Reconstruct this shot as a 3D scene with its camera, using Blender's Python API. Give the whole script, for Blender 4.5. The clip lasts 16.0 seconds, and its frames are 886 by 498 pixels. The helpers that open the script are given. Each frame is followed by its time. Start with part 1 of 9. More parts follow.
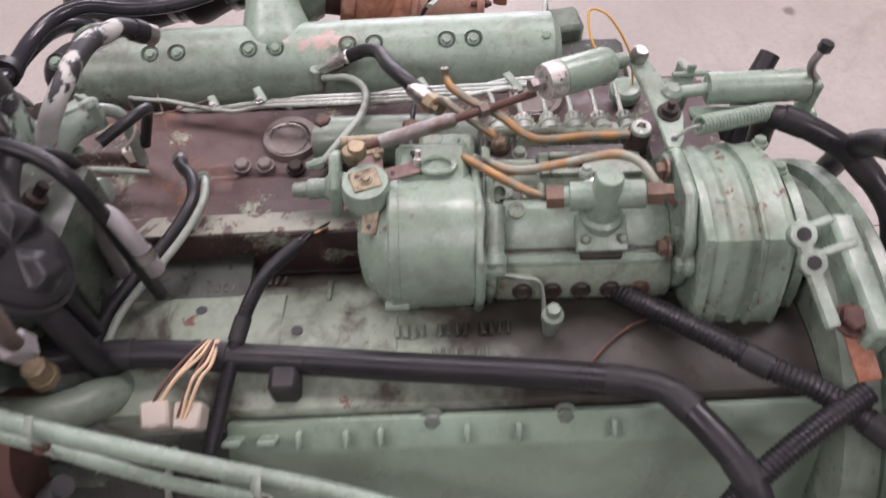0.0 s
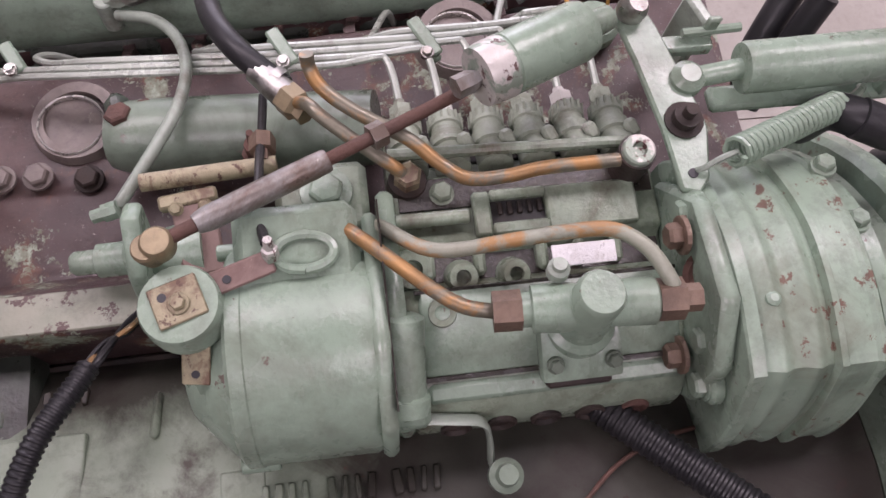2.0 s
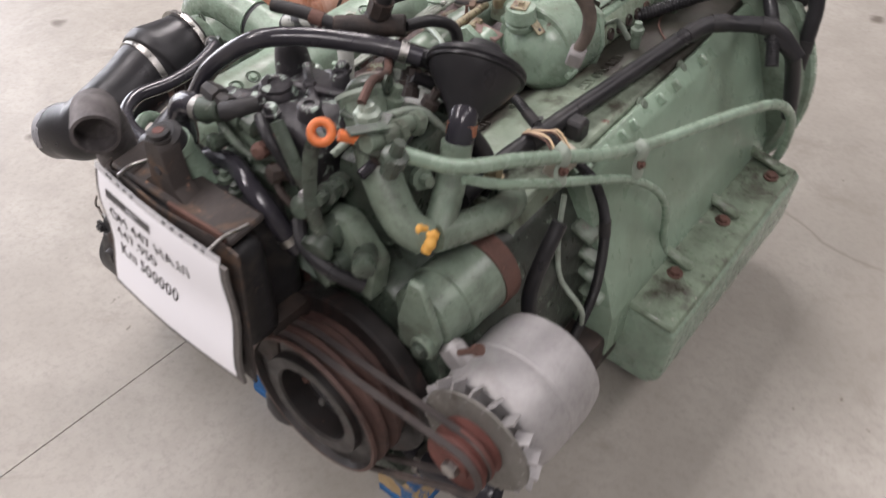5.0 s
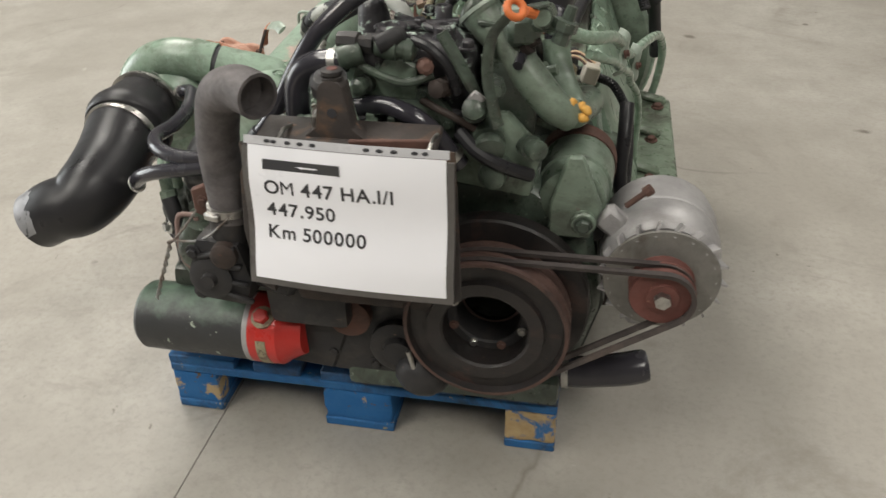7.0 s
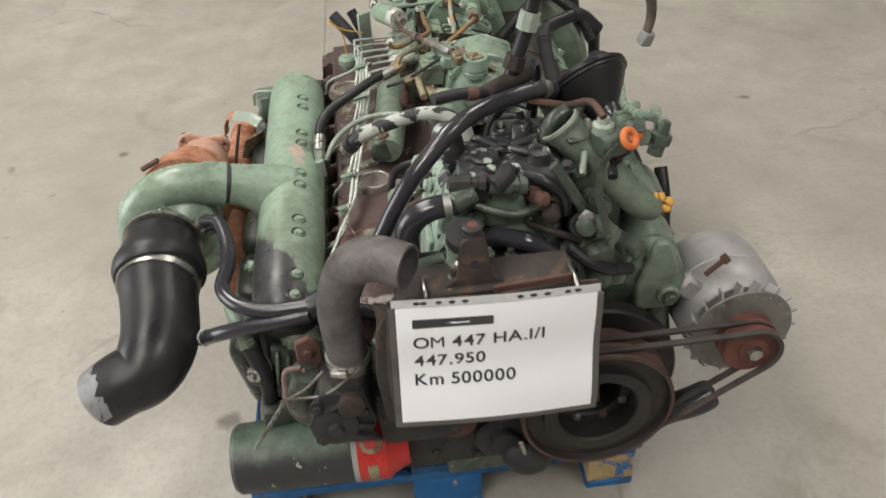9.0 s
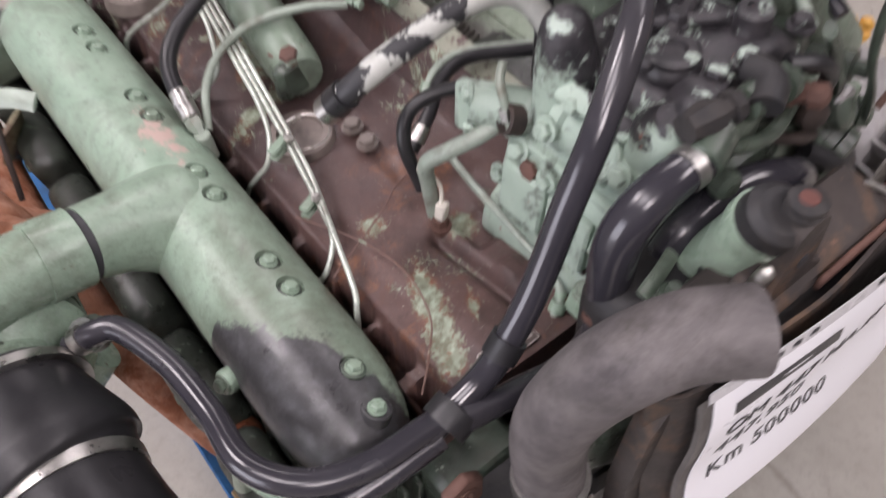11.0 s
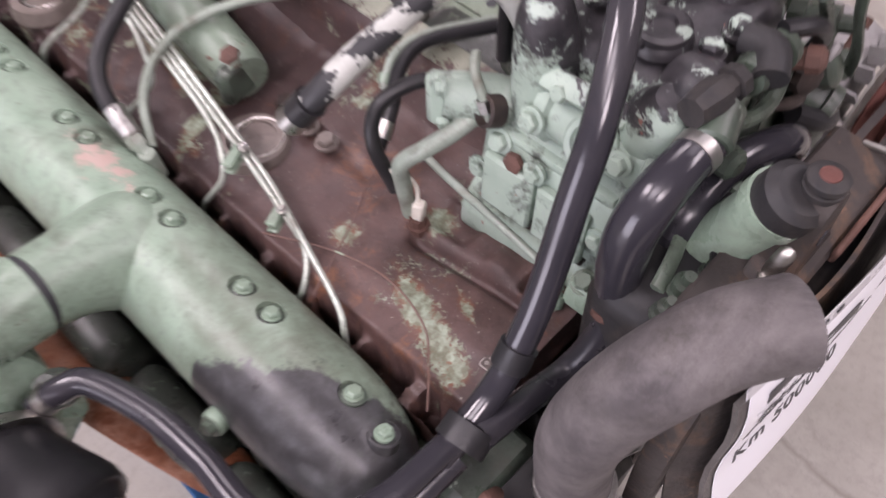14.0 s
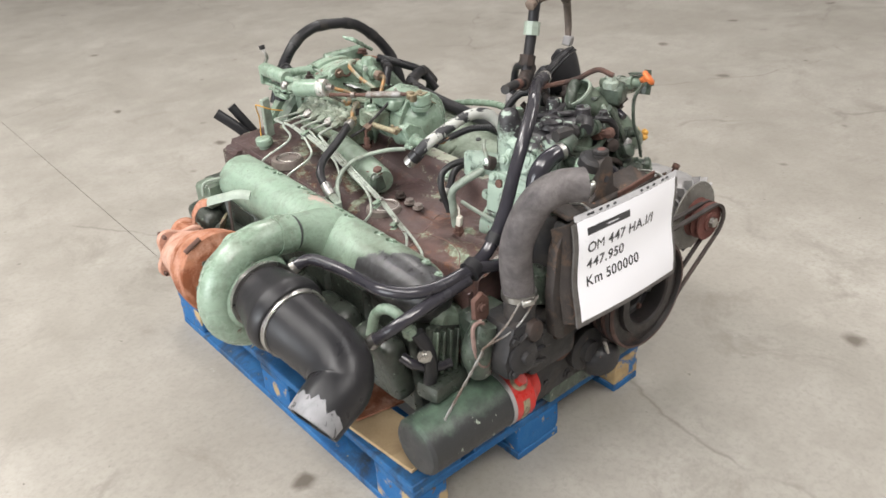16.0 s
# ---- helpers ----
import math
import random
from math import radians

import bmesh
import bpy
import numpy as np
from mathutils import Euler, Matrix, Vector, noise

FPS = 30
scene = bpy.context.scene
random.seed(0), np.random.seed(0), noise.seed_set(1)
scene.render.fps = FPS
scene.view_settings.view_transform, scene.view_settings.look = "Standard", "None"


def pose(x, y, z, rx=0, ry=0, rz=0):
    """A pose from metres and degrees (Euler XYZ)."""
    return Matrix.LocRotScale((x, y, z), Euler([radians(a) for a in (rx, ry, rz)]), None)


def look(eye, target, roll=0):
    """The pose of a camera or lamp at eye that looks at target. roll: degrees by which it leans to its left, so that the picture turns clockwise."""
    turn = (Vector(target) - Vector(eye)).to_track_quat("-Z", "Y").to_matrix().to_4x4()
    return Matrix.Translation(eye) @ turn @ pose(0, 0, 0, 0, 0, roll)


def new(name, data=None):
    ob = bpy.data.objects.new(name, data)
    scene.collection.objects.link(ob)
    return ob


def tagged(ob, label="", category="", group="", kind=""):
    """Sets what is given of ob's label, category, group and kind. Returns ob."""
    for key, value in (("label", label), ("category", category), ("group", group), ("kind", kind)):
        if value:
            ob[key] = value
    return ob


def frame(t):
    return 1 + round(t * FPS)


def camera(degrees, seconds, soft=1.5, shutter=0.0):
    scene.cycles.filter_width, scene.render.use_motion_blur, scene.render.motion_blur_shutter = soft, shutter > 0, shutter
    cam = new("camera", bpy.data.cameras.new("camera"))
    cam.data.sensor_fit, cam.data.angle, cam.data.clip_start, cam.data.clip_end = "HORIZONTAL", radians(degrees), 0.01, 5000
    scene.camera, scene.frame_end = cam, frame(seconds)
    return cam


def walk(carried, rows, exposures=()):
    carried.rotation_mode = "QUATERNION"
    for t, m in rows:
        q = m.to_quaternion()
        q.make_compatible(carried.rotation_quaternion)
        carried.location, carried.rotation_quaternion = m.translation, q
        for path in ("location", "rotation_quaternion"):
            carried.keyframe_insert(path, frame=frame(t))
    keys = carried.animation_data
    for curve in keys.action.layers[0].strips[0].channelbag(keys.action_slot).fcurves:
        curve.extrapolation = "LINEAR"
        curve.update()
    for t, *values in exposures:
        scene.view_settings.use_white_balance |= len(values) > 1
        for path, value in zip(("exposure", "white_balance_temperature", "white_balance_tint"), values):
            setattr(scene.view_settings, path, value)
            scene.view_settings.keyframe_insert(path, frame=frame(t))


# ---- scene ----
cam = camera(58.0, 16.0, shutter=0.4)
PATH = [
    (0, (0.756, 0.662, 1.499), (-0.355, 0.696, -0.163), -0.0),
    (0.5, (0.565, 0.685, 1.471), (-0.443, 0.766, -0.254), 2.7),
    (1, (0.4, 0.705, 1.367), (-0.369, 0.857, -0.473), 6.1),
    (1.5, (0.305, 0.713, 1.298), (-0.345, 0.933, -0.58), 12.5),
    (2, (0.308, 0.712, 1.295), (-0.279, 0.922, -0.606), 13.0),
    (2.5, (0.402, 0.641, 1.346), (-0.3, 0.869, -0.513), 11.0),
    (3, (0.592, 0.411, 1.415), (-0.324, 0.824, -0.315), 7.9),
    (3.5, (0.719, 0.253, 1.454), (-0.313, 0.777, -0.178), 3.0),
    (4, (0.878, 0.059, 1.483), (-0.227, 0.716, -0.049), 0.8),
    (4.5, (0.899, -0.254, 1.478), (-0.136, 0.649, 0.024), -0.0),
    (5, (0.9, -0.553, 1.462), (0.008, 0.562, 0.062), 0.7),
    (5.2, (0.903, -0.679, 1.43), (0.059, 0.507, 0.058), 0.8),
    (7.3, (0.301, -1.15, 1.216), (0.065, 0.514, 0.131), -1.3),
    (7.5, (0.235, -1.175, 1.219), (0.062, 0.498, 0.137), -1.1),
    (8, (0.106, -1.245, 1.319), (0.097, 0.394, 0.173), -0.6),
    (8.5, (0.022, -1.199, 1.451), (0.112, 0.433, 0.299), -1.1),
    (8.7, (-0.007, -1.135, 1.491), (0.062, 0.475, 0.306), -3.0),
    (10.8, (-0.367, -0.318, 1.321), (0.357, 0.809, -0.165), -3.2),
    (11, (-0.375, -0.26, 1.273), (0.321, 0.737, -0.315), -3.9),
    (11.5, (-0.316, -0.062, 1.143), (0.307, 0.586, -0.644), -3.5),
    (12, (-0.247, 0.032, 1.013), (0.288, 0.42, -0.874), -1.6),
    (12.5, (-0.213, 0.048, 0.952), (0.341, 0.253, -0.959), 10.4),
    (13, (-0.215, 0.05, 0.958), (0.321, 0.221, -0.961), 11.6),
    (13.5, (-0.255, -0.028, 1.085), (0.371, 0.401, -0.765), 0.8),
    (14, (-0.372, -0.177, 1.261), (0.391, 0.652, -0.391), -4.0),
    (14.5, (-0.605, -0.341, 1.401), (0.327, 0.723, -0.013), -4.6),
    (15, (-0.776, -0.564, 1.453), (0.267, 0.647, 0.251), -3.8),
    (15.5, (-0.928, -0.829, 1.467), (0.119, 0.483, 0.379), -2.9),
    (16, (-1.122, -1.041, 1.442), (-0.019, 0.31, 0.463), -3.6),
]
EXPOSURES = [(0, -0.12, 6500, 31), (1, -0.26, 6500, 33), (2, -0.32, 6500, 35), (3.2, -0.20, 6500, 35), (4.2, -0.12, 6500, 31), (5.0, -0.04, 6550, 18), (5.5, 0.0, 6600, 13), (7.5, -0.24, 6850, 7), (8.7, -0.26, 6850, 7), (10.8, -0.14, 6500, 22), (12.5, -0.40, 6500, 24), (13.0, -0.40, 6500, 24), (14.0, -0.04, 6500, 30), (14.6, 0.08, 6500, 30), (15.5, 0.18, 6500, 14), (16, 0.24, 6600, 10)]
walk(cam, [(t, look(eye, target, roll)) for t, eye, target, roll in PATH], EXPOSURES)

# ---------------------------------------------------------------- light
HALL_X, HALL_Y, HALL_H = 7.0, 8.0, 6.0
world = bpy.data.worlds.new("sky")
scene.world = world
world.use_nodes = True
wn = world.node_tree.nodes
sky = wn.new("ShaderNodeTexSky")
sky.sky_type, sky.sun_disc = "NISHITA", False
sky.sun_elevation, sky.sun_rotation = radians(50), radians(200)
wn["Background"].inputs["Strength"].default_value = 0.1
world.node_tree.links.new(sky.outputs["Color"], wn["Background"].inputs["Color"])

# rooflights of the hall: daylight comes down through openings in the roof
ROOFLIGHTS = [(-3.2, -4.0, 380), (3.2, -4.0, 270), (-3.2, 0.0, 200), (3.2, 0.0, 60), (-3.2, 4.0, 400), (3.2, 4.0, 190)]
for lx, ly, watt in ROOFLIGHTS:
    lamp = bpy.data.lights.new("rooflight_lamp", "AREA")
    lamp.shape, lamp.size, lamp.size_y = "RECTANGLE", 1.9, 2.9
    lamp.energy, lamp.color = watt, (1.0, 0.97, 0.94)
    new("rooflight_lamp", lamp).matrix_world = pose(lx, ly, HALL_H + 0.1)
# open gate in the side wall, cool daylight
GATE_Y0, GATE_Y1, GATE_H = -1.6, 2.6, 3.4
lamp = bpy.data.lights.new("gate_lamp", "AREA")
lamp.shape, lamp.size, lamp.size_y = "RECTANGLE", GATE_H - 0.1, GATE_Y1 - GATE_Y0 - 0.1
lamp.energy, lamp.color = 320, (0.92, 0.96, 1.0)
new("gate_lamp", lamp).matrix_world = pose(-HALL_X - 0.12, (GATE_Y0 + GATE_Y1) / 2, GATE_H / 2 + 0.02, 0, -90, 0)

# ---------------------------------------------------------------- materials
def nodes_of(name):
    m = bpy.data.materials.new(name)
    m.use_nodes = True
    t = m.node_tree
    return m, t, t.nodes["Principled BSDF"]


def noise_tex(t, scale, detail=6.0, rough=0.6, coord="Object", distortion=0.0):
    c = t.nodes.new("ShaderNodeTexCoord")
    n = t.nodes.new("ShaderNodeTexNoise")
    n.inputs["Scale"].default_value, n.inputs["Detail"].default_value = scale, detail
    n.inputs["Roughness"].default_value, n.inputs["Distortion"].default_value = rough, distortion
    t.links.new(c.outputs[coord], n.inputs["Vector"])
    return n.outputs["Fac"]


def ramp(t, fac, lo, hi, a=(0, 0, 0), b=(1, 1, 1)):
    r = t.nodes.new("ShaderNodeValToRGB")
    e = r.color_ramp.elements
    e[0].position, e[0].color = lo, (*a, 1)
    e[1].position, e[1].color = hi, (*b, 1)
    t.links.new(fac, r.inputs["Fac"])
    return r.outputs["Color"]


def mix(t, fac, a, b):
    m = t.nodes.new("ShaderNodeMix")
    m.data_type = "RGBA"
    for v, k in ((fac, 0), (a, 6), (b, 7)):
        if isinstance(v, (int, float)):
            m.inputs[k].default_value = v
        elif isinstance(v, tuple):
            m.inputs[k].default_value = (*v, 1)
        else:
            t.links.new(v, m.inputs[k])
    return m.outputs[2]


def bump(t, p, fac, strength, dist=0.002):
    b = t.nodes.new("ShaderNodeBump")
    b.inputs["Strength"].default_value, b.inputs["Distance"].default_value = strength, dist
    t.links.new(fac, b.inputs["Height"])
    t.links.new(b.outputs["Normal"], p.inputs["Normal"])


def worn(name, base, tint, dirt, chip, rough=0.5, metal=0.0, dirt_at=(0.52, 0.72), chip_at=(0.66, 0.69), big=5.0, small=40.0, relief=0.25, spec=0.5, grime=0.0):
    """Paint, metal or rubber: base varied towards tint, stained with dirt in clouds, chipped in small patches."""
    m, t, p = nodes_of(name)
    col = mix(t, ramp(t, noise_tex(t, big * 2.3, 4), 0.35, 0.7), base, tint)
    col = mix(t, ramp(t, noise_tex(t, big, 9, 0.68, distortion=0.6), *dirt_at), col, dirt)
    chips = ramp(t, noise_tex(t, small, 8, 0.7), *chip_at)
    col = mix(t, chips, col, chip)
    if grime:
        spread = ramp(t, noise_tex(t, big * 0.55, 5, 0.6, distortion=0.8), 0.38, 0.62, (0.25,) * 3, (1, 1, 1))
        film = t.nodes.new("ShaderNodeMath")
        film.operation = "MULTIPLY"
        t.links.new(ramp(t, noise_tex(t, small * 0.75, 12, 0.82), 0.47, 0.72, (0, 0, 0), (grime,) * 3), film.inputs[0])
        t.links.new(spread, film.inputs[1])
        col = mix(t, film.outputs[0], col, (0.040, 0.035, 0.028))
    t.links.new(col, p.inputs["Base Color"])
    grain = noise_tex(t, small * 4, 5, 0.6)
    r = ramp(t, noise_tex(t, big * 3, 6), 0.3, 0.75, (max(rough - 0.14, 0.05),) * 3, (min(rough + 0.2, 1),) * 3)
    t.links.new(r, p.inputs["Roughness"])
    p.inputs["Metallic"].default_value = metal
    p.inputs["Specular IOR Level"].default_value = spec
    bump(t, p, grain, relief)
    return m


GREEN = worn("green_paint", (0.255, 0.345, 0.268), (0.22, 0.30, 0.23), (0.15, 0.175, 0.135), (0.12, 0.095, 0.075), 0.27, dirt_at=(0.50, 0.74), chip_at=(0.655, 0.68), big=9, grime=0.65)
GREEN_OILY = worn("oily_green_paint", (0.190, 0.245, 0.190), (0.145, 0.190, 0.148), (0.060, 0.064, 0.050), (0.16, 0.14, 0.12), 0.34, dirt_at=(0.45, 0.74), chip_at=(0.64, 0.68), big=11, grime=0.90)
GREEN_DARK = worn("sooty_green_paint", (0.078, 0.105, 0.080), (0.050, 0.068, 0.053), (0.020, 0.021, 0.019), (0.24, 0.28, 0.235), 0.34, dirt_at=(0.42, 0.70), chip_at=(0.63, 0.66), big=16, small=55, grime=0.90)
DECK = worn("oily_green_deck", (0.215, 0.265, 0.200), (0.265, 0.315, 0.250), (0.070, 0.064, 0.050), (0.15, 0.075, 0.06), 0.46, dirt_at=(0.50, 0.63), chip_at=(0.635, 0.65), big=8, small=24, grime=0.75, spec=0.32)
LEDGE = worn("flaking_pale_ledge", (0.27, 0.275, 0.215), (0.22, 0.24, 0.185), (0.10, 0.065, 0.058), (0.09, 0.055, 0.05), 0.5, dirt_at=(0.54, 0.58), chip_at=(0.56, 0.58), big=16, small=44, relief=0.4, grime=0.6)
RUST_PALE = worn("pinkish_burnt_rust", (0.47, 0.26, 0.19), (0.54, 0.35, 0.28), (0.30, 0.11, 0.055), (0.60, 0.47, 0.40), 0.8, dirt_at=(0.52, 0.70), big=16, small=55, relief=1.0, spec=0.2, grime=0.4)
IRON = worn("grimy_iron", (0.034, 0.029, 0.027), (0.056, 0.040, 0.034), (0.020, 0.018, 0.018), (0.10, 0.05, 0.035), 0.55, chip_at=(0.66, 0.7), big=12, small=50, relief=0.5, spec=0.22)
# oily green with the shade under manifold and pipes put into its colour
SHADED_GREEN = worn("oily_shaded_green", (0.036, 0.043, 0.036), (0.052, 0.064, 0.052), (0.018, 0.018, 0.017), (0.17, 0.215, 0.17), 0.36, dirt_at=(0.45, 0.70), chip_at=(0.62, 0.65), big=18, small=50, relief=0.4, grime=0.8)
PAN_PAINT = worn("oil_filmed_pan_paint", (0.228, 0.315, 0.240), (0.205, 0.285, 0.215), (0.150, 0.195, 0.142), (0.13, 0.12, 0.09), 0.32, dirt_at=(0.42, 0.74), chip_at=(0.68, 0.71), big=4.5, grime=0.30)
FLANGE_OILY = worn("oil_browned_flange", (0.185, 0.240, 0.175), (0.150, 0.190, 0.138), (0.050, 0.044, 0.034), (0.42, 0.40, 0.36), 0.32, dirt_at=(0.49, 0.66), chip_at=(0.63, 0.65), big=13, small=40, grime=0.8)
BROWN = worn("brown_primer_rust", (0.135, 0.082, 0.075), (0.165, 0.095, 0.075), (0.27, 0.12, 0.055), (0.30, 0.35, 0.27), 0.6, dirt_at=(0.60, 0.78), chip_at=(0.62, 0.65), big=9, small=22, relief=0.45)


def axis_of(t, k):
    c = t.nodes.new("ShaderNodeTexCoord")
    d = t.nodes.new("ShaderNodeSeparateXYZ")
    t.links.new(c.outputs["Object"], d.inputs[0])
    return d.outputs[k]


def calc(t, op, a, b=0.0, c=0.0):
    n = t.nodes.new("ShaderNodeMath")
    n.operation = op
    for k, v in enumerate((a, b, c)):
        if isinstance(v, (int, float)):
            n.inputs[k].default_value = v
        else:
            t.links.new(v, n.inputs[k])
    return n.outputs[0]


def stain_and_shade(m, reach, tone):
    """A wide oil stain that thickens along y beyond reach, with an uneven edge. The shade under the pump is painted in
    with it.
    """
    t = m.node_tree
    p = t.nodes["Principled BSDF"]
    old = p.inputs["Base Color"].links[0].from_socket
    k = calc(t, "MULTIPLY_ADD", noise_tex(t, 7, 9, 0.7, distortion=0.8), 0.75, calc(t, "ADD", axis_of(t, 1), -reach))
    # oil and painted-in shade of the ledge, in the valley along it
    v = calc(t, "MULTIPLY_ADD", noise_tex(t, 9, 9, 0.72, distortion=0.6), 0.6, calc(t, "MULTIPLY_ADD", axis_of(t, 0), -6.0, 1.45))
    dark_mask = calc(t, "MAXIMUM", ramp(t, k, 0.42, 0.60, (0, 0, 0), (0.92,) * 3), ramp(t, v, 0.40, 0.60, (0, 0, 0), (0.92,) * 3))
    t.links.new(mix(t, dark_mask, old, tone), p.inputs["Base Color"])


stain_and_shade(DECK, 0.545, (0.026, 0.021, 0.018))


def round_spot(t, x, y, cx, cy):
    """Distance from the point cx, cy."""
    dx, dy = calc(t, "ADD", x, -cx), calc(t, "ADD", y, -cy)
    return calc(t, "SQRT", calc(t, "ADD", calc(t, "MULTIPLY", dx, dx), calc(t, "MULTIPLY", dy, dy)))


def peeling():
    """Brown primer with flakes of the old green left on it, bare rusty spots, oil and pale specks."""
    m, t, p = nodes_of("peeling_paint_on_brown")
    col = mix(t, ramp(t, noise_tex(t, 14, 6, 0.65), 0.35, 0.7), (0.088, 0.051, 0.047), (0.132, 0.077, 0.067))
    col = mix(t, ramp(t, noise_tex(t, 11, 12, 0.78, distortion=0.7), 0.545, 0.67), col, (0.29, 0.118, 0.052))
    col = mix(t, ramp(t, noise_tex(t, 6, 10, 0.7), 0.50, 0.70), col, (0.050, 0.033, 0.031))
    col = mix(t, ramp(t, noise_tex(t, 120, 10, 0.8), 0.52, 0.66), col, (0.060, 0.036, 0.032))
    x, y = axis_of(t, 0), axis_of(t, 1)
    # darker, uneven tone over the far half
    far_tone = calc(t, "MULTIPLY", ramp(t, y, 0.27, 0.42), ramp(t, noise_tex(t, 8, 8, 0.7), 0.30, 0.62, (0.35,) * 3, (0.85,) * 3))
    col = mix(t, far_tone, col, (0.040, 0.026, 0.027))
    # where the old green is left: a strip along the crest of the front swell, two patches, and clouds further back
    cx = calc(t, "ADD", x, calc(t, "MULTIPLY_ADD", y, -0.336, 0.166))
    crest = calc(t, "MULTIPLY", calc(t, "MULTIPLY", ramp(t, y, 0.040, 0.062), ramp(t, y, 0.165, 0.200, (1, 1, 1), (0, 0, 0))), calc(t, "MULTIPLY_ADD", calc(t, "ABSOLUTE", cx), -38.0, 1.15))
    sx = calc(t, "ADD", x, calc(t, "MULTIPLY_ADD", y, -0.5, 0.139))
    patch = calc(t, "MULTIPLY_ADD", calc(t, "ADD", calc(t, "ABSOLUTE", sx), calc(t, "MULTIPLY", calc(t, "ABSOLUTE", calc(t, "ADD", y, -0.103)), 0.42)), -55.0, 1.0)
    patch2 = calc(t, "MULTIPLY_ADD", round_spot(t, x, y, -0.104, 0.272), -34.0, 1.02)
    patch3 = calc(t, "MULTIPLY_ADD", round_spot(t, x, y, -0.022, 0.205), -34.0, 1.20)
    cloud = calc(t, "MULTIPLY", ramp(t, noise_tex(t, 7.5, 3, 0.5, distortion=1.0), 0.50, 0.68), ramp(t, y, 0.28, 0.36, (0.45,) * 3, (0.9,) * 3))
    area = calc(t, "MAXIMUM", calc(t, "MAXIMUM", crest, patch), calc(t, "MAXIMUM", calc(t, "MAXIMUM", patch2, patch3), cloud))
    area = calc(t, "MINIMUM", calc(t, "MAXIMUM", area, 0.0), 1.0)
    # bare orange rust round the patches
    halo = calc(t, "MULTIPLY_ADD", noise_tex(t, 30, 12, 0.8), 1.7, calc(t, "MULTIPLY_ADD", area, 0.6, -0.92))
    col = mix(t, calc(t, "MULTIPLY", ramp(t, halo, 0.18, 0.50, (0, 0, 0), (0.75,) * 3), ramp(t, area, 0.02, 0.25)), col, mix(t, noise_tex(t, 60, 8, 0.7), (0.33, 0.135, 0.06), (0.13, 0.060, 0.038)))
    rag = calc(t, "MULTIPLY_ADD", noise_tex(t, 52, 14, 0.84), 3.0, calc(t, "MULTIPLY_ADD", noise_tex(t, 210, 8, 0.75), 2.2, -2.66))
    edge = ramp(t, calc(t, "ADD", rag, calc(t, "MULTIPLY", area, 0.95)), 0.50, 0.55)
    green = mix(t, ramp(t, noise_tex(t, 110, 6), 0.38, 0.6), (0.31, 0.37, 0.285), (0.15, 0.155, 0.105))
    col = mix(t, edge, col, green)
    speck = ramp(t, noise_tex(t, 260, 4, 0.7), 0.665, 0.69)
    col = mix(t, speck, col, (0.36, 0.34, 0.29))
    t.links.new(col, p.inputs["Base Color"])
    t.links.new(ramp(t, noise_tex(t, 20, 6), 0.3, 0.75, (0.32,) * 3, (0.66,) * 3), p.inputs["Roughness"])
    high = t.nodes.new("ShaderNodeMath")
    high.operation = "MULTIPLY_ADD"
    t.links.new(edge, high.inputs[0])
    high.inputs[1].default_value = 0.6
    t.links.new(noise_tex(t, 150, 6, 0.65), high.inputs[2])
    bump(t, p, high.outputs[0], 0.5)
    return m


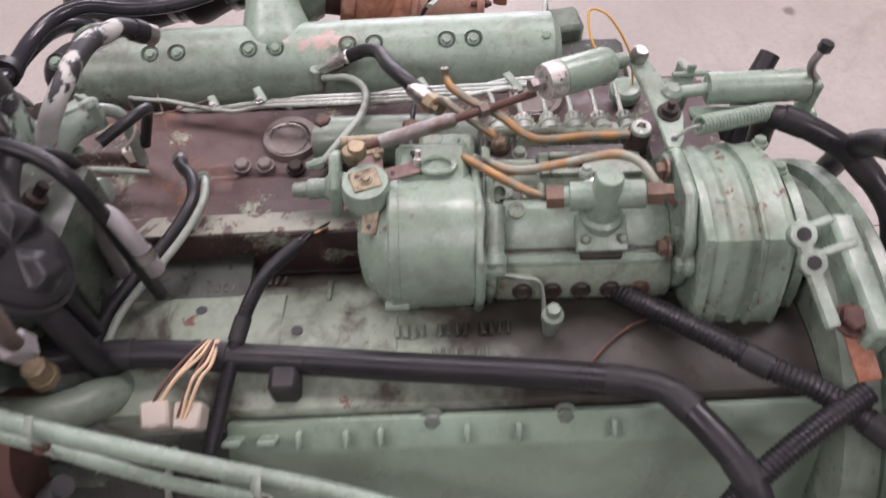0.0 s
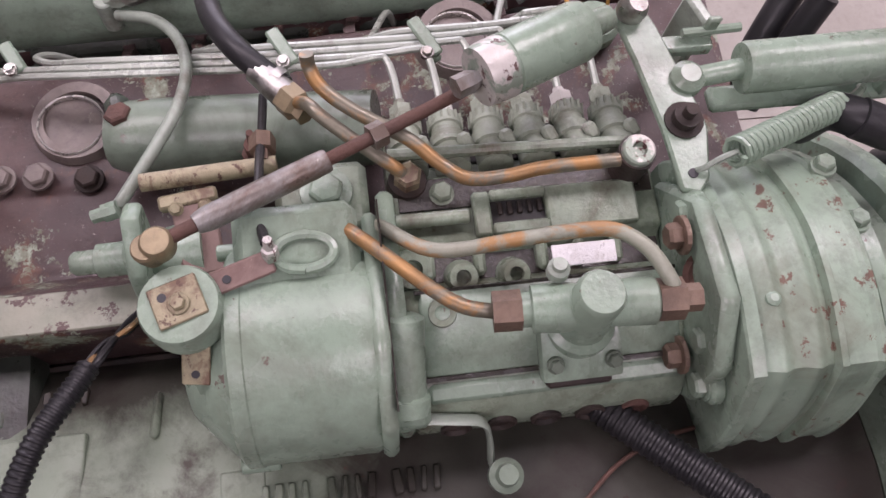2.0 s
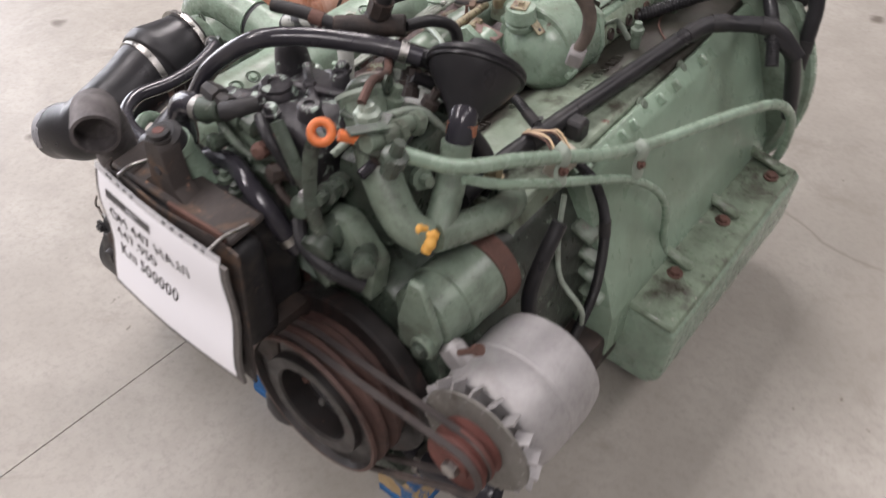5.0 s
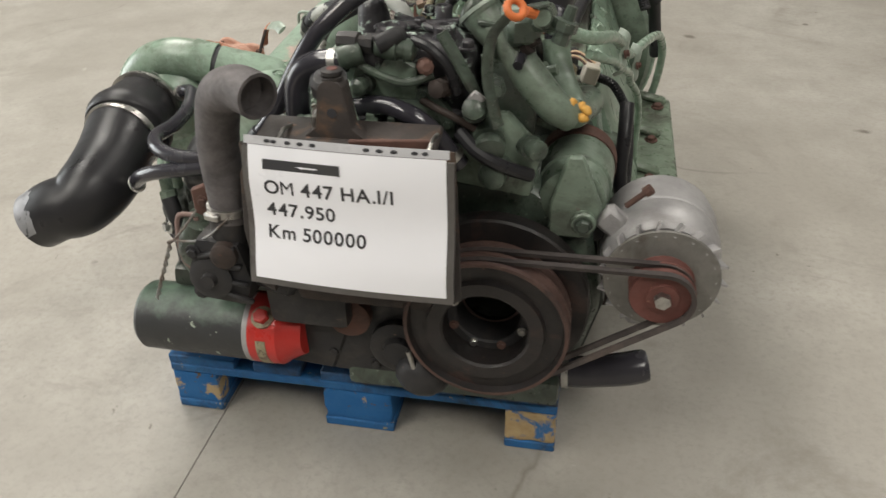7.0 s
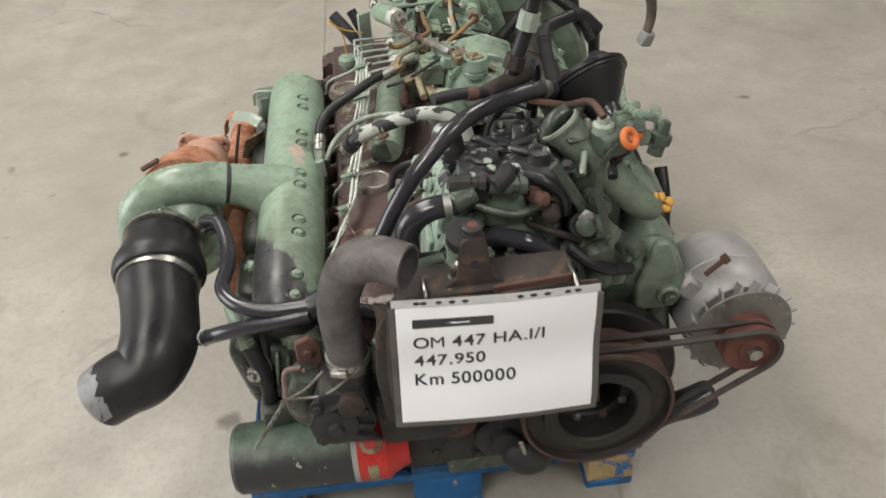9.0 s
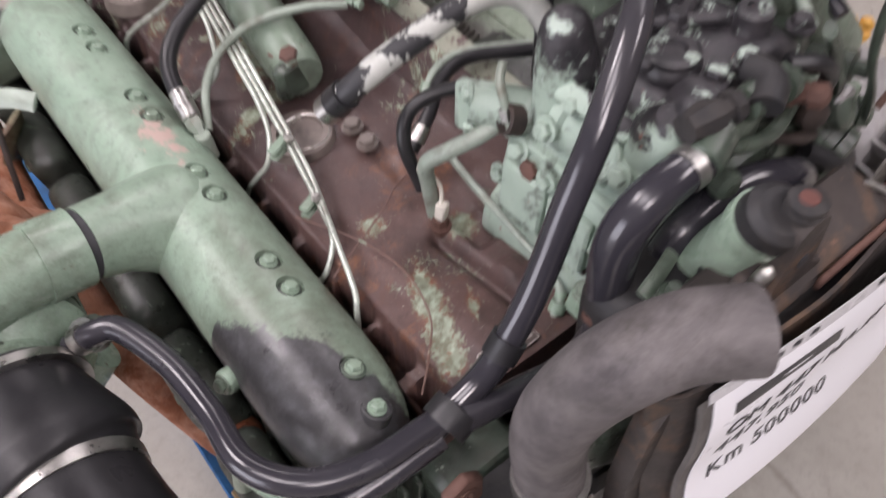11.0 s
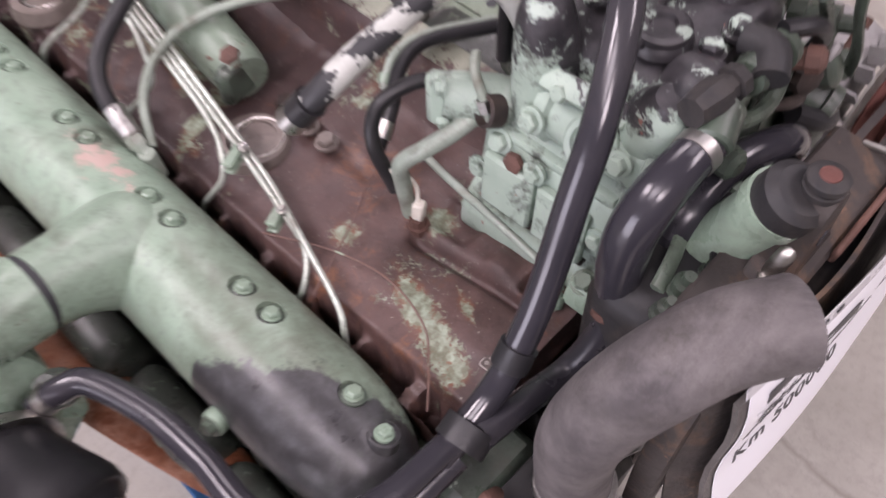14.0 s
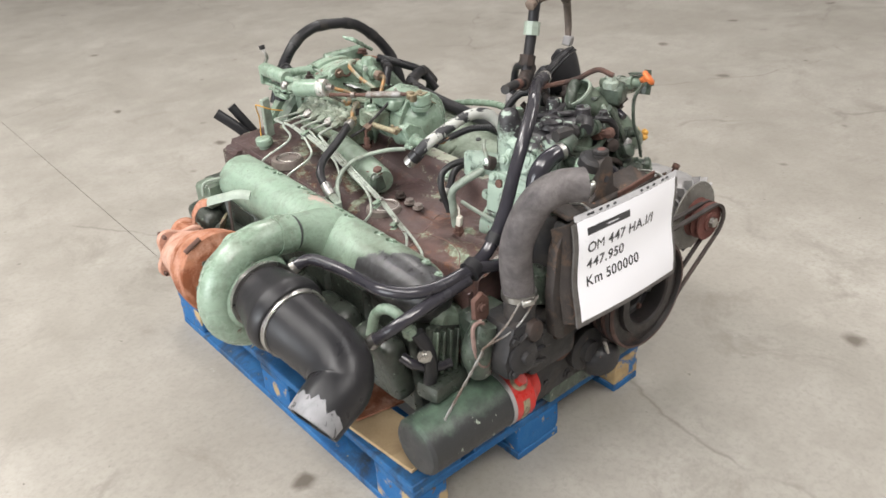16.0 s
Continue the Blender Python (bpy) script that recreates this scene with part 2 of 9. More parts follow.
def manifold_paint():
    """Old green paint: the front end burnt black by a fire with a ragged edge, a pink scuff, soot freckles."""
    m, t, p = nodes_of("burnt_manifold_paint")
    col = mix(t, ramp(t, noise_tex(t, 16, 5), 0.35, 0.7), (0.265, 0.355, 0.278), (0.215, 0.30, 0.23))
    col = mix(t, ramp(t, noise_tex(t, 9, 9, 0.68, distortion=0.6), 0.48, 0.72), col, (0.12, 0.135, 0.105))
    col = mix(t, ramp(t, noise_tex(t, 70, 12, 0.82), 0.50, 0.72, (0, 0, 0), (0.6,) * 3), col, (0.055, 0.055, 0.048))
    x, y = axis_of(t, 0), axis_of(t, 1)
    ragged = noise_tex(t, 30, 14, 0.80)
    # brownish oil film over the front half
    film = calc(t, "MULTIPLY", ramp(t, y, 0.16, 0.46, (0.75,) * 3, (0, 0, 0)), ramp(t, noise_tex(t, 15, 10, 0.72), 0.36, 0.60))
    col = mix(t, film, col, (0.105, 0.120, 0.088))
    broad = noise_tex(t, 9, 3)
    # burnt: towards the front (y) and the outer flank (-x)
    k = calc(t, "MULTIPLY_ADD", y, -5.2, 1.02)
    k = calc(t, "ADD", k, calc(t, "MULTIPLY_ADD", x, -9.0, -2.42))
    k = calc(t, "MULTIPLY_ADD", ragged, 0.55, calc(t, "MULTIPLY_ADD", broad, 0.5, k))
    inside = calc(t, "MULTIPLY", ramp(t, k, 0.60, 0.66), calc(t, "LESS_THAN", y, 0.245))
    col = mix(t, inside, col, mix(t, ramp(t, noise_tex(t, 60, 6), 0.45, 0.75), (0.035, 0.034, 0.036), (0.075, 0.075, 0.08)))
    # soot freckles over the front half
    f = calc(t, "MULTIPLY", ramp(t, noise_tex(t, 80, 12, 0.8), 0.53, 0.60), ramp(t, calc(t, "MULTIPLY_ADD", y, -2.0, calc(t, "MULTIPLY", noise_tex(t, 12, 4), 1.8)), 0.55, 0.85))
    col = mix(t, f, col, (0.05, 0.055, 0.05))
    w = calc(t, "MULTIPLY_ADD", x, 24.0, calc(t, "MULTIPLY_ADD", y, -3.0, calc(t, "MULTIPLY_ADD", noise_tex(t, 26, 12, 0.78), 2.4, 4.75)))
    col = mix(t, calc(t, "MULTIPLY", ramp(t, w, 0.85, 1.25, (0, 0, 0), (0.85,) * 3), calc(t, "LESS_THAN", y, 0.30)), col, (0.040, 0.040, 0.036))
    # pink scuffed patch on the crown
    d = calc(t, "ABSOLUTE", calc(t, "ADD", y, -0.50))
    sc = calc(t, "MULTIPLY_ADD", d, -3.2, calc(t, "MULTIPLY_ADD", calc(t, "ABSOLUTE", calc(t, "ADD", x, 0.240)), -9.0, 0.12))
    sc = calc(t, "MULTIPLY_ADD", noise_tex(t, 42, 12, 0.8), 1.45, sc)
    col = mix(t, ramp(t, sc, 0.66, 0.74), col, (0.43, 0.32, 0.28))
    chips = ramp(t, noise_tex(t, 44, 8, 0.7), 0.68, 0.70)
    col = mix(t, chips, col, (0.13, 0.11, 0.09))
    t.links.new(col, p.inputs["Base Color"])
    t.links.new(ramp(t, noise_tex(t, 24, 6), 0.3, 0.75, (0.26,) * 3, (0.55,) * 3), p.inputs["Roughness"])
    bump(t, p, noise_tex(t, 170, 5), 0.25)
    return m


MANIFOLD = manifold_paint()
BROWN_PEEL = peeling()
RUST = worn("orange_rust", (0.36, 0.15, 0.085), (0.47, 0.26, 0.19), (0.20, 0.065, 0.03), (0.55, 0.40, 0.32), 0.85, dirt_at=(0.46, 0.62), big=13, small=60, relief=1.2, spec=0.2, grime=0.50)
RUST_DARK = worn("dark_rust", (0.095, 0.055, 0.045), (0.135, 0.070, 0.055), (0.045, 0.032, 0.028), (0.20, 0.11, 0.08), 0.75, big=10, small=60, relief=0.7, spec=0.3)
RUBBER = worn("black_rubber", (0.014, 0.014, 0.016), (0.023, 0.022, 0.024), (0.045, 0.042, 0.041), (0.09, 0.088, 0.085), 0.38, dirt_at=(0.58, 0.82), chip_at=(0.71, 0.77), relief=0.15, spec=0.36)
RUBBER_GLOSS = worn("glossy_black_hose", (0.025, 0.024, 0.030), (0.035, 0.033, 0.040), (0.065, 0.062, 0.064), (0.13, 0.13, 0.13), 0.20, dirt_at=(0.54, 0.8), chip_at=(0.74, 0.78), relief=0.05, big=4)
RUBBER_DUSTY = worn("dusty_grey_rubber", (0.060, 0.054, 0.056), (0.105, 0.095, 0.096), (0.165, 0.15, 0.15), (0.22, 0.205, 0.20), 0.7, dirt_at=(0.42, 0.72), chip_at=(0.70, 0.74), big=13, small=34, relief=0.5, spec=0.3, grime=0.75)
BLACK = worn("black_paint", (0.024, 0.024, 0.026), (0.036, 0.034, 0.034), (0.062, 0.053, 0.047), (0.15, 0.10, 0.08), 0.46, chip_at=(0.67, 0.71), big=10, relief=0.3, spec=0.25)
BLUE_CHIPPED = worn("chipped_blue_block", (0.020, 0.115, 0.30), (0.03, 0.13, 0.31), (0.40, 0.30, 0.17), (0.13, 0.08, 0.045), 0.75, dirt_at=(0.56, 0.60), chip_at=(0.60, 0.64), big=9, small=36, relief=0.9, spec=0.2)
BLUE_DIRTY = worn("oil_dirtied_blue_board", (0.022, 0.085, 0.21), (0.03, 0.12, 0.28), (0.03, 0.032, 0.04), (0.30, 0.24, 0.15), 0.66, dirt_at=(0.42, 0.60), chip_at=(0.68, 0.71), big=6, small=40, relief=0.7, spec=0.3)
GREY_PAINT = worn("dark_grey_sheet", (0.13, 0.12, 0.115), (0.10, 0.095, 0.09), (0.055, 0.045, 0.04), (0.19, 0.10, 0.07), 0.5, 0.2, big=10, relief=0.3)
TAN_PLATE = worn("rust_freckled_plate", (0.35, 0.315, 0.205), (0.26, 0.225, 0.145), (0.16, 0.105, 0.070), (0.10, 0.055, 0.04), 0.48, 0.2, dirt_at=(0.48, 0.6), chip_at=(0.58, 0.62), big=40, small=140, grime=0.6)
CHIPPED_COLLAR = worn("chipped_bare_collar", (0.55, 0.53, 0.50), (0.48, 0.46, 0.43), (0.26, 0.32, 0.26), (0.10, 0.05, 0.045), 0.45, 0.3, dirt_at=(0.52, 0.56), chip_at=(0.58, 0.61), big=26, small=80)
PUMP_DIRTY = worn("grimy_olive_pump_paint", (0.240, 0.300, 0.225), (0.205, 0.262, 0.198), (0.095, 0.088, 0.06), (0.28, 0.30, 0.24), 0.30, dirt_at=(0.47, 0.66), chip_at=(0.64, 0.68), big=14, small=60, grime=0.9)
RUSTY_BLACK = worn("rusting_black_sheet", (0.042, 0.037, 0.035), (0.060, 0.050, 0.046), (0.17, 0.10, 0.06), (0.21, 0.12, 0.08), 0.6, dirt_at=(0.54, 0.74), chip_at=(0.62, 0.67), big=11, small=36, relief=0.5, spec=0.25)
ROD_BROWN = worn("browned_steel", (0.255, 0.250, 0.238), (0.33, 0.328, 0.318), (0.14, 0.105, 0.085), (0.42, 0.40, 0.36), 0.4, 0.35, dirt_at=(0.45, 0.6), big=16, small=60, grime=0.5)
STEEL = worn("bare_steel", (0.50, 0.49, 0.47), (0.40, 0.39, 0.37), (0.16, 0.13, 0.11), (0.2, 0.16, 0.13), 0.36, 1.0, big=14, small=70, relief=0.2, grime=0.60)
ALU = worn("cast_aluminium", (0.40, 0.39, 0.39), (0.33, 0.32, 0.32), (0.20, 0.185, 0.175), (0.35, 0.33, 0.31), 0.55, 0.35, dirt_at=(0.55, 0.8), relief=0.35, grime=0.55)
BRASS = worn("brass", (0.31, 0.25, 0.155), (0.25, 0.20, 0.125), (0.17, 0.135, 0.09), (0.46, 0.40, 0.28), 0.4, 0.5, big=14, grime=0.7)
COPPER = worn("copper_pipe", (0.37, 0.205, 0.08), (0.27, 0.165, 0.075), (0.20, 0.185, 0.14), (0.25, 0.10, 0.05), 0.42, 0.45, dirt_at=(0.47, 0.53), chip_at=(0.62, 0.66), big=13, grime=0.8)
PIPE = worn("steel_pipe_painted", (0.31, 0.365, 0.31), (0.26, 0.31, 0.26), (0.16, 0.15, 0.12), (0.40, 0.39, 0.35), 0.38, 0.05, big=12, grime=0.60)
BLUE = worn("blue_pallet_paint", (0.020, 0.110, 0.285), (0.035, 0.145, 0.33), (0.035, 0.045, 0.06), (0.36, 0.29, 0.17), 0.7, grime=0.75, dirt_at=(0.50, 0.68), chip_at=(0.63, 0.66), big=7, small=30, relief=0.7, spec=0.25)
WOOD = worn("worn_pallet_wood", (0.44, 0.33, 0.18), (0.36, 0.25, 0.13), (0.05, 0.14, 0.30), (0.20, 0.13, 0.07), 0.8, dirt_at=(0.48, 0.56), big=18, small=50, relief=0.9, spec=0.2)
RED = worn("red_paint", (0.52, 0.028, 0.022), (0.45, 0.03, 0.025), (0.22, 0.02, 0.018), (0.3, 0.05, 0.04), 0.4)
ORANGE = worn("orange_paint", (0.66, 0.17, 0.045), (0.58, 0.15, 0.04), (0.35, 0.11, 0.04), (0.40, 0.30, 0.2), 0.5)
YELLOW = worn("yellow_sealant", (0.66, 0.36, 0.075), (0.56, 0.29, 0.06), (0.40, 0.24, 0.05), (0.8, 0.6, 0.2), 0.5)
RIB_TAN = worn("tan_conduit", (0.19, 0.145, 0.115), (0.15, 0.11, 0.09), (0.07, 0.06, 0.055), (0.28, 0.23, 0.19), 0.55)
WIRE_TAN = worn("tan_wire", (0.55, 0.40, 0.25), (0.50, 0.34, 0.2), (0.3, 0.2, 0.12), (0.6, 0.5, 0.35), 0.5)
WIRE_WHITE = worn("white_wire", (0.72, 0.68, 0.60), (0.65, 0.62, 0.55), (0.4, 0.36, 0.3), (0.7, 0.7, 0.65), 0.5)
PLUG = worn("cream_plastic", (0.46, 0.42, 0.35), (0.42, 0.38, 0.32), (0.25, 0.22, 0.18), (0.5, 0.46, 0.4), 0.5)
PAPER = worn("white_paper", (0.87, 0.875, 0.92), (0.85, 0.855, 0.90), (0.82, 0.82, 0.87), (0.87, 0.87, 0.92), 0.35, relief=0.05, big=2.5)
INK = worn("black_ink", (0.03, 0.03, 0.035), (0.04, 0.04, 0.045), (0.05, 0.05, 0.05), (0.04, 0.04, 0.04), 0.5)


def spots(t, scale, lo, hi, seed=0.0):
    """Small round drips, of uneven size and shape, far apart."""
    c = t.nodes.new("ShaderNodeTexCoord")
    add = t.nodes.new("ShaderNodeVectorMath")
    add.operation = "MULTIPLY_ADD"
    add.inputs[1].default_value = (0.10, 0.10, 0.10)
    n = t.nodes.new("ShaderNodeTexNoise")
    n.inputs["Scale"].default_value, n.inputs["Detail"].default_value = scale * 2.5, 5
    t.links.new(c.outputs["Object"], n.inputs["Vector"])
    t.links.new(n.outputs["Color"], add.inputs[0])
    off = t.nodes.new("ShaderNodeVectorMath")
    off.inputs[1].default_value = (seed, seed * 1.7, 0)
    t.links.new(c.outputs["Object"], off.inputs[0])
    t.links.new(off.outputs[0], add.inputs[2])
    v = t.nodes.new("ShaderNodeTexVoronoi")
    v.inputs["Scale"].default_value = scale
    t.links.new(add.outputs[0], v.inputs["Vector"])
    size = calc(t, "MULTIPLY", v.outputs["Distance"], calc(t, "ADD", v.outputs["Color"], 0.45))
    return ramp(t, size, lo, hi, (1, 1, 1), (0, 0, 0))


def concrete():
    m, t, p = nodes_of("polished_concrete")
    col = mix(t, ramp(t, noise_tex(t, 1.1, 10, 0.66, distortion=0.4), 0.38, 0.64), (0.278, 0.258, 0.227), (0.368, 0.348, 0.313))
    col = mix(t, ramp(t, noise_tex(t, 6, 10, 0.72), 0.42, 0.75), col, (0.262, 0.243, 0.213))
    col = mix(t, ramp(t, noise_tex(t, 55, 8, 0.75), 0.48, 0.80), col, (0.227, 0.211, 0.184))
    col = mix(t, ramp(t, noise_tex(t, 2.0, 10, 0.75, distortion=1.2), 0.55, 0.72), col, (0.211, 0.192, 0.165))
    col = mix(t, ramp(t, noise_tex(t, 3.7, 12, 0.8, distortion=0.5), 0.64, 0.70), col, (0.407, 0.392, 0.360))
    col = mix(t, spots(t, 3.1, 0.035, 0.075), col, (0.130, 0.113, 0.094))
    col = mix(t, spots(t, 7.3, 0.02, 0.04, 3.7), col, (0.157, 0.140, 0.118))
    # hairline cracks
    c = t.nodes.new("ShaderNodeTexCoord")
    w = t.nodes.new("ShaderNodeVectorMath")
    w.operation = "MULTIPLY_ADD"
    w.inputs[1].default_value = (0.435, 0.435, 0.435)
    n = t.nodes.new("ShaderNodeTexNoise")
    n.inputs["Scale"].default_value, n.inputs["Detail"].default_value = 1.6, 9
    t.links.new(c.outputs["Object"], n.inputs["Vector"])
    t.links.new(n.outputs["Color"], w.inputs[0])
    t.links.new(c.outputs["Object"], w.inputs[2])
    v = t.nodes.new("ShaderNodeTexVoronoi")
    v.feature = "DISTANCE_TO_EDGE"
    v.inputs["Scale"].default_value = 0.42
    t.links.new(w.outputs[0], v.inputs["Vector"])
    hair = calc(t, "MULTIPLY", ramp(t, v.outputs["Distance"], 0.0012, 0.003, (0.7,) * 3, (0, 0, 0)), ramp(t, noise_tex(t, 1.9, 4), 0.46, 0.56))
    col = mix(t, hair, col, (0.174, 0.157, 0.135))
    t.links.new(col, p.inputs["Base Color"])
    t.links.new(ramp(t, noise_tex(t, 4, 7), 0.3, 0.75, (0.36,) * 3, (0.62,) * 3), p.inputs["Roughness"])
    bump(t, p, noise_tex(t, 60, 8, 0.7), 0.12)
    return m


CONCRETE = concrete()
PLASTER = worn("hall_plaster", (0.22, 0.215, 0.205), (0.20, 0.195, 0.185), (0.17, 0.165, 0.155), (0.21, 0.205, 0.195), 0.8, big=1.0, small=8)
JOINT = worn("joint_filler", (0.10, 0.06, 0.045), (0.08, 0.05, 0.04), (0.05, 0.04, 0.035), (0.15, 0.1, 0.08), 0.8)

# ---------------------------------------------------------------- shapes
V = Vector


def spline(pts, n=8):
    """Points on a smooth curve through pts (centripetal Catmull-Rom); a point may carry a radius as its fourth number."""
    P = [np.array(p, float) for p in pts]
    if len(P) < 3:
        return [P[0] + (P[-1] - P[0]) * k / n for k in range(n + 1)]
    P = [2 * P[0] - P[1]] + P + [2 * P[-1] - P[-2]]
    out = []
    for a, b, c, d in zip(P, P[1:], P[2:], P[3:]):
        for k in range(n):
            u = k / n
            out.append(0.5 * (2 * b + (c - a) * u + (2 * a - 5 * b + 4 * c - d) * u * u + (3 * b - a - 3 * c + d) * u**3))
    return out + [P[-2]]


def ring_sweep(bm, rings, closed_ends=True):
    """Skin rings of equal count into bm."""
    vs = [[bm.verts.new(p) for p in r] for r in rings]
    n = len(vs[0])
    for a, b in zip(vs, vs[1:]):
        for i in range(n):
            bm.faces.new((a[i], a[(i + 1) % n], b[(i + 1) % n], b[i]))
    if closed_ends:
        bm.faces.new(vs[0][::-1])
        bm.faces.new(vs[-1])
    return vs


def tube(pts, r, seg=14, n=8, bm=None, rib=None, wall=0.0, flat=1.0):
    """A swept round bar or hose. rib: (pitch, depth) makes it corrugated; wall: an open mouth at both ends."""
    bm = bm or bmesh.new()
    C = spline([(*p, r) if len(p) == 3 else p for p in pts], n)
    if rib:
        L = [0.0]
        for a, b in zip(C, C[1:]):
            L.append(L[-1] + float(np.linalg.norm(b[:3] - a[:3])))
        N = int(L[-1] / rib[0] * 4)
        s = np.linspace(0, L[-1], N + 1)
        D = np.stack([np.interp(s, L, [c[k] for c in C]) for k in range(4)], 1)
        C = [d + np.array([0, 0, 0, (-rib[1] if i % 4 in (0, 3) else 0)]) for i, d in enumerate(D)]
    pos = [V(c[:3]) for c in C]
    tang = [(pos[min(i + 1, len(pos) - 1)] - pos[max(i - 1, 0)]).normalized() for i in range(len(pos))]
    up = tang[0].orthogonal().normalized()
    rings = []
    for q, t, c in zip(pos, tang, C):
        up = (up - t * up.dot(t)).normalized()
        side = t.cross(up)
        rings.append([q + (math.cos(a) * up + flat * math.sin(a) * side) * float(c[3]) for a in np.linspace(0, 2 * math.pi, seg, endpoint=False).tolist()])
    if wall:
        def inset(k, depth):
            t = tang[k] * depth
            return [pos[k] + t + (p - pos[k]) * float(1 - wall / C[k][3]) for p in rings[k]]
        rings = [inset(0, 0.03), inset(0, 0)] + rings + [inset(-1, 0), inset(-1, -0.03)]
    ring_sweep(bm, rings)
    return smooth(bm)


def smooth(bm, angle=35):
    bm.normal_update()
    for f in bm.faces:
        f.smooth = True
    for e in bm.edges:
        e.smooth = len(e.link_faces) == 2 and e.calc_face_angle(0) < radians(angle)
    return bm


def lathe(base, axis, prof, seg=24, bm=None, caps=True):
    """A turned shape: prof is (distance along axis, radius) from base."""
    bm = bm or bmesh.new()
    d = V(axis).normalized()
    u = d.orthogonal().normalized()
    w = d.cross(u)
    rings = [[V(base) + d * s + (math.cos(a) * u + math.sin(a) * w) * max(r, 1e-4) for a in np.linspace(0, 2 * math.pi, seg, endpoint=False).tolist()] for s, r in prof]
    ring_sweep(bm, rings, caps)
    return smooth(bm)


def rod(a, b, r, seg=16, bm=None, edge=0.15):
    """A cylinder from a to b with rounded rims."""
    a, b = V(a), V(b)
    L = (b - a).length
    e = min(edge * r, L * 0.3)
    return lathe(a, b - a, [(0, r - e), (e, r), (L - e, r), (L, r - e)], seg, bm)


def box(c, size, rot=(0, 0, 0), bevel=0.004, bm=None, seg=1):
    own = bmesh.new()
    bmesh.ops.create_cube(own, size=1)
    for v in own.verts:
        v.co = V(v.co[k] * size[k] for k in range(3))
    if bevel:
        bmesh.ops.bevel(own, geom=own.edges[:], offset=min(bevel, min(size) * 0.45), segments=seg, affect="EDGES", profile=0.6)
    own.transform(pose(*c, *rot))
    smooth(own, 40)
    return join(bm, own)


def join(bm, own):
    if bm is None:
        return own
    me = bpy.data.meshes.new("tmp")
    own.to_mesh(me)
    own.free()
    bm.from_mesh(me)
    bpy.data.meshes.remove(me)
    return bm


def prism(poly, plane, a, b, bevel=0.004, bm=None, seg=1):
    """A plate with the outline poly, in the plane 'xz' (thick along y), 'yz' (along x) or 'xy' (along z), from a to b."""
    own = bmesh.new()
    put = {"xz": lambda p, h: (p[0], h, p[1]), "yz": lambda p, h: (h, p[0], p[1]), "xy": lambda p, h: (p[0], p[1], h)}[plane]
    lo = [own.verts.new(put(p, a)) for p in poly]
    hi = [own.verts.new(put(p, b)) for p in poly]
    n = len(poly)
    own.faces.new(lo[::-1])
    own.faces.new(hi)
    for i in range(n):
        own.faces.new((lo[i], lo[(i + 1) % n], hi[(i + 1) % n], hi[i]))
    bmesh.ops.recalc_face_normals(own, faces=own.faces[:])
    if bevel:
        bmesh.ops.bevel(own, geom=own.edges[:], offset=bevel, segments=seg, affect="EDGES", profile=0.6, clamp_overlap=True)
    smooth(own, 40)
    return join(bm, own)


def hexa(p, axis, r=0.008, h=0.007, washer=1.5, bm=None):
    """A hexagon bolt head on its washer, standing on p."""
    p, d = V(p), V(axis).normalized()
    bm = bm or bmesh.new()
    if washer:
        lathe(p - d * 0.002, d, [(0, r * washer), (0.0035, r * washer), (0.004, r * washer * 0.9)], 14, bm)
    lathe(p, d, [(0, r), (h * 0.8, r), (h, r * 0.82)], 6, bm)
    for f in bm.faces:
        f.smooth = False
    return bm


def arc(c, r, a0, a1, n, plane="xz"):
    """Outline points on an arc, angles in degrees from the first axis."""
    return [(c[0] + r * math.cos(radians(a)), c[1] + r * math.sin(radians(a))) for a in np.linspace(a0, a1, n)]


def mesh_ob(name, bm, mat):
    me = bpy.data.meshes.new(name)
    bm.normal_update()
    bm.to_mesh(me)
    bm.free()
    me.materials.append(mat)
    return new(name, me)


def thing(name, at, label, category, group=""):
    """An Empty at the thing's base, which parents its parts."""
    ob = new(name)
    ob.empty_display_size = 0.05
    ob.location = at
    return tagged(ob, label, category, group)


def part(name, bm, mat, parent, label=""):
    ob = mesh_ob(name, bm, mat)
    at = V((0, 0, 0))
    up = parent
    while up:
        at = at + up.location
        up = up.parent
    ob.parent = parent
    ob.location = -at
    return tagged(ob, label)


def single(name, bm, mat, label, category, group="", kind=""):
    return tagged(mesh_ob(name, bm, mat), label, category, group, kind)

# ---------------------------------------------------------------- the hall
RISE = 0.036  # the engine stands slightly nose-down on its pallet


def lean(bm, y0=0.45):
    for v in bm.verts:
        v.co.z += RISE * (v.co.y - y0)
    return bm


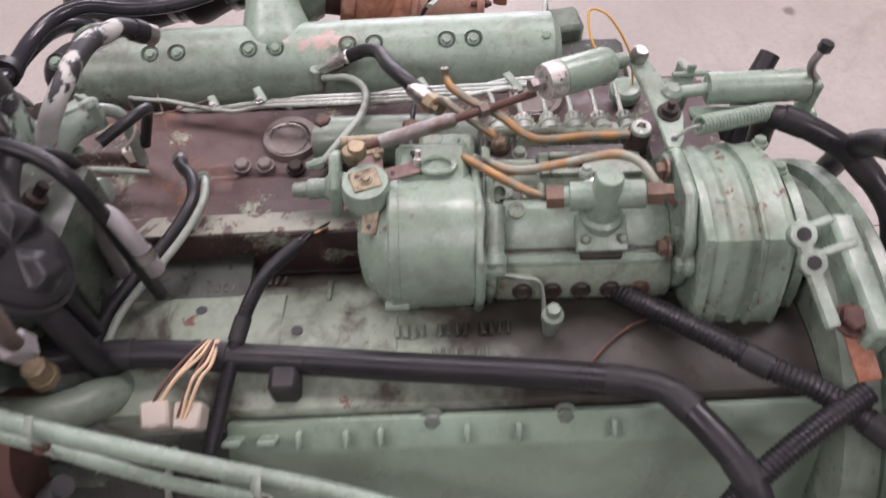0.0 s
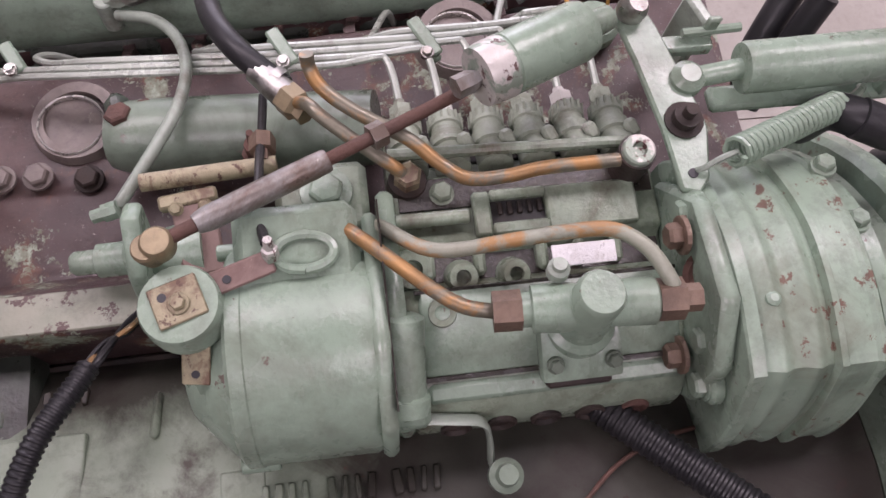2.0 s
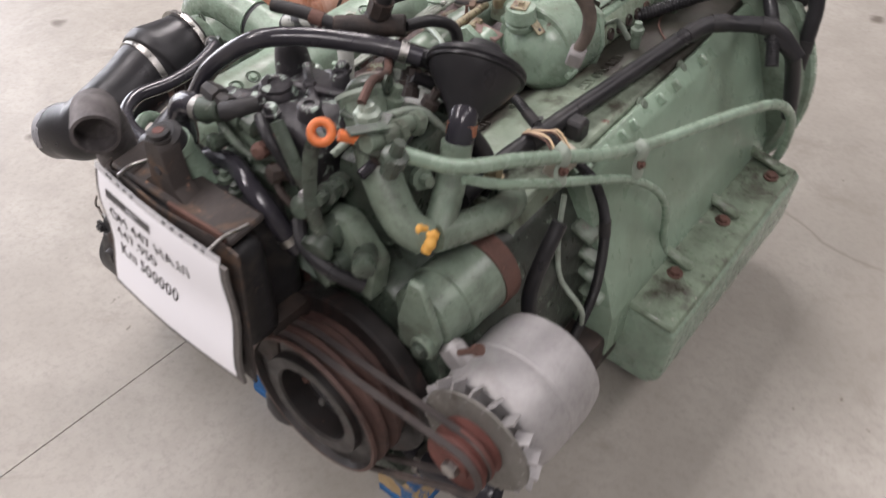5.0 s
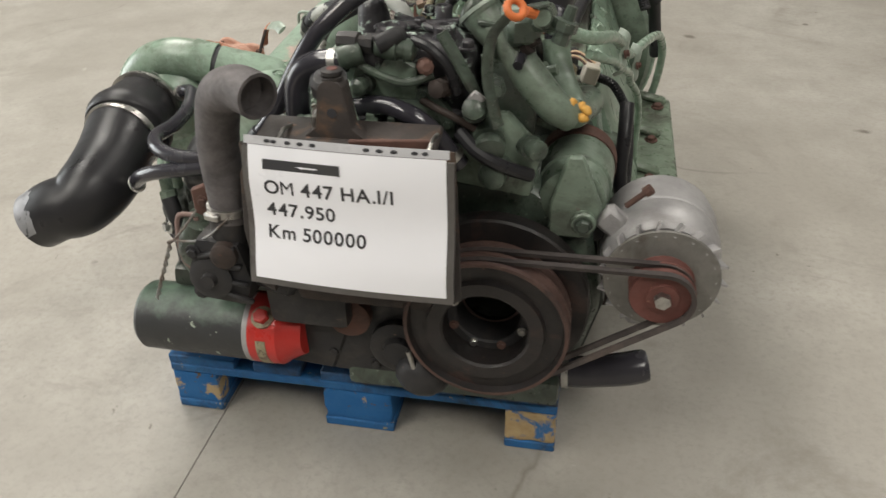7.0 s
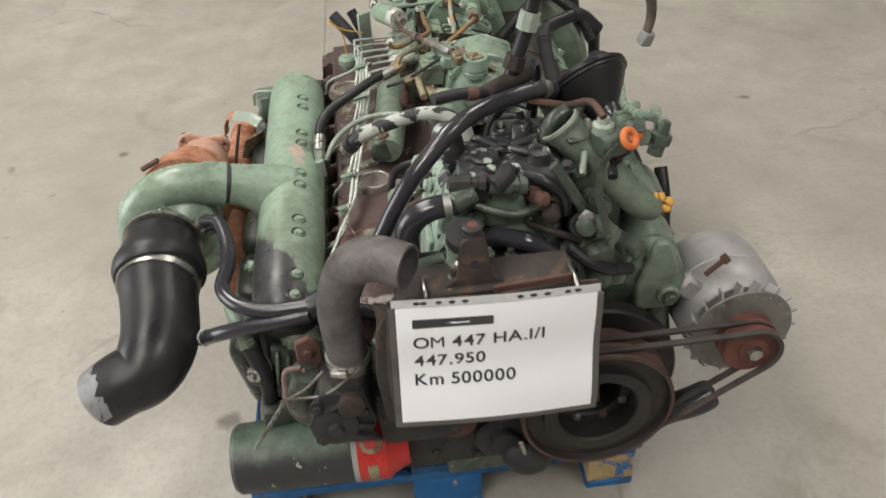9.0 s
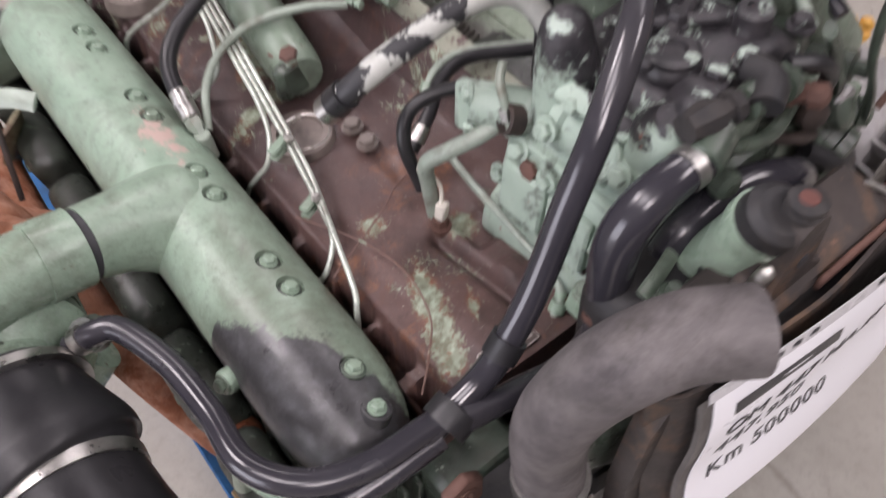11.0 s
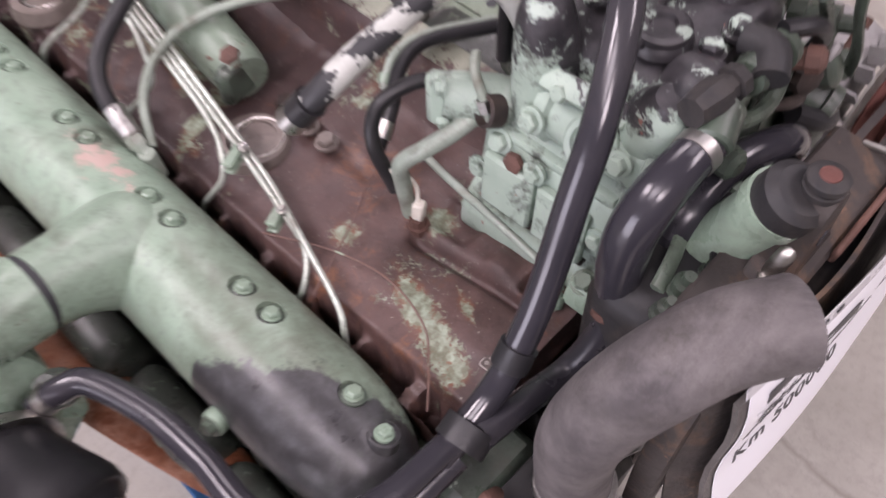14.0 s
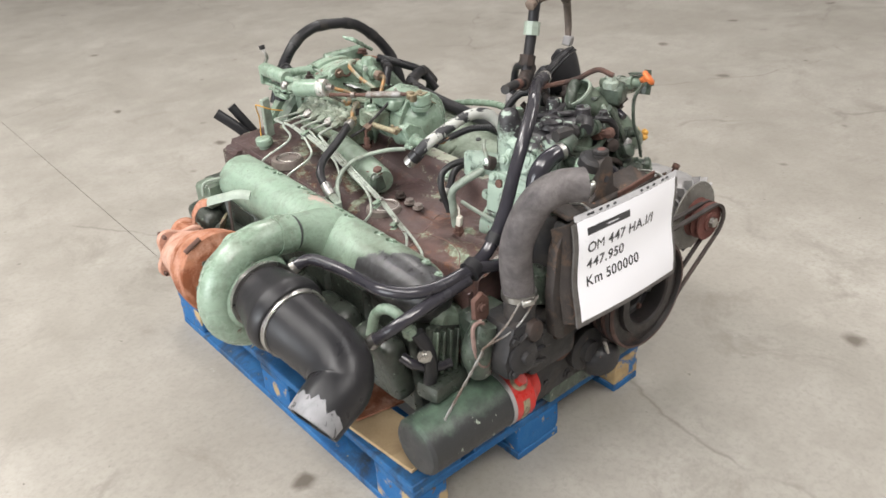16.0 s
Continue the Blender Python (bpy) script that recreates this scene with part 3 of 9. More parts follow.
def floor_slab():
    # two slabs with the saw-cut joint between them
    k = 0.010
    def jx(y):
        return -0.298 + k * y
    for name, x0, x1 in (("floor", None, HALL_X), ("floor_slab", -HALL_X, None)):
        a0 = x0 if x0 is not None else jx(-HALL_Y) + 0.0013
        b0 = x0 if x0 is not None else jx(HALL_Y) + 0.0013
        a1 = x1 if x1 is not None else jx(-HALL_Y) - 0.0013
        b1 = x1 if x1 is not None else jx(HALL_Y) - 0.0013
        bm = prism([(a0, -HALL_Y), (a1, -HALL_Y), (b1, HALL_Y), (b0, HALL_Y)], "xy", -0.2, 0.0, 0)
        single(name, bm, CONCRETE, "smooth stained concrete hall floor", "floor", kind="structure")
    bm = prism([(jx(-HALL_Y) - 0.0013, -HALL_Y), (jx(-HALL_Y) + 0.0013, -HALL_Y), (jx(HALL_Y) + 0.0013, HALL_Y), (jx(HALL_Y) - 0.0013, HALL_Y)], "xy", -0.2, -0.004, 0)
    single("floor_joint", bm, JOINT, "dark saw-cut joint in the concrete floor", "joint", kind="structure")


def hall():
    t = 0.2
    for name, c, s in (
        ("wall_north", (0, HALL_Y + t / 2, HALL_H / 2), (2 * HALL_X + 2 * t, t, HALL_H)),
        ("wall_south", (0, -HALL_Y - t / 2, HALL_H / 2), (2 * HALL_X + 2 * t, t, HALL_H)),
        ("wall_east", (HALL_X + t / 2, 0, HALL_H / 2), (t, 2 * HALL_Y, HALL_H)),
    ):
        single(name, box(c, s, bevel=0), PLASTER, "plain pale plastered hall wall", "wall", kind="structure")
    bm = bmesh.new()
    for y0, y1, z0 in ((-HALL_Y, GATE_Y0, 0.0), (GATE_Y0, GATE_Y1, GATE_H), (GATE_Y1, HALL_Y, 0.0)):
        box((-HALL_X - t / 2, (y0 + y1) / 2, (z0 + HALL_H) / 2), (t, y1 - y0, HALL_H - z0), bevel=0, bm=bm)
    single("wall_west", bm, PLASTER, "plain pale plastered hall wall with an open gate", "wall", kind="structure")
    # roof with six openings
    bm = bmesh.new()
    xs = [-HALL_X - t, -4.2, -2.2, 2.2, 4.2, HALL_X + t]
    ys = [-HALL_Y - t, -5.5, -2.5, -1.5, 1.5, 2.5, 5.5, HALL_Y + t]
    for i in range(5):
        for j in range(7):
            if i in (1, 3) and j in (1, 3, 5):
                continue
            box(((xs[i] + xs[i + 1]) / 2, (ys[j] + ys[j + 1]) / 2, HALL_H + t / 2), (xs[i + 1] - xs[i], ys[j + 1] - ys[j], t), bevel=0, bm=bm)
    single("ceiling", bm, PLASTER, "plain pale hall ceiling with rooflights", "ceiling", kind="structure")


floor_slab()
hall()


# ---------------------------------------------------------------- pallet
def pallet():
    p = thing("pallet", (0, 0.6, 0), "worn blue wooden pallet with chipped corner blocks under the engine", "pallet")
    boards = [(-0.3275, 0.145), (-0.165, 0.10), (0.0, 0.145), (0.165, 0.10), (0.3275, 0.145)]
    for x, w in boards:
        part("deck_board", box((x, 0.6, 0.133), (w, 1.2, 0.022), bevel=0.003), BLUE if x < -0.3 else BLUE_DIRTY, p)
    for y in (0.0725, 0.6, 1.1275):
        part("stringer_board", box((0, y, 0.111), (0.8, 0.145, 0.021), bevel=0.003), BLUE, p)
    for x, w in ((-0.35, 0.1), (0, 0.145), (0.35, 0.1)):
        part("bottom_board", box((x, 0.6, 0.011), (w, 1.2, 0.022), bevel=0.003), BLUE, p)
        for y in (0.0725, 0.6, 1.1275):
            worn_one = y < 0.1 and x > 0.2
            bm = box((x, y, 0.0615), (w, 0.145, 0.078), bevel=0.006, seg=2)
            bmesh.ops.subdivide_edges(bm, edges=bm.edges[:], cuts=5, use_grid_fill=True)
            for v in bm.verts:
                k = noise.noise(v.co * 55 + V((x * 9, y * 7, 0)))
                edge = max(0.0, abs(v.co.x - x) / (w / 2) - 0.7) + max(0.0, abs(v.co.z - 0.0615) / 0.039 - 0.75)
                v.co.x -= (v.co.x - x) * max(0.0, k) * 0.16 * min(edge * 3, 1)
                v.co.y += 0.004 * max(0.0, k)
            smooth(bm, 30)
            part("block", bm, WOOD if worn_one else BLUE_CHIPPED, p, "bare chipped wood block" if worn_one else "")


pallet()


# ---------------------------------------------------------------- engine block, deck and oil pan
def ease(a, b, x):
    u = min(max((x - a) / (b - a), 0.0), 1.0)
    return u * u * (3 - 2 * u)


def blob(x, y, cx, cy, rx, ry, soft=0.35):
    """1 inside a rounded rectangle, easing to 0 at its rim."""
    return (1 - ease(1 - soft, 1, abs(x - cx) / rx)) * (1 - ease(1 - soft, 1, abs(y - cy) / ry))


def cast_height(x, y):
    z = float(np.interp(y, [0.0, 0.06, 0.12, 0.20, 0.30, 0.5, 0.83, 1.1], [0.5835, 0.5835, 0.576, 0.565, 0.553, 0.552, 0.571, 0.575]))
    z -= 0.006 * ease(-0.11, -0.15, x) + 0.014 * ease(-0.160, -0.168, x) + 0.008 * ease(-0.178, -0.190, x)
    z += 0.012 * ease(0.055, 0.09, x)
    # curved swell in front and the long valley beside it
    z += 0.004 * blob(x, y, -0.105, 0.10, 0.035, 0.13, 0.8)
    vx = -0.050 + 0.004 * math.sin(y * 22)
    z -= 0.017 * math.exp(-((x - vx) / 0.0085) ** 2) * ease(0.052, 0.066, y) * (1 - ease(0.205, 0.222, y))
    # rib with two cast pockets right of the valley
    z -= 0.008 * blob(x, y, -0.010, 0.185, 0.026, 0.030, 0.5)
    z += 0.006 * blob(x, y, -0.022, 0.115, 0.020, 0.022, 0.7)
    z -= 0.012 * blob(x, y, -0.020, 0.077, 0.017, 0.010, 0.6)
    z -= 0.006 * blob(x, y, 0.030, 0.12, 0.022, 0.12, 0.4)
    # openings in the ledge along the heads, rounded and uneven
    if y < 1.03:
        wy = y + 0.006 * noise.noise(V((x * 60, y * 30, 5)))
        wx = x + 0.005 * noise.noise(V((x * 30, y * 40, 9)))
        k = (wy - 0.131) / 0.0795
        f = abs(k - round(k)) * 0.0795
        wide = 0.0285 + 0.003 * math.sin(round(k) * 2.3)
        z -= 0.055 * (1 - ease(wide, wide + 0.005, f)) * ease(-0.165, -0.169, wx + 0.25 * max(0.0, f - 0.018)) * (1 - ease(-0.192, -0.196, wx))
        z -= 0.004 * ease(-0.160, -0.17, wx) * (0.5 + 0.5 * noise.noise(V((x * 50, y * 25, 1))))
    # far half: low pads round the plugs and a shallow trough
    z -= 0.006 * blob(x, y, -0.01, 0.34, 0.035, 0.05, 0.6)
    z += 0.006 * blob(x, y, 0.03, 0.42, 0.055, 0.11, 0.3)
    return z + 0.0012 * noise.noise(V((x * 45, y * 45, 0))) + 0.0016 * noise.noise(V((x * 16, y * 16, 3)))


def cast_side():
    bm = bmesh.new()
    nx, ny = 116, 300
    g = []
    for j in range(ny + 1):
        y = 0.02 + 1.08 * (j / ny) ** 1.25
        g.append([bm.verts.new((-0.196 + 0.29 * i / nx, y, cast_height(-0.196 + 0.29 * i / nx, y))) for i in range(nx + 1)])
    for a, b in zip(g, g[1:]):
        for i in range(nx):
            bm.faces.new((a[i], a[i + 1], b[i + 1], b[i]))
    rim = [g[0][::-1], g[-1], [r[0] for r in g], [r[-1] for r in g][::-1]]
    for line in rim:
        low = [bm.verts.new((v.co.x, v.co.y, 0.44)) for v in line]
        for i in range(len(line) - 1):
            bm.faces.new((line[i], line[i + 1], low[i + 1], low[i]))
    bmesh.ops.recalc_face_normals(bm, faces=bm.faces[:])
    return smooth(bm, 60)


def engine_block():
    e = thing("engine_block", (0.15, 0.6, 0.144), "lying diesel engine block with flaking brown and green paint", "engine")
    # upper casting with the brown side covers
    top = [(-0.20, 0.30), (-0.20, 0.47), (-0.172, 0.48), (-0.14, 0.50), (-0.05, 0.53), (0.06, 0.54), (0.088, 0.585), (0.104, 0.622), (0.142, 0.626), (0.150, 0.53), (0.150, 0.30)]
    bm = lean(prism(top, "xz", 0.02, 1.10, 0.004))
    part("crankcase", bm, BROWN_PEEL, e)
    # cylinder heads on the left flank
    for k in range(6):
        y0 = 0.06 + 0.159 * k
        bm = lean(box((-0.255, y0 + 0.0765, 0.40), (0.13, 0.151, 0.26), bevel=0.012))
        part("cylinder_head", bm, SHADED_GREEN, e)
    # grey-green deck over the crankshaft
    deck = [(0.150, 0.28), (0.150, 0.545), (0.170, 0.562), (0.215, 0.592), (0.27, 0.612), (0.33, 0.620), (0.392, 0.616), (0.392, 0.28)]
    part("crankcase_deck", lean(prism(deck, "xz", 0.26, 1.12, 0.006)), DECK, e)
    # oil pan: sloping side, flange, lower bowl
    pan = [(0.393, 0.20), (0.393, 0.606), (0.402, 0.612), (0.43, 0.585), (0.475, 0.47), (0.515, 0.37), (0.535, 0.31), (0.535, 0.20)]
    part("oil_pan_side", lean(prism(pan, "xz", 0.42, 1.13, 0.012, seg=2)), PAN_PAINT, e)
    bowl = [(0.18, 0.15), (0.415, 0.15), (0.43, 0.10), (0.605, 0.092), (0.632, 0.12), (0.636, 0.272), (0.50, 0.30), (0.18, 0.30)]
    part("oil_pan_bowl", prism(bowl, "xz", 0.49, 1.14, 0.024, seg=3), GREEN, e)
    part("pan_flange", lean(box((0.566, 0.785, 0.289), (0.135, 0.60, 0.016), (0, 6, 0), 0.006)), FLANGE_OILY, e)
    # cast relief of the brown side: swell behind the plate, long valley, pockets towards the heads
    part("cast_side", lean(cast_side()), BROWN_PEEL, e)
    # dark strip put in for the shade in the gap below the ledge
    part("ledge_gap_shade", lean(box((0.158, 0.69, 0.545), (0.016, 0.84, 0.012), bevel=0.003)), IRON, e)
    part("ledge_strip", lean(box((0.1225, 0.56, 0.6255), (0.036, 1.06, 0.004), (0, -6, 0), 0.0015)), LEDGE, e)
    part("deck_pad", lean(box((0.295, 0.602, 0.6142), (0.055, 0.036, 0.005), (0, -8, 0), 0.0022, seg=3)), DECK, e)
    part("deck_rib", lean(box((0.212, 0.53, 0.592), (0.045, 0.007, 0.010), (0, -28, 0), 0.003)), DECK, e)
    part("front_pad", lean(box((0.262, 0.40, 0.6068), (0.085, 0.15, 0.006), (0, -12, 0), 0.0028, seg=3)), DECK, e)
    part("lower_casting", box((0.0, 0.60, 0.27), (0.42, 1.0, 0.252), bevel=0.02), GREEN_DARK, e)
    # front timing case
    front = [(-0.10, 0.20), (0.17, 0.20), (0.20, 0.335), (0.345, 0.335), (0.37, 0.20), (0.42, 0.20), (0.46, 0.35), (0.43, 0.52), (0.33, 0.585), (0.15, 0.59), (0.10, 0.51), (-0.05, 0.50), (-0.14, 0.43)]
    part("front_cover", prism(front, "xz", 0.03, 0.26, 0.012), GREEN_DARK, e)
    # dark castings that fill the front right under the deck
    part("gear_case", lean(prism([(0.12, 0.20), (0.44, 0.20), (0.47, 0.32), (0.455, 0.47), (0.40, 0.565), (0.30, 0.60), (0.14, 0.585)], "xz", 0.10, 0.425, 0.016, seg=2)), SHADED_GREEN, e)
    part("sump_front", box((0.40, 0.40, 0.20), (0.26, 0.20, 0.11), (0, 0, 0), 0.02, seg=2), IRON, e)
    # raised casting marks on the deck, worn past reading
    random.seed(11)
    for y0, n, x, z in ((0.620, 15, 0.292, 0.6155), (0.665, 7, 0.326, 0.6185), (0.435, 5, 0.187, 0.5775), (0.37, 4, 0.20, 0.588)):
        for k in range(n):
            if k % 5 == 4:
                continue
            y = y0 + 0.0105 * k
            h = 0.016 if n > 6 else 0.012
            part("casting_mark", lean(box((x, y, z + 0.0013), (h * 1.25, 0.0045 + 0.003 * random.random(), 0.005), (0, -16, random.uniform(-6, 6)), 0.0012)), DECK, e)
    return e


engine_block()

# ---------------------------------------------------------------- intake manifold, turbocharger, air hose
MX = -0.259


def mz(y):
    return 0.557 + RISE * (y - 0.55)


def cut_away(ob, bm):
    """Cuts the closed shapes of bm, given in world axes, out of the mesh of ob."""
    bmesh.ops.recalc_face_normals(bm, faces=bm.faces[:])
    me = bpy.data.meshes.new("cutter")
    bm.to_mesh(me)
    tool = bpy.data.objects.new("cutter", me)
    scene.collection.objects.link(tool)
    bpy.context.view_layer.update()
    mod = ob.modifiers.new("pockets", "BOOLEAN")
    mod.operation, mod.solver, mod.object = "DIFFERENCE", "EXACT", tool
    cut = bpy.data.meshes.new_from_object(ob.evaluated_get(bpy.context.evaluated_depsgraph_get()))
    ob.modifiers.clear()
    bm = bmesh.new()
    bm.from_mesh(cut)
    smooth(bm, 32)
    bm.to_mesh(cut)
    bm.free()
    ob.data = cut
    bpy.data.objects.remove(tool)
    bpy.data.meshes.remove(me)


def intake_manifold():
    m = thing("intake_manifold", (MX, 0.45, 0.5), "pale green cast intake manifold, burnt black at its front end", "manifold")
    r = 0.067
    pts = [(MX, 0.032, mz(0.035) - 0.014, 0.018), (MX, 0.038, mz(0.04) - 0.012, 0.034), (MX, 0.055, mz(0.055) - 0.008, 0.049), (MX, 0.09, mz(0.09) - 0.004, 0.0615), (MX, 0.15, mz(0.15), r), (MX, 0.30, mz(0.3), r), (MX, 0.5, mz(0.5), r), (MX, 0.835, mz(0.835), r), (MX, 0.872, mz(0.872), 0.059), (MX, 0.887, mz(0.887), 0.042)]
    body = part("body", tube(pts, r, 40, 6), MANIFOLD, m)
    d = V((0.40, 0, 0.917)).normalized()
    pockets = bmesh.new()
    for k in range(6):
        yb = 0.105 + 0.159 * k
        for y in (yb - 0.043, yb):
            if y > 0.89:
                continue
            deep = 0.08 < y < 0.84
            p = V((MX, y, mz(y))) + d * (0.0615 if deep else 0.051 if y < 0.1 else 0.0600)
            if deep:
                lathe(p, d, [(0, 0.0140), (0.004, 0.0150), (0.030, 0.0165)], 20, pockets)
                # dark disc paints the pocket's shade round the bolt
                part("pocket_shade", lathe(p, d, [(-0.001, 0.0128), (0.0012, 0.0128), (0.0016, 0.0120)], 20), GREEN_DARK, m)
            else:
                part("bolt_seat", lathe(p - d * 0.012, d, [(0, 0.0165), (0.0138, 0.0160), (0.0148, 0.0145), (0.0118, 0.0128), (0.0118, 0.001)], 20), MANIFOLD, body)
            part("bolt", hexa(p + d * (0.0015 if deep else 0.001), d, 0.0078, 0.0075, 1.25), GREEN, m)
        part("runner", lean(box((-0.235, yb - 0.02, 0.505), (0.085, 0.115, 0.05), (0, 25, 0), 0.015)), GREEN_OILY, m)
    cut_away(body, pockets)
    # branch, its dark gap at the sleeve
    part("branch", tube([(-0.258, 0.420, 0.548, 0.045), (-0.280, 0.4178, 0.566, 0.066), (-0.304, 0.4145, 0.583, 0.0585), (-0.325, 0.411, 0.595, 0.0510), (-0.345, 0.408, 0.604, 0.0455), (-0.366, 0.405, 0.612, 0.0430), (-0.378, 0.403, 0.616, 0.042)], 0.05, 36, 6), MANIFOLD, m)
    part("branch_gap", tube([(-0.373, 0.404, 0.614), (-0.388, 0.4015, 0.619)], 0.0405, 28, 3), INK, m)
    part("side_lug", rod((-0.318, 0.205, 0.545), (-0.338, 0.200, 0.552), 0.014, 16), GREEN, m)
    part("lug_bolt", hexa((-0.338, 0.200, 0.552), (-1, -0.2, 0.35), 0.008, 0.008), GREEN_OILY, m)
    return m


intake_manifold()


def turbocharger():
    t = thing("turbocharger", (-0.5, 0.55, 0.45), "turbocharger with green compressor housing and rusty orange turbine housing", "turbocharger")
    # delivery bend and snail
    part("delivery_pipe", tube([(-0.386, 0.402, 0.618, 0.041), (-0.412, 0.399, 0.625, 0.041), (-0.442, 0.396, 0.631, 0.041), (-0.482, 0.394, 0.631, 0.041), (-0.528, 0.393, 0.616, 0.040), (-0.564, 0.394, 0.582, 0.041), (-0.582, 0.396, 0.53, 0.042), (-0.570, 0.397, 0.474, 0.042), (-0.53, 0.395, 0.44, 0.042), (-0.48, 0.395, 0.44, 0.040), (-0.43, 0.395, 0.47, 0.036)], 0.04, 28, 6), GREEN, t)
    part("sleeve", tube([(-0.384, 0.4025, 0.6175), (-0.428, 0.3975, 0.6285)], 0.0445, 28, 4), GREEN, t)
    tri = [(-0.512, 0.608), (-0.49, 0.612), (-0.505, 0.632)]
    part("cast_arrow", tube([(x, 0.352, z - 0.018) for x, z in tri + tri[:2]], 0.0018, 6, 3), GREEN_OILY, t)
    part("shaft_collar", lathe((-0.415, 0.33, 0.565), (-0.3, -0.3, 0.9), [(0, 0.020), (0.012, 0.020), (0.014, 0.014), (0.03, 0.014)], 14), GREEN_DARK, t)
    ax = V((0.02, 1, -0.17)).normalized()
    c = V((-0.51, 0.30, 0.553))
    part("compressor_cover", lathe(c, ax, [(0, 0.052), (0.02, 0.053), (0.045, 0.058), (0.06, 0.078), (0.075, 0.094), (0.14, 0.094), (0.16, 0.08), (0.185, 0.06)], 36), GREEN, t)
    part("center_housing", lathe(c, ax, [(0.18, 0.055), (0.27, 0.055)], 24), RUST_DARK, t)
    part("turbine_housing", lathe(c, ax, [(0.225, 0.06), (0.23, 0.085), (0.245, 0.094), (0.268, 0.098), (0.292, 0.095), (0.306, 0.086), (0.312, 0.079), (0.322, 0.077), (0.326, 0.083), (0.340, 0.083), (0.344, 0.075)], 48), RUST, t)
    part("turbine_outlet", lathe(c, ax, [(0.335, 0.06), (0.338, 0.080), (0.352, 0.081), (0.356, 0.073), (0.37, 0.071), (0.39, 0.069), (0.41, 0.066), (0.43, 0.063), (0.45, 0.060), (0.468, 0.058)], 48), RUST_PALE, t, "pinkish rusty outlet")
    part("clamp_band", lathe(c, ax, [(0.214, 0.085), (0.218, 0.099), (0.222, 0.101), (0.234, 0.101), (0.238, 0.099), (0.242, 0.088)], 48), RUST, t)
    part("clamp_bolt", rod(c + ax * 0.228 + V((-0.075, 0, 0.085)), c + ax * 0.228 + V((-0.035, 0, 0.105)), 0.006, 10), RUST_DARK, t)
    lobes = [(-0.502 + (0.066 + 0.012 * math.cos(4 * a)) * math.cos(a + 0.6), 0.479 + (0.066 + 0.012 * math.cos(4 * a)) * math.sin(a + 0.6)) for a in np.linspace(0, 2 * math.pi, 49)[:-1]]
    part("outlet_flange", prism(lobes, "xz", 0.762, 0.776, 0.003), RUST_PALE, t)
    for k in range(4):
        x, z = -0.502 + 0.069 * math.cos(0.6 + k * math.pi / 2), 0.479 + 0.069 * math.sin(0.6 + k * math.pi / 2)
        part("stud", rod((x, 0.750, z), (x, 0.789, z), 0.005, 10), RUST_DARK, t)
        part("nut", hexa((x, 0.776, z), (0, 1, 0), 0.008, 0.008, 0), RUST_DARK, t)
    for k in range(10):
        a = radians(36 * k + 12)
        u, w = V((1, 0, 0)), ax.cross(V((1, 0, 0)))
        q = c + ax * 0.148 + (math.cos(a) * u + math.sin(a) * w) * 0.088
        part("cover_bolt", hexa(q, ax, 0.0065, 0.006, 1.2), GREEN_DARK, t)
    part("oil_line", tube([(-0.525, 0.47, 0.575), (-0.512, 0.47, 0.610), (-0.490, 0.47, 0.626), (-0.466, 0.47, 0.614), (-0.448, 0.472, 0.575)], 0.0075, 12, 6), GREEN, t)
    part("exhaust_foot", tube([(-0.50, 0.60, 0.53, 0.06), (-0.44, 0.60, 0.46, 0.055), (-0.36, 0.60, 0.40, 0.05)], 0.05, 20, 5), RUST, t)
    return t


turbocharger()


TAPE = worn("worn_silver_tape", (0.50, 0.50, 0.52), (0.42, 0.42, 0.44), (0.30, 0.30, 0.31), (0.06, 0.06, 0.06), 0.5, 0.2, chip_at=(0.60, 0.63), big=18, small=50)


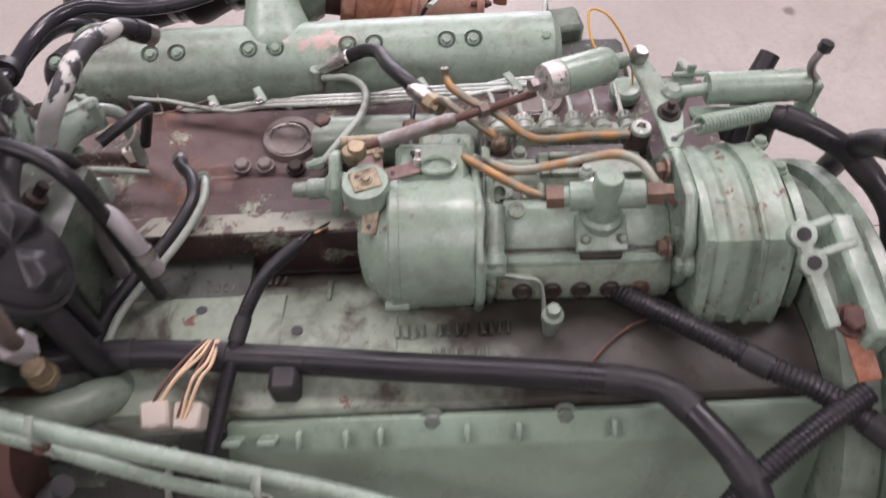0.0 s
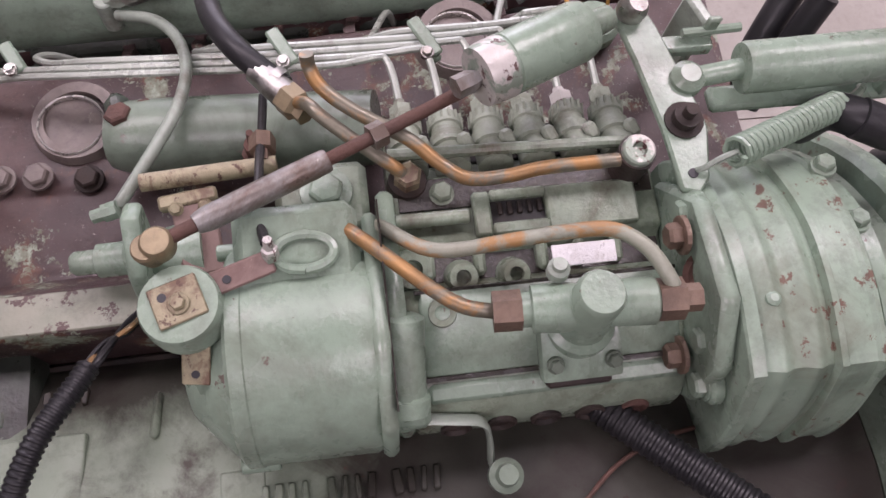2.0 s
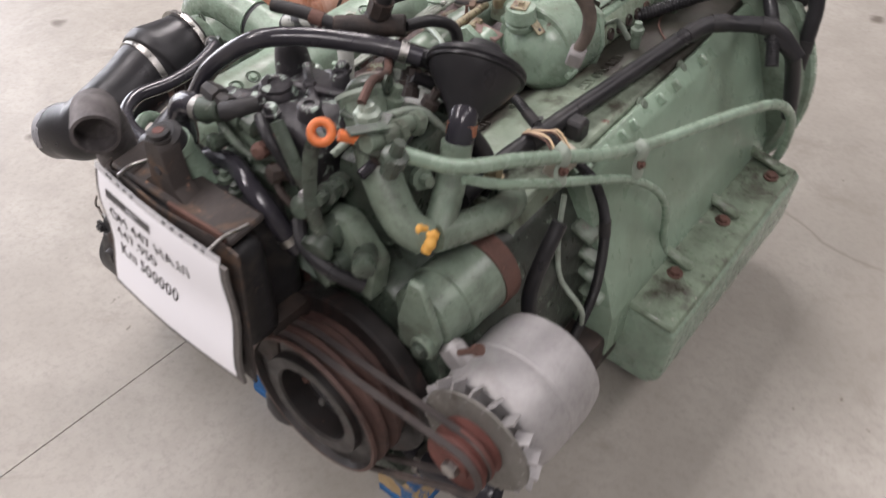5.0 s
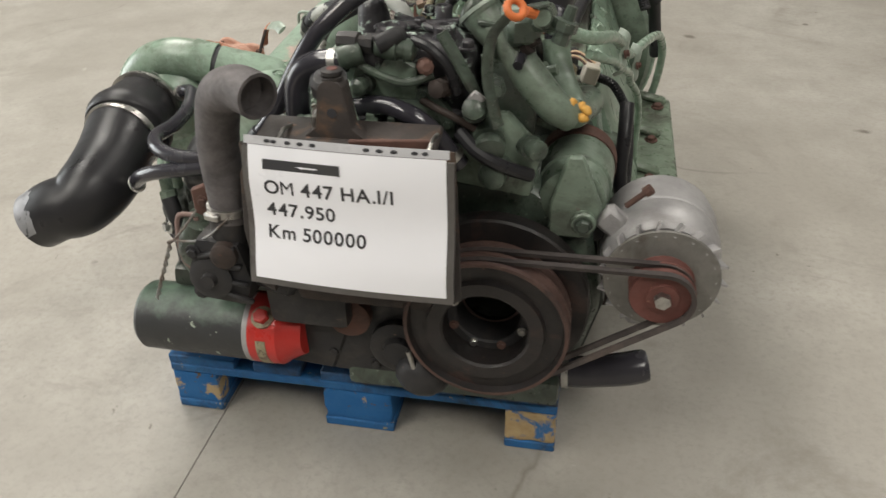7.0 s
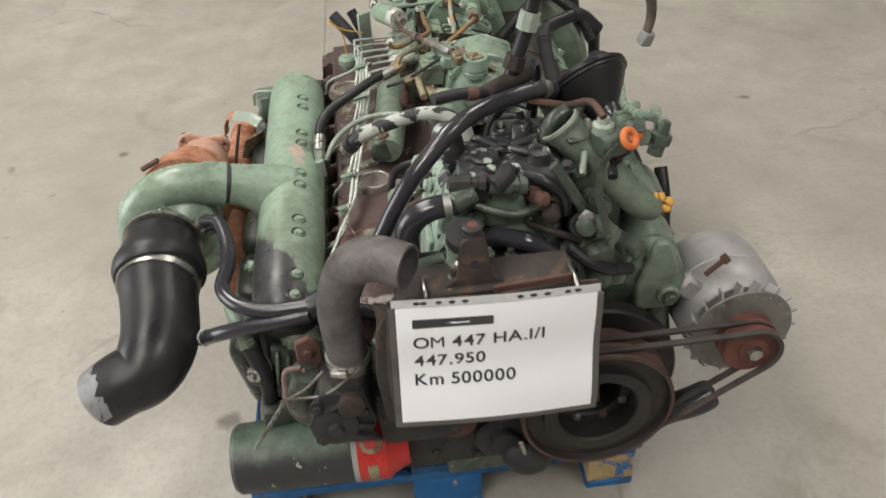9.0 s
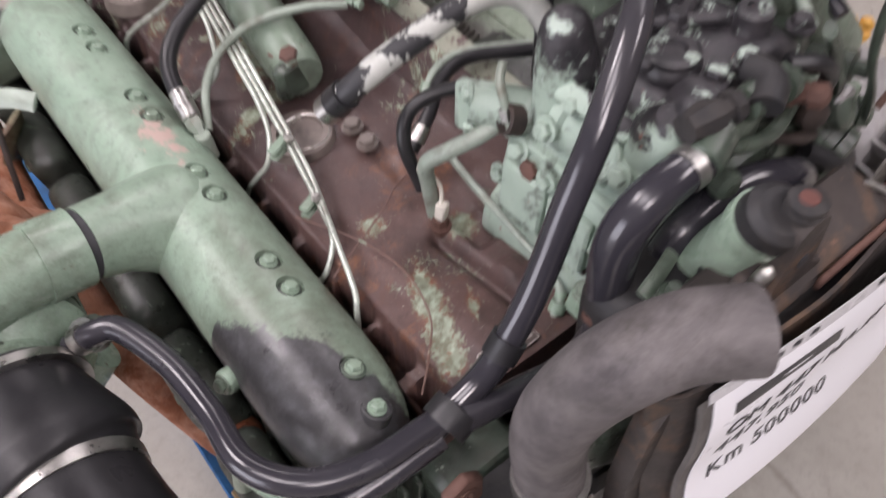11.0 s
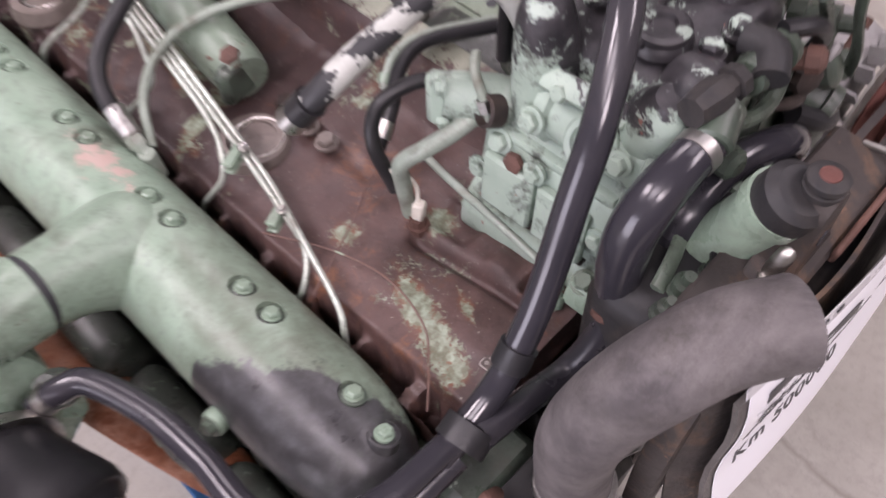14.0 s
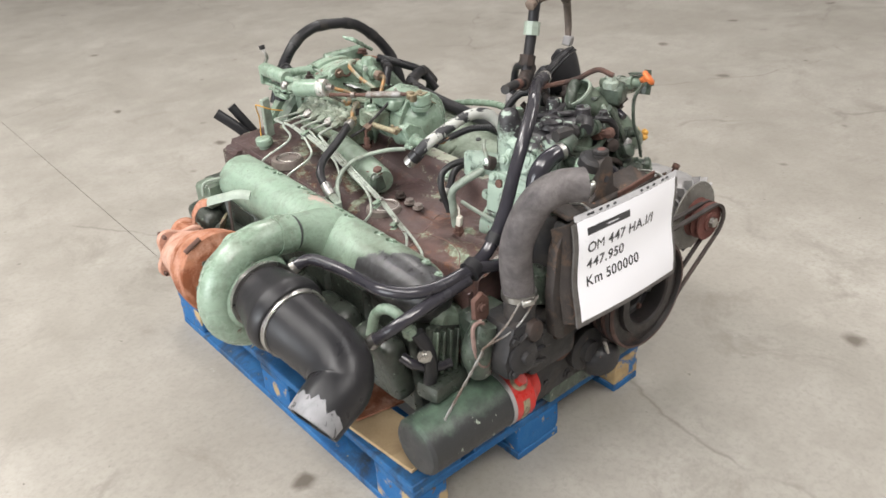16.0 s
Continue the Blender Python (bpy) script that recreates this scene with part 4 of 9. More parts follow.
def air_hose():
    a = thing("air_hose", (-0.53, 0.12, 0.45), "wide black rubber air elbow with steel band clamps", "hose")
    part("hose", tube([(-0.512, 0.325, 0.556, 0.066), (-0.512, 0.30, 0.555, 0.069), (-0.511, 0.268, 0.549, 0.078), (-0.51, 0.238, 0.543, 0.087), (-0.51, 0.222, 0.540, 0.086), (-0.509, 0.211, 0.537, 0.077), (-0.508, 0.193, 0.533, 0.073), (-0.502, 0.15, 0.520, 0.070), (-0.496, 0.10, 0.507, 0.069), (-0.501, 0.060, 0.493, 0.067), (-0.523, 0.032, 0.474, 0.063), (-0.560, 0.018, 0.464, 0.059), (-0.602, 0.012, 0.441, 0.056)], 0.07, 40, 7, wall=0.006), RUBBER, a)
    d = V((0.005, -1, -0.09)).normalized()
    part("band_clamp", lathe(V((-0.509, 0.203, 0.535)), d, [(0, 0.0745), (0.0, 0.0775), (0.014, 0.0765), (0.014, 0.0735)], 40), STEEL, a)
    part("band_clamp", lathe(V((-0.512, 0.318, 0.557)), d, [(0, 0.069), (0.0, 0.0745), (0.012, 0.0765), (0.012, 0.072)], 40), STEEL, a)
    # torn silver tape, left only on the upper side of the mouth
    e = V((-0.87, -0.12, -0.48)).normalized()
    u = V((0, 0, 1)) - e * e.z
    u.normalize()
    w = e.cross(u)
    bm = bmesh.new()
    random.seed(5)
    rings = []
    for k in range(25):
        an = radians(-95 + 190 * k / 24)
        long = 0.040 * (0.55 + 0.45 * math.cos(an * 0.9)) * (0.75 + 0.5 * random.random())
        ray = u * math.cos(an) + w * math.sin(an)
        end = V((-0.602, 0.012, 0.441))
        rings.append([end - e * (long * f) + ray * (0.0568 + 0.0035 * f * long / 0.05) for f in (0.0, 0.5, 1.0)])
    vs = [[bm.verts.new(p) for p in r] for r in rings]
    for p, q in zip(vs, vs[1:]):
        for k in range(2):
            bm.faces.new((p[k], q[k], q[k + 1], p[k + 1]))
    bmesh.ops.solidify(bm, geom=bm.faces[:], thickness=-0.0012)
    part("tape", smooth(bm, 50), TAPE, a, "torn silver tape on the mouth")
    return a


air_hose()


# ---------------------------------------------------------------- front: filter, pulley, alternator, belts
def canister_paint():
    """Black over green: green left along the crown, a few pale chips on the front."""
    m, t, p = nodes_of("black_over_green_paint")
    z, n = axis_of(t, 2), noise_tex(t, 24, 9, 0.7)
    k = calc(t, "MULTIPLY_ADD", n, 0.09, z)
    col = mix(t, ramp(t, calc(t, "MULTIPLY_ADD", k, 12.0, -3.92), 0.3, 0.75), (0.03, 0.031, 0.032), (0.10, 0.155, 0.112))
    col = mix(t, spots(t, 19, 0.09, 0.12, 1.3), col, (0.33, 0.38, 0.31))
    t.links.new(col, p.inputs["Base Color"])
    t.links.new(ramp(t, noise_tex(t, 30, 6), 0.3, 0.7, (0.35,) * 3, (0.6,) * 3), p.inputs["Roughness"])
    bump(t, p, noise_tex(t, 150, 5), 0.25)
    return m


CANISTER = canister_paint()


def oil_filter():
    o = thing("oil_filter", (-0.26, -0.02, 0.2), "black and green oil filter canister with a red end ring", "filter")
    a, d = V((-0.40, -0.02, 0.268)), V((1, -0.02, 0.02)).normalized()
    part("canister", lathe(a, d, [(0, 0.045), (0.004, 0.06), (0.012, 0.066), (0.10, 0.067), (0.225, 0.067), (0.228, 0.064)], 36), CANISTER, o)
    part("rim", lathe(a, d, [(0.226, 0.060), (0.226, 0.069), (0.236, 0.069), (0.236, 0.06)], 36), ALU, o)
    part("red_ring", lathe(a, d, [(0.235, 0.06), (0.236, 0.069), (0.29, 0.069), (0.30, 0.06), (0.33, 0.045)], 36), RED, o)
    n = V((0, -0.62, 0.78)).normalized()
    p = a + d * 0.262 + n * 0.068
    part("drain_plug", lathe(p, n, [(0, 0.014), (0.016, 0.014), (0.018, 0.012)], 6), RED, o, "red hexagon plug")
    part("washer", lathe(p - n * 0.003, n, [(0, 0.021), (0.006, 0.021), (0.007, 0.019)], 20), TAN_PLATE, o)
    strip = lathe(a, d, [(0.253, 0.0685), (0.253, 0.0702), (0.272, 0.0700), (0.272, 0.0685)], 48)
    bmesh.ops.delete(strip, geom=[f for f in strip.faces if not (f.calc_center_median().y < -0.06 and 0.205 < f.calc_center_median().z < 0.295)], context="FACES")
    part("label_strip", strip, TAN_PLATE, o, "greyish paper strip on the red ring")
    part("filter_head", prism([(-0.13, 0.20), (-0.02, 0.19), (0.02, 0.30), (-0.05, 0.38), (-0.12, 0.34)], "xz", -0.04, 0.05, 0.01), BLACK, o)
    return o


oil_filter()
CX, CZ = 0.272, 0.375
RUST_RED = worn("red_brown_rust", (0.10, 0.034, 0.027), (0.14, 0.05, 0.04), (0.10, 0.04, 0.032), (0.3, 0.16, 0.1), 0.7, big=14, small=60, relief=0.6)


PULLEY_BLACK = worn("oily_black_pulley", (0.016, 0.015, 0.015), (0.027, 0.022, 0.021), (0.060, 0.033, 0.028), (0.09, 0.05, 0.04), 0.42, dirt_at=(0.56, 0.72), chip_at=(0.66, 0.70), big=14, small=50, relief=0.3, spec=0.35)


RUST_GROOVE = worn("rusty_pulley_rim", (0.070, 0.042, 0.036), (0.10, 0.058, 0.048), (0.035, 0.026, 0.024), (0.16, 0.10, 0.08), 0.6, big=14, small=60, relief=0.4, spec=0.3)


def crank_pulley():
    c = thing("crank_pulley", (CX, -0.04, CZ), "rusty black crankshaft pulley and damper with an open hub", "pulley")
    o, d = V((CX, -0.105, CZ)), V((0, 1, 0))
    prof = [(0.085, 0.072), (0.004, 0.072), (0.0, 0.076), (0.0, 0.098), (0.012, 0.10), (0.012, 0.128), (0.0, 0.132)]
    grooves = [(0.0, 0.1321), (0.0, 0.138), (0.006, 0.140), (0.016, 0.124), (0.026, 0.140), (0.034, 0.140), (0.044, 0.124), (0.054, 0.140), (0.062, 0.140), (0.07, 0.13), (0.10, 0.13), (0.10, 0.05)]
    part("pulley", lathe(o, d, prof, 48, caps=False), PULLEY_BLACK, c)
    part("groove_rim", lathe(o, d, grooves, 48, caps=False), RUST_GROOVE, c, "rust-brown grooved rim")
    part("damper", lathe(o, d, [(0.082, 0.10), (0.082, 0.165), (0.086, 0.169), (0.112, 0.169), (0.116, 0.165), (0.116, 0.07)], 48, caps=False), PULLEY_BLACK, c)
    part("hub_ring", lathe(o, d, [(0.045, 0.071), (0.045, 0.058), (0.049, 0.055), (0.115, 0.055), (0.115, 0.071)], 36, caps=False), BLACK, c)
    for k in range(8):
        a = radians(22 + 45 * k)
        part("bolt", hexa(o + V((0.064 * math.cos(a), 0.045, 0.064 * math.sin(a))), -d, 0.007, 0.006, 1.2), STEEL if k % 2 else RUST_DARK, c)
    return c


crank_pulley()
AX, AZ = 0.548, 0.464


FAN_GREY = worn("dusty_fan_plate", (0.17, 0.165, 0.15), (0.21, 0.20, 0.185), (0.10, 0.085, 0.07), (0.24, 0.20, 0.17), 0.5, 0.3, big=14, small=60, relief=0.3, grime=0.4)


def alternator():
    a = thing("alternator", (AX, 0.04, AZ), "grey cast aluminium alternator with a finned fan and rusty pulley", "alternator")
    o, d = V((AX, -0.085, AZ)), V((0, 1, 0))
    part("pulley", lathe(o, d, [(0.004, 0.03), (0.004, 0.05), (0.008, 0.052), (0.016, 0.040), (0.024, 0.052), (0.028, 0.052), (0.036, 0.040), (0.044, 0.052), (0.048, 0.05), (0.048, 0.03)], 36), RUST_RED, a)
    part("nut", lathe(o - d * 0.012, d, [(0, 0.013), (0.012, 0.0145), (0.018, 0.0145)], 6), STEEL, a)
    part("washer", lathe(o - d * 0.001, d, [(0, 0.025), (0.006, 0.026)], 24), RUST_RED, a)
    fan = part("fan", lathe(o, d, [(0.046, 0.03), (0.047, 0.060), (0.050, 0.0915), (0.0535, 0.093), (0.0545, 0.03)], 48), FAN_GREY, a)
    for k in range(18):
        b = box((0.089, 0.065, 0), (0.024, 0.026, 0.004), (0, 24, 22), 0)
        b.transform(pose(AX, -0.085, AZ, 0, 20 * k, 0))
        part("fan_blade", b, ALU, fan)
    part("body", lathe(o, d, [(0.078, 0.05), (0.078, 0.082), (0.085, 0.090), (0.115, 0.098), (0.145, 0.099), (0.149, 0.0965), (0.152, 0.099), (0.205, 0.099), (0.235, 0.094), (0.25, 0.075), (0.252, 0.05)], 48), ALU, a)
    part("mounting_lug", box((AX - 0.085, 0.03, AZ + 0.066), (0.05, 0.03, 0.045), (0, 40, 0), 0.008), ALU, a)
    part("lower_lug", box((AX - 0.02, 0.05, AZ - 0.105), (0.05, 0.10, 0.04), (0, 0, 0), 0.008), ALU, a)
    part("through_bolt", lathe((AX - 0.075, 0.01, AZ + 0.098), (0.55, 0.0, 0.55), [(0.012, 0.005), (0.05, 0.005), (0.05, 0.009), (0.062, 0.009)], 8), RUST_DARK, a)
    return a


alternator()


BELT = worn("dusty_belt_rubber", (0.042, 0.036, 0.035), (0.065, 0.055, 0.052), (0.11, 0.085, 0.075), (0.15, 0.13, 0.12), 0.6, dirt_at=(0.50, 0.72), chip_at=(0.68, 0.74), big=9, small=40, relief=0.2, spec=0.25)


def belt(y, name):
    """A V-belt round the two pulleys: outer tangents and arcs."""
    r1, r2 = 0.136, 0.048
    c1, c2 = np.array((CX, CZ)), np.array((AX, AZ))
    u = c2 - c1
    L = np.linalg.norm(u)
    th = math.degrees(math.atan2(u[1], u[0]))
    be = math.degrees(math.acos((r1 - r2) / L))
    path = arc(c1, r1, th + be, th + 360 - be, 40) + arc(c2, r2, th - be, th + be, 18)
    bm = bmesh.new()
    n = len(path)
    rings = []
    for i in range(n):
        p, q = np.array(path[i - 1]), np.array(path[(i + 1) % n])
        t = (q - p) / np.linalg.norm(q - p)
        nn = np.array((t[1], -t[0]))
        c = np.array(path[i])
        rings.append([(c[0] + nn[0] * h, y + w, c[1] + nn[1] * h) for h, w in ((0.003, -0.0055), (0.003, 0.0055), (-0.0045, 0.0035), (-0.0045, -0.0035))])
    vs = [[bm.verts.new(p) for p in r] for r in rings]
    for a, b in zip(vs, vs[1:] + vs[:1]):
        for i in range(4):
            bm.faces.new((a[i], a[(i + 1) % 4], b[(i + 1) % 4], b[i]))
    bmesh.ops.recalc_face_normals(bm, faces=bm.faces[:])
    return single(name, smooth(bm), BELT, "dusty black V-belt round crank and alternator pulleys", "belt", "drive belts")


belt(-0.089, "drive_belt")
belt(-0.061, "drive_belt")


STRIP = worn("clear_pocket_edge", (0.55, 0.55, 0.57), (0.48, 0.48, 0.50), (0.40, 0.40, 0.42), (0.6, 0.6, 0.62), 0.2, relief=0.05)


def sign():
    s = thing("sign", (0.08, -0.17, 0.5), "printed white paper sign in a punched clear plastic pocket", "sign")
    tl, tr, bl, br = V((-0.066, -0.157, 0.722)), V((0.227, -0.170, 0.725)), V((-0.074, -0.181, 0.508)), V((0.226, -0.188, 0.504))
    n = (tr - tl).cross(bl - tl).normalized()
    if n.y > 0:
        n = -n

    def at(u, v, h=0.0):
        bend = 0.006 * math.sin(math.pi * u) + 0.004 * math.sin(2.5 * math.pi * v + u)
        return tl.lerp(tr, u).lerp(bl.lerp(br, u), v) + n * (h + bend)

    def sheet(u0, u1, v0, v1, h0, h1, nu=14, nv=8, holes=()):
        bm = bmesh.new()
        g = [[[bm.verts.new(at(u0 + (u1 - u0) * i / nu, v0 + (v1 - v0) * j / nv, h)) for j in range(nv + 1)] for i in range(nu + 1)] for h in (h0, h1)]
        for k in (0, 1):
            for i in range(nu):
                for j in range(nv):
                    bm.faces.new((g[k][i][j], g[k][i + 1][j], g[k][i + 1][j + 1], g[k][i][j + 1]))
        for i in range(nu):
            bm.faces.new((g[0][i][0], g[0][i + 1][0], g[1][i + 1][0], g[1][i][0]))
            bm.faces.new((g[0][i][nv], g[0][i + 1][nv], g[1][i + 1][nv], g[1][i][nv]))
        for j in range(nv):
            bm.faces.new((g[0][0][j], g[0][0][j + 1], g[1][0][j + 1], g[1][0][j]))
            bm.faces.new((g[0][nu][j], g[0][nu][j + 1], g[1][nu][j + 1], g[1][nu][j]))
        bmesh.ops.recalc_face_normals(bm, faces=bm.faces[:])
        return smooth(bm)

    part("paper", sheet(0, 1, 0, 1, 0, 0.0006), PAPER, s)
    part("pocket_strip", sheet(-0.02, 1.015, -0.062, -0.006, 0.0004, 0.0012), STRIP, s, "whitish punched edge of the pocket")
    for u in (0.09, 0.125, 0.20, 0.265, 0.33, 0.60, 0.665, 0.735, 0.835, 0.885):
        bm = sheet(u, u + 0.032, -0.046, -0.022, 0.0013, 0.0016, 2, 2)
        bmesh.ops.bevel(bm, geom=[e for e in bm.edges if e.calc_length() < 0.001], offset=0.002, segments=2, affect="EDGES")
        part("punched_slot", bm, INK, s)

    def words(text, u, v, size, bar=None):
        if bar:
            bm = bmesh.new()
            bmesh.ops.create_cube(bm, size=1)
            for w in bm.verts:
                w.co = V((w.co.x * bar + bar / 2, w.co.y * size * 0.5 + size * 0.3, w.co.z * 0.0004))
            for w in bm.verts:
                w.co = at(u + w.co.x / (tr - tl).length, v - w.co.y / (tl - bl).length, 0.0012 + w.co.z)
            return part("printed_line", bm, INK, s)
        pen = 0.0
        for ch in text:
            cu = bpy.data.curves.new("text", "FONT")
            cu.body, cu.size, cu.extrude, cu.offset = ch, size, 0.0002, 0.0 if ch == "M" else 0.00045
            ob = bpy.data.objects.new("text", cu)
            me = bpy.data.meshes.new_from_object(ob)
            bpy.data.objects.remove(ob)
            bpy.data.curves.remove(cu)
            bm = bmesh.new()
            bm.from_mesh(me)
            bpy.data.meshes.remove(me)
            if not bm.verts:
                pen += size * 0.30
                bm.free()
                continue
            lo, hi = min(w.co.x for w in bm.verts), max(w.co.x for w in bm.verts)
            for w in bm.verts:
                du, dv = (w.co.x - lo + pen) / (tr - tl).length, -w.co.y / (tl - bl).length
                w.co = at(u + du, v + dv, 0.0010 + w.co.z)
            pen += hi - lo + size * (0.085 if ch not in "." else 0.11)
            part("printed_letter", bm, INK, s)

    words("", 0.08, 0.165, 0.030, bar=0.118)
    words("OM 447 HA.I/1", 0.08, 0.335, 0.0305)
    words("447.950", 0.08, 0.505, 0.0305)
    words("Km 500000", 0.08, 0.68, 0.0305)
    part("backing_plate", sheet(-0.035, 1.035, 0.02, 1.055, -0.006, -0.001), GREY_PAINT, s, "black plate behind the paper")
    return s


sign()


def coolant_elbow():
    c = thing("coolant_elbow", (-0.15, -0.1, 0.6), "dusty grey-black rubber coolant elbow hose with a worm clamp", "hose")
    part("hose", tube([(-0.041, -0.153, 0.793), (-0.082, -0.127, 0.793), (-0.120, -0.107, 0.772), (-0.143, -0.088, 0.719), (-0.154, -0.079, 0.660), (-0.151, -0.082, 0.575), (-0.152, -0.088, 0.545)], 0.0333, 28, 7, wall=0.005), RUBBER_DUSTY, c)
    part("worm_clamp", lathe((-0.1515, -0.085, 0.562), (0.02, 0.05, 1), [(0, 0.033), (0, 0.0365), (0.013, 0.0365), (0.013, 0.033)], 32), STEEL, c)
    part("clamp_screw", box((-0.165, -0.122, 0.569), (0.028, 0.013, 0.013), (0, 0, -15), 0.003), STEEL, c)
    return c


coolant_elbow()


# ---------------------------------------------------------------- hoses and pipes
def at_part(pts, u):
    """The place and heading at the share u of a smooth curve's length."""
    C = spline(pts, 8)
    L = [0.0]
    for a, b in zip(C, C[1:]):
        L.append(L[-1] + float(np.linalg.norm(b[:3] - a[:3])))
    s = u * L[-1]
    k = min(max(1, int(np.searchsorted(L, s))), len(C) - 1)
    f = (s - L[k - 1]) / max(L[k] - L[k - 1], 1e-9)
    return V(C[k - 1][:3] + (C[k][:3] - C[k - 1][:3]) * f), V(C[k][:3] - C[k - 1][:3]).normalized()


def hose(name, pts, r, mat, label, rib=None, seg=16, group="", bands=()):
    """A hose or pipe; bands: (kind, share of its length, width, extra radius, material) sit round it as parts."""
    cat = "pipe" if "pipe" in name or "line" in name else "wire" if "wire" in name else "hose"
    if not bands:
        return single(name, tube(pts, r, seg, 8, rib=rib), mat, label, cat, group)
    t = thing(name, pts[0][:3], label, cat, group)
    part("tube", tube(pts, r, seg, 8, rib=rib), mat, t)
    for kind, u, w, more, m in bands:
        q, d = at_part(pts, u)
        part(kind, lathe(q - d * w / 2, d, [(0, r * 0.9), (0, r + more), (w, r + more), (w, r * 0.9)], 20), m, t)
    return t


def sleeve_paint():
    """Black rubber showing through a torn, greyed white sleeve."""
    m, t, p = nodes_of("torn_white_sleeve")
    hole = ramp(t, noise_tex(t, 13, 6, 0.6, distortion=0.5), 0.565, 0.58)
    col = mix(t, hole, mix(t, ramp(t, noise_tex(t, 30, 8, 0.7), 0.35, 0.7), (0.50, 0.51, 0.48), (0.36, 0.37, 0.34)), (0.024, 0.024, 0.027))
    t.links.new(col, p.inputs["Base Color"])
    t.links.new(ramp(t, noise_tex(t, 30, 5), 0.3, 0.7, (0.4,) * 3, (0.7,) * 3), p.inputs["Roughness"])
    bump(t, p, hole, 0.4)
    return m


SLEEVE = sleeve_paint()
GREY_HOSE = worn("pale_grey_hose", (0.19, 0.18, 0.18), (0.24, 0.23, 0.225), (0.15, 0.135, 0.12), (0.2, 0.18, 0.16), 0.5, big=14)
hose("coolant_hose", [(0.245, 0.210, 0.858), (0.205, 0.182, 0.872), (0.155, 0.152, 0.877), (0.102, 0.110, 0.883), (0.052, 0.068, 0.876), (-0.010, 0.036, 0.826), (-0.048, 0.025, 0.773), (-0.084, 0.016, 0.708), (-0.114, 0.011, 0.666), (-0.153, 0.008, 0.626), (-0.223, 0.008, 0.596)], 0.0142, RUBBER_GLOSS, "long glossy black coolant hose arched over the engine", bands=(("hose_clamp", 0.04, 0.012, 0.002, STEEL), ("clip_band", 0.83, 0.022, 0.003, RUBBER)))
hose("vent_hose", [(-0.441, 0.322, 0.577), (-0.415, 0.31, 0.592), (-0.392, 0.293, 0.596), (-0.371, 0.23, 0.591), (-0.364, 0.159, 0.59), (-0.364, 0.088, 0.597), (-0.333, 0.04, 0.597), (-0.282, 0.017, 0.597), (-0.223, 0.01, 0.602), (-0.163, 0.005, 0.612)], 0.0135, RUBBER_GLOSS, "black vent hose from the turbocharger along the manifold", bands=(("hose_clamp", 0.03, 0.011, 0.002, STEEL),))
hose("drain_hose", [(-0.417, 0.072, 0.503), (-0.399, 0.049, 0.524), (-0.375, 0.03, 0.545), (-0.33, 0.015, 0.565), (-0.27, 0.005, 0.58), (-0.21, 0.0, 0.592)], 0.0135, RUBBER_GLOSS, "short black hose with an open steel-clamped end", bands=(("hose_clamp", 0.05, 0.011, 0.002, STEEL),))
hose("fuel_hose", [(-0.025, 0.665, 0.706), (-0.06, 0.631, 0.708), (-0.10, 0.61, 0.695), (-0.155, 0.595, 0.668), (-0.183, 0.574, 0.649), (-0.193, 0.548, 0.630), (-0.195, 0.522, 0.615)], 0.0105, RUBBER, "black fuel hose with crimped steel ends", bands=(("crimp_ring", 0.03, 0.008, 0.0022, STEEL), ("crimp_ring", 0.97, 0.008, 0.0022, STEEL)))
hose("fuel_return_pipe", [(0.045, 0.518, 0.655), (0.016, 0.537, 0.657), (-0.010, 0.552, 0.656), (-0.042, 0.567, 0.652), (-0.083, 0.575, 0.645), (-0.125, 0.566, 0.632), (-0.16, 0.54, 0.615), (-0.185, 0.50, 0.59)], 0.0055, PIPE, "thin grey-green bent fuel pipe")
hose("taped_hose", [(-0.125, 0.285, 0.735), (-0.098, 0.258, 0.775), (-0.066, 0.25, 0.793), (-0.034, 0.241, 0.808), (0.004, 0.238, 0.818), (0.042, 0.234, 0.820), (0.075, 0.223, 0.808), (0.094, 0.205, 0.775), (0.104, 0.192, 0.73), (0.106, 0.188, 0.67), (0.106, 0.188, 0.60)], 0.0128, SLEEVE, "black hose under a torn whitish sleeve", bands=(("hose_clamp", 0.02, 0.014, 0.002, STEEL), ("end_fitting", 0.06, 0.02, 0.003, RUBBER)))
hose("deck_hose", [(-0.02, 0.30, 0.60), (0.02, 0.315, 0.625), (0.055, 0.338, 0.640), (0.10, 0.345, 0.645), (0.16, 0.32, 0.64), (0.25, 0.267, 0.635), (0.31, 0.25, 0.63)], 0.0085, RUBBER, "black hose lying over the front of the deck", bands=(("ferrule", 0.06, 0.02, 0.002, STEEL),))
hose("deck_pipe_line", [(0.035, 0.345, 0.62), (0.065, 0.358, 0.640), (0.105, 0.358, 0.643), (0.165, 0.333, 0.638), (0.255, 0.280, 0.632), (0.31, 0.262, 0.62)], 0.0055, PIPE, "grey steel pipe following the deck hose", bands=(("pipe_nut", 0.04, 0.012, 0.004, GREEN),))
hose("grey_elbow_hose", [(0.205, 0.272, 0.640), (0.207, 0.278, 0.715), (0.215, 0.296, 0.776), (0.232, 0.317, 0.793), (0.250, 0.335, 0.782), (0.263, 0.350, 0.752), (0.267, 0.355, 0.737)], 0.0105, GREY_HOSE, "pale grey bent hose on the deck front", bands=(("hose_clamp", 0.9, 0.012, 0.002, STEEL),))
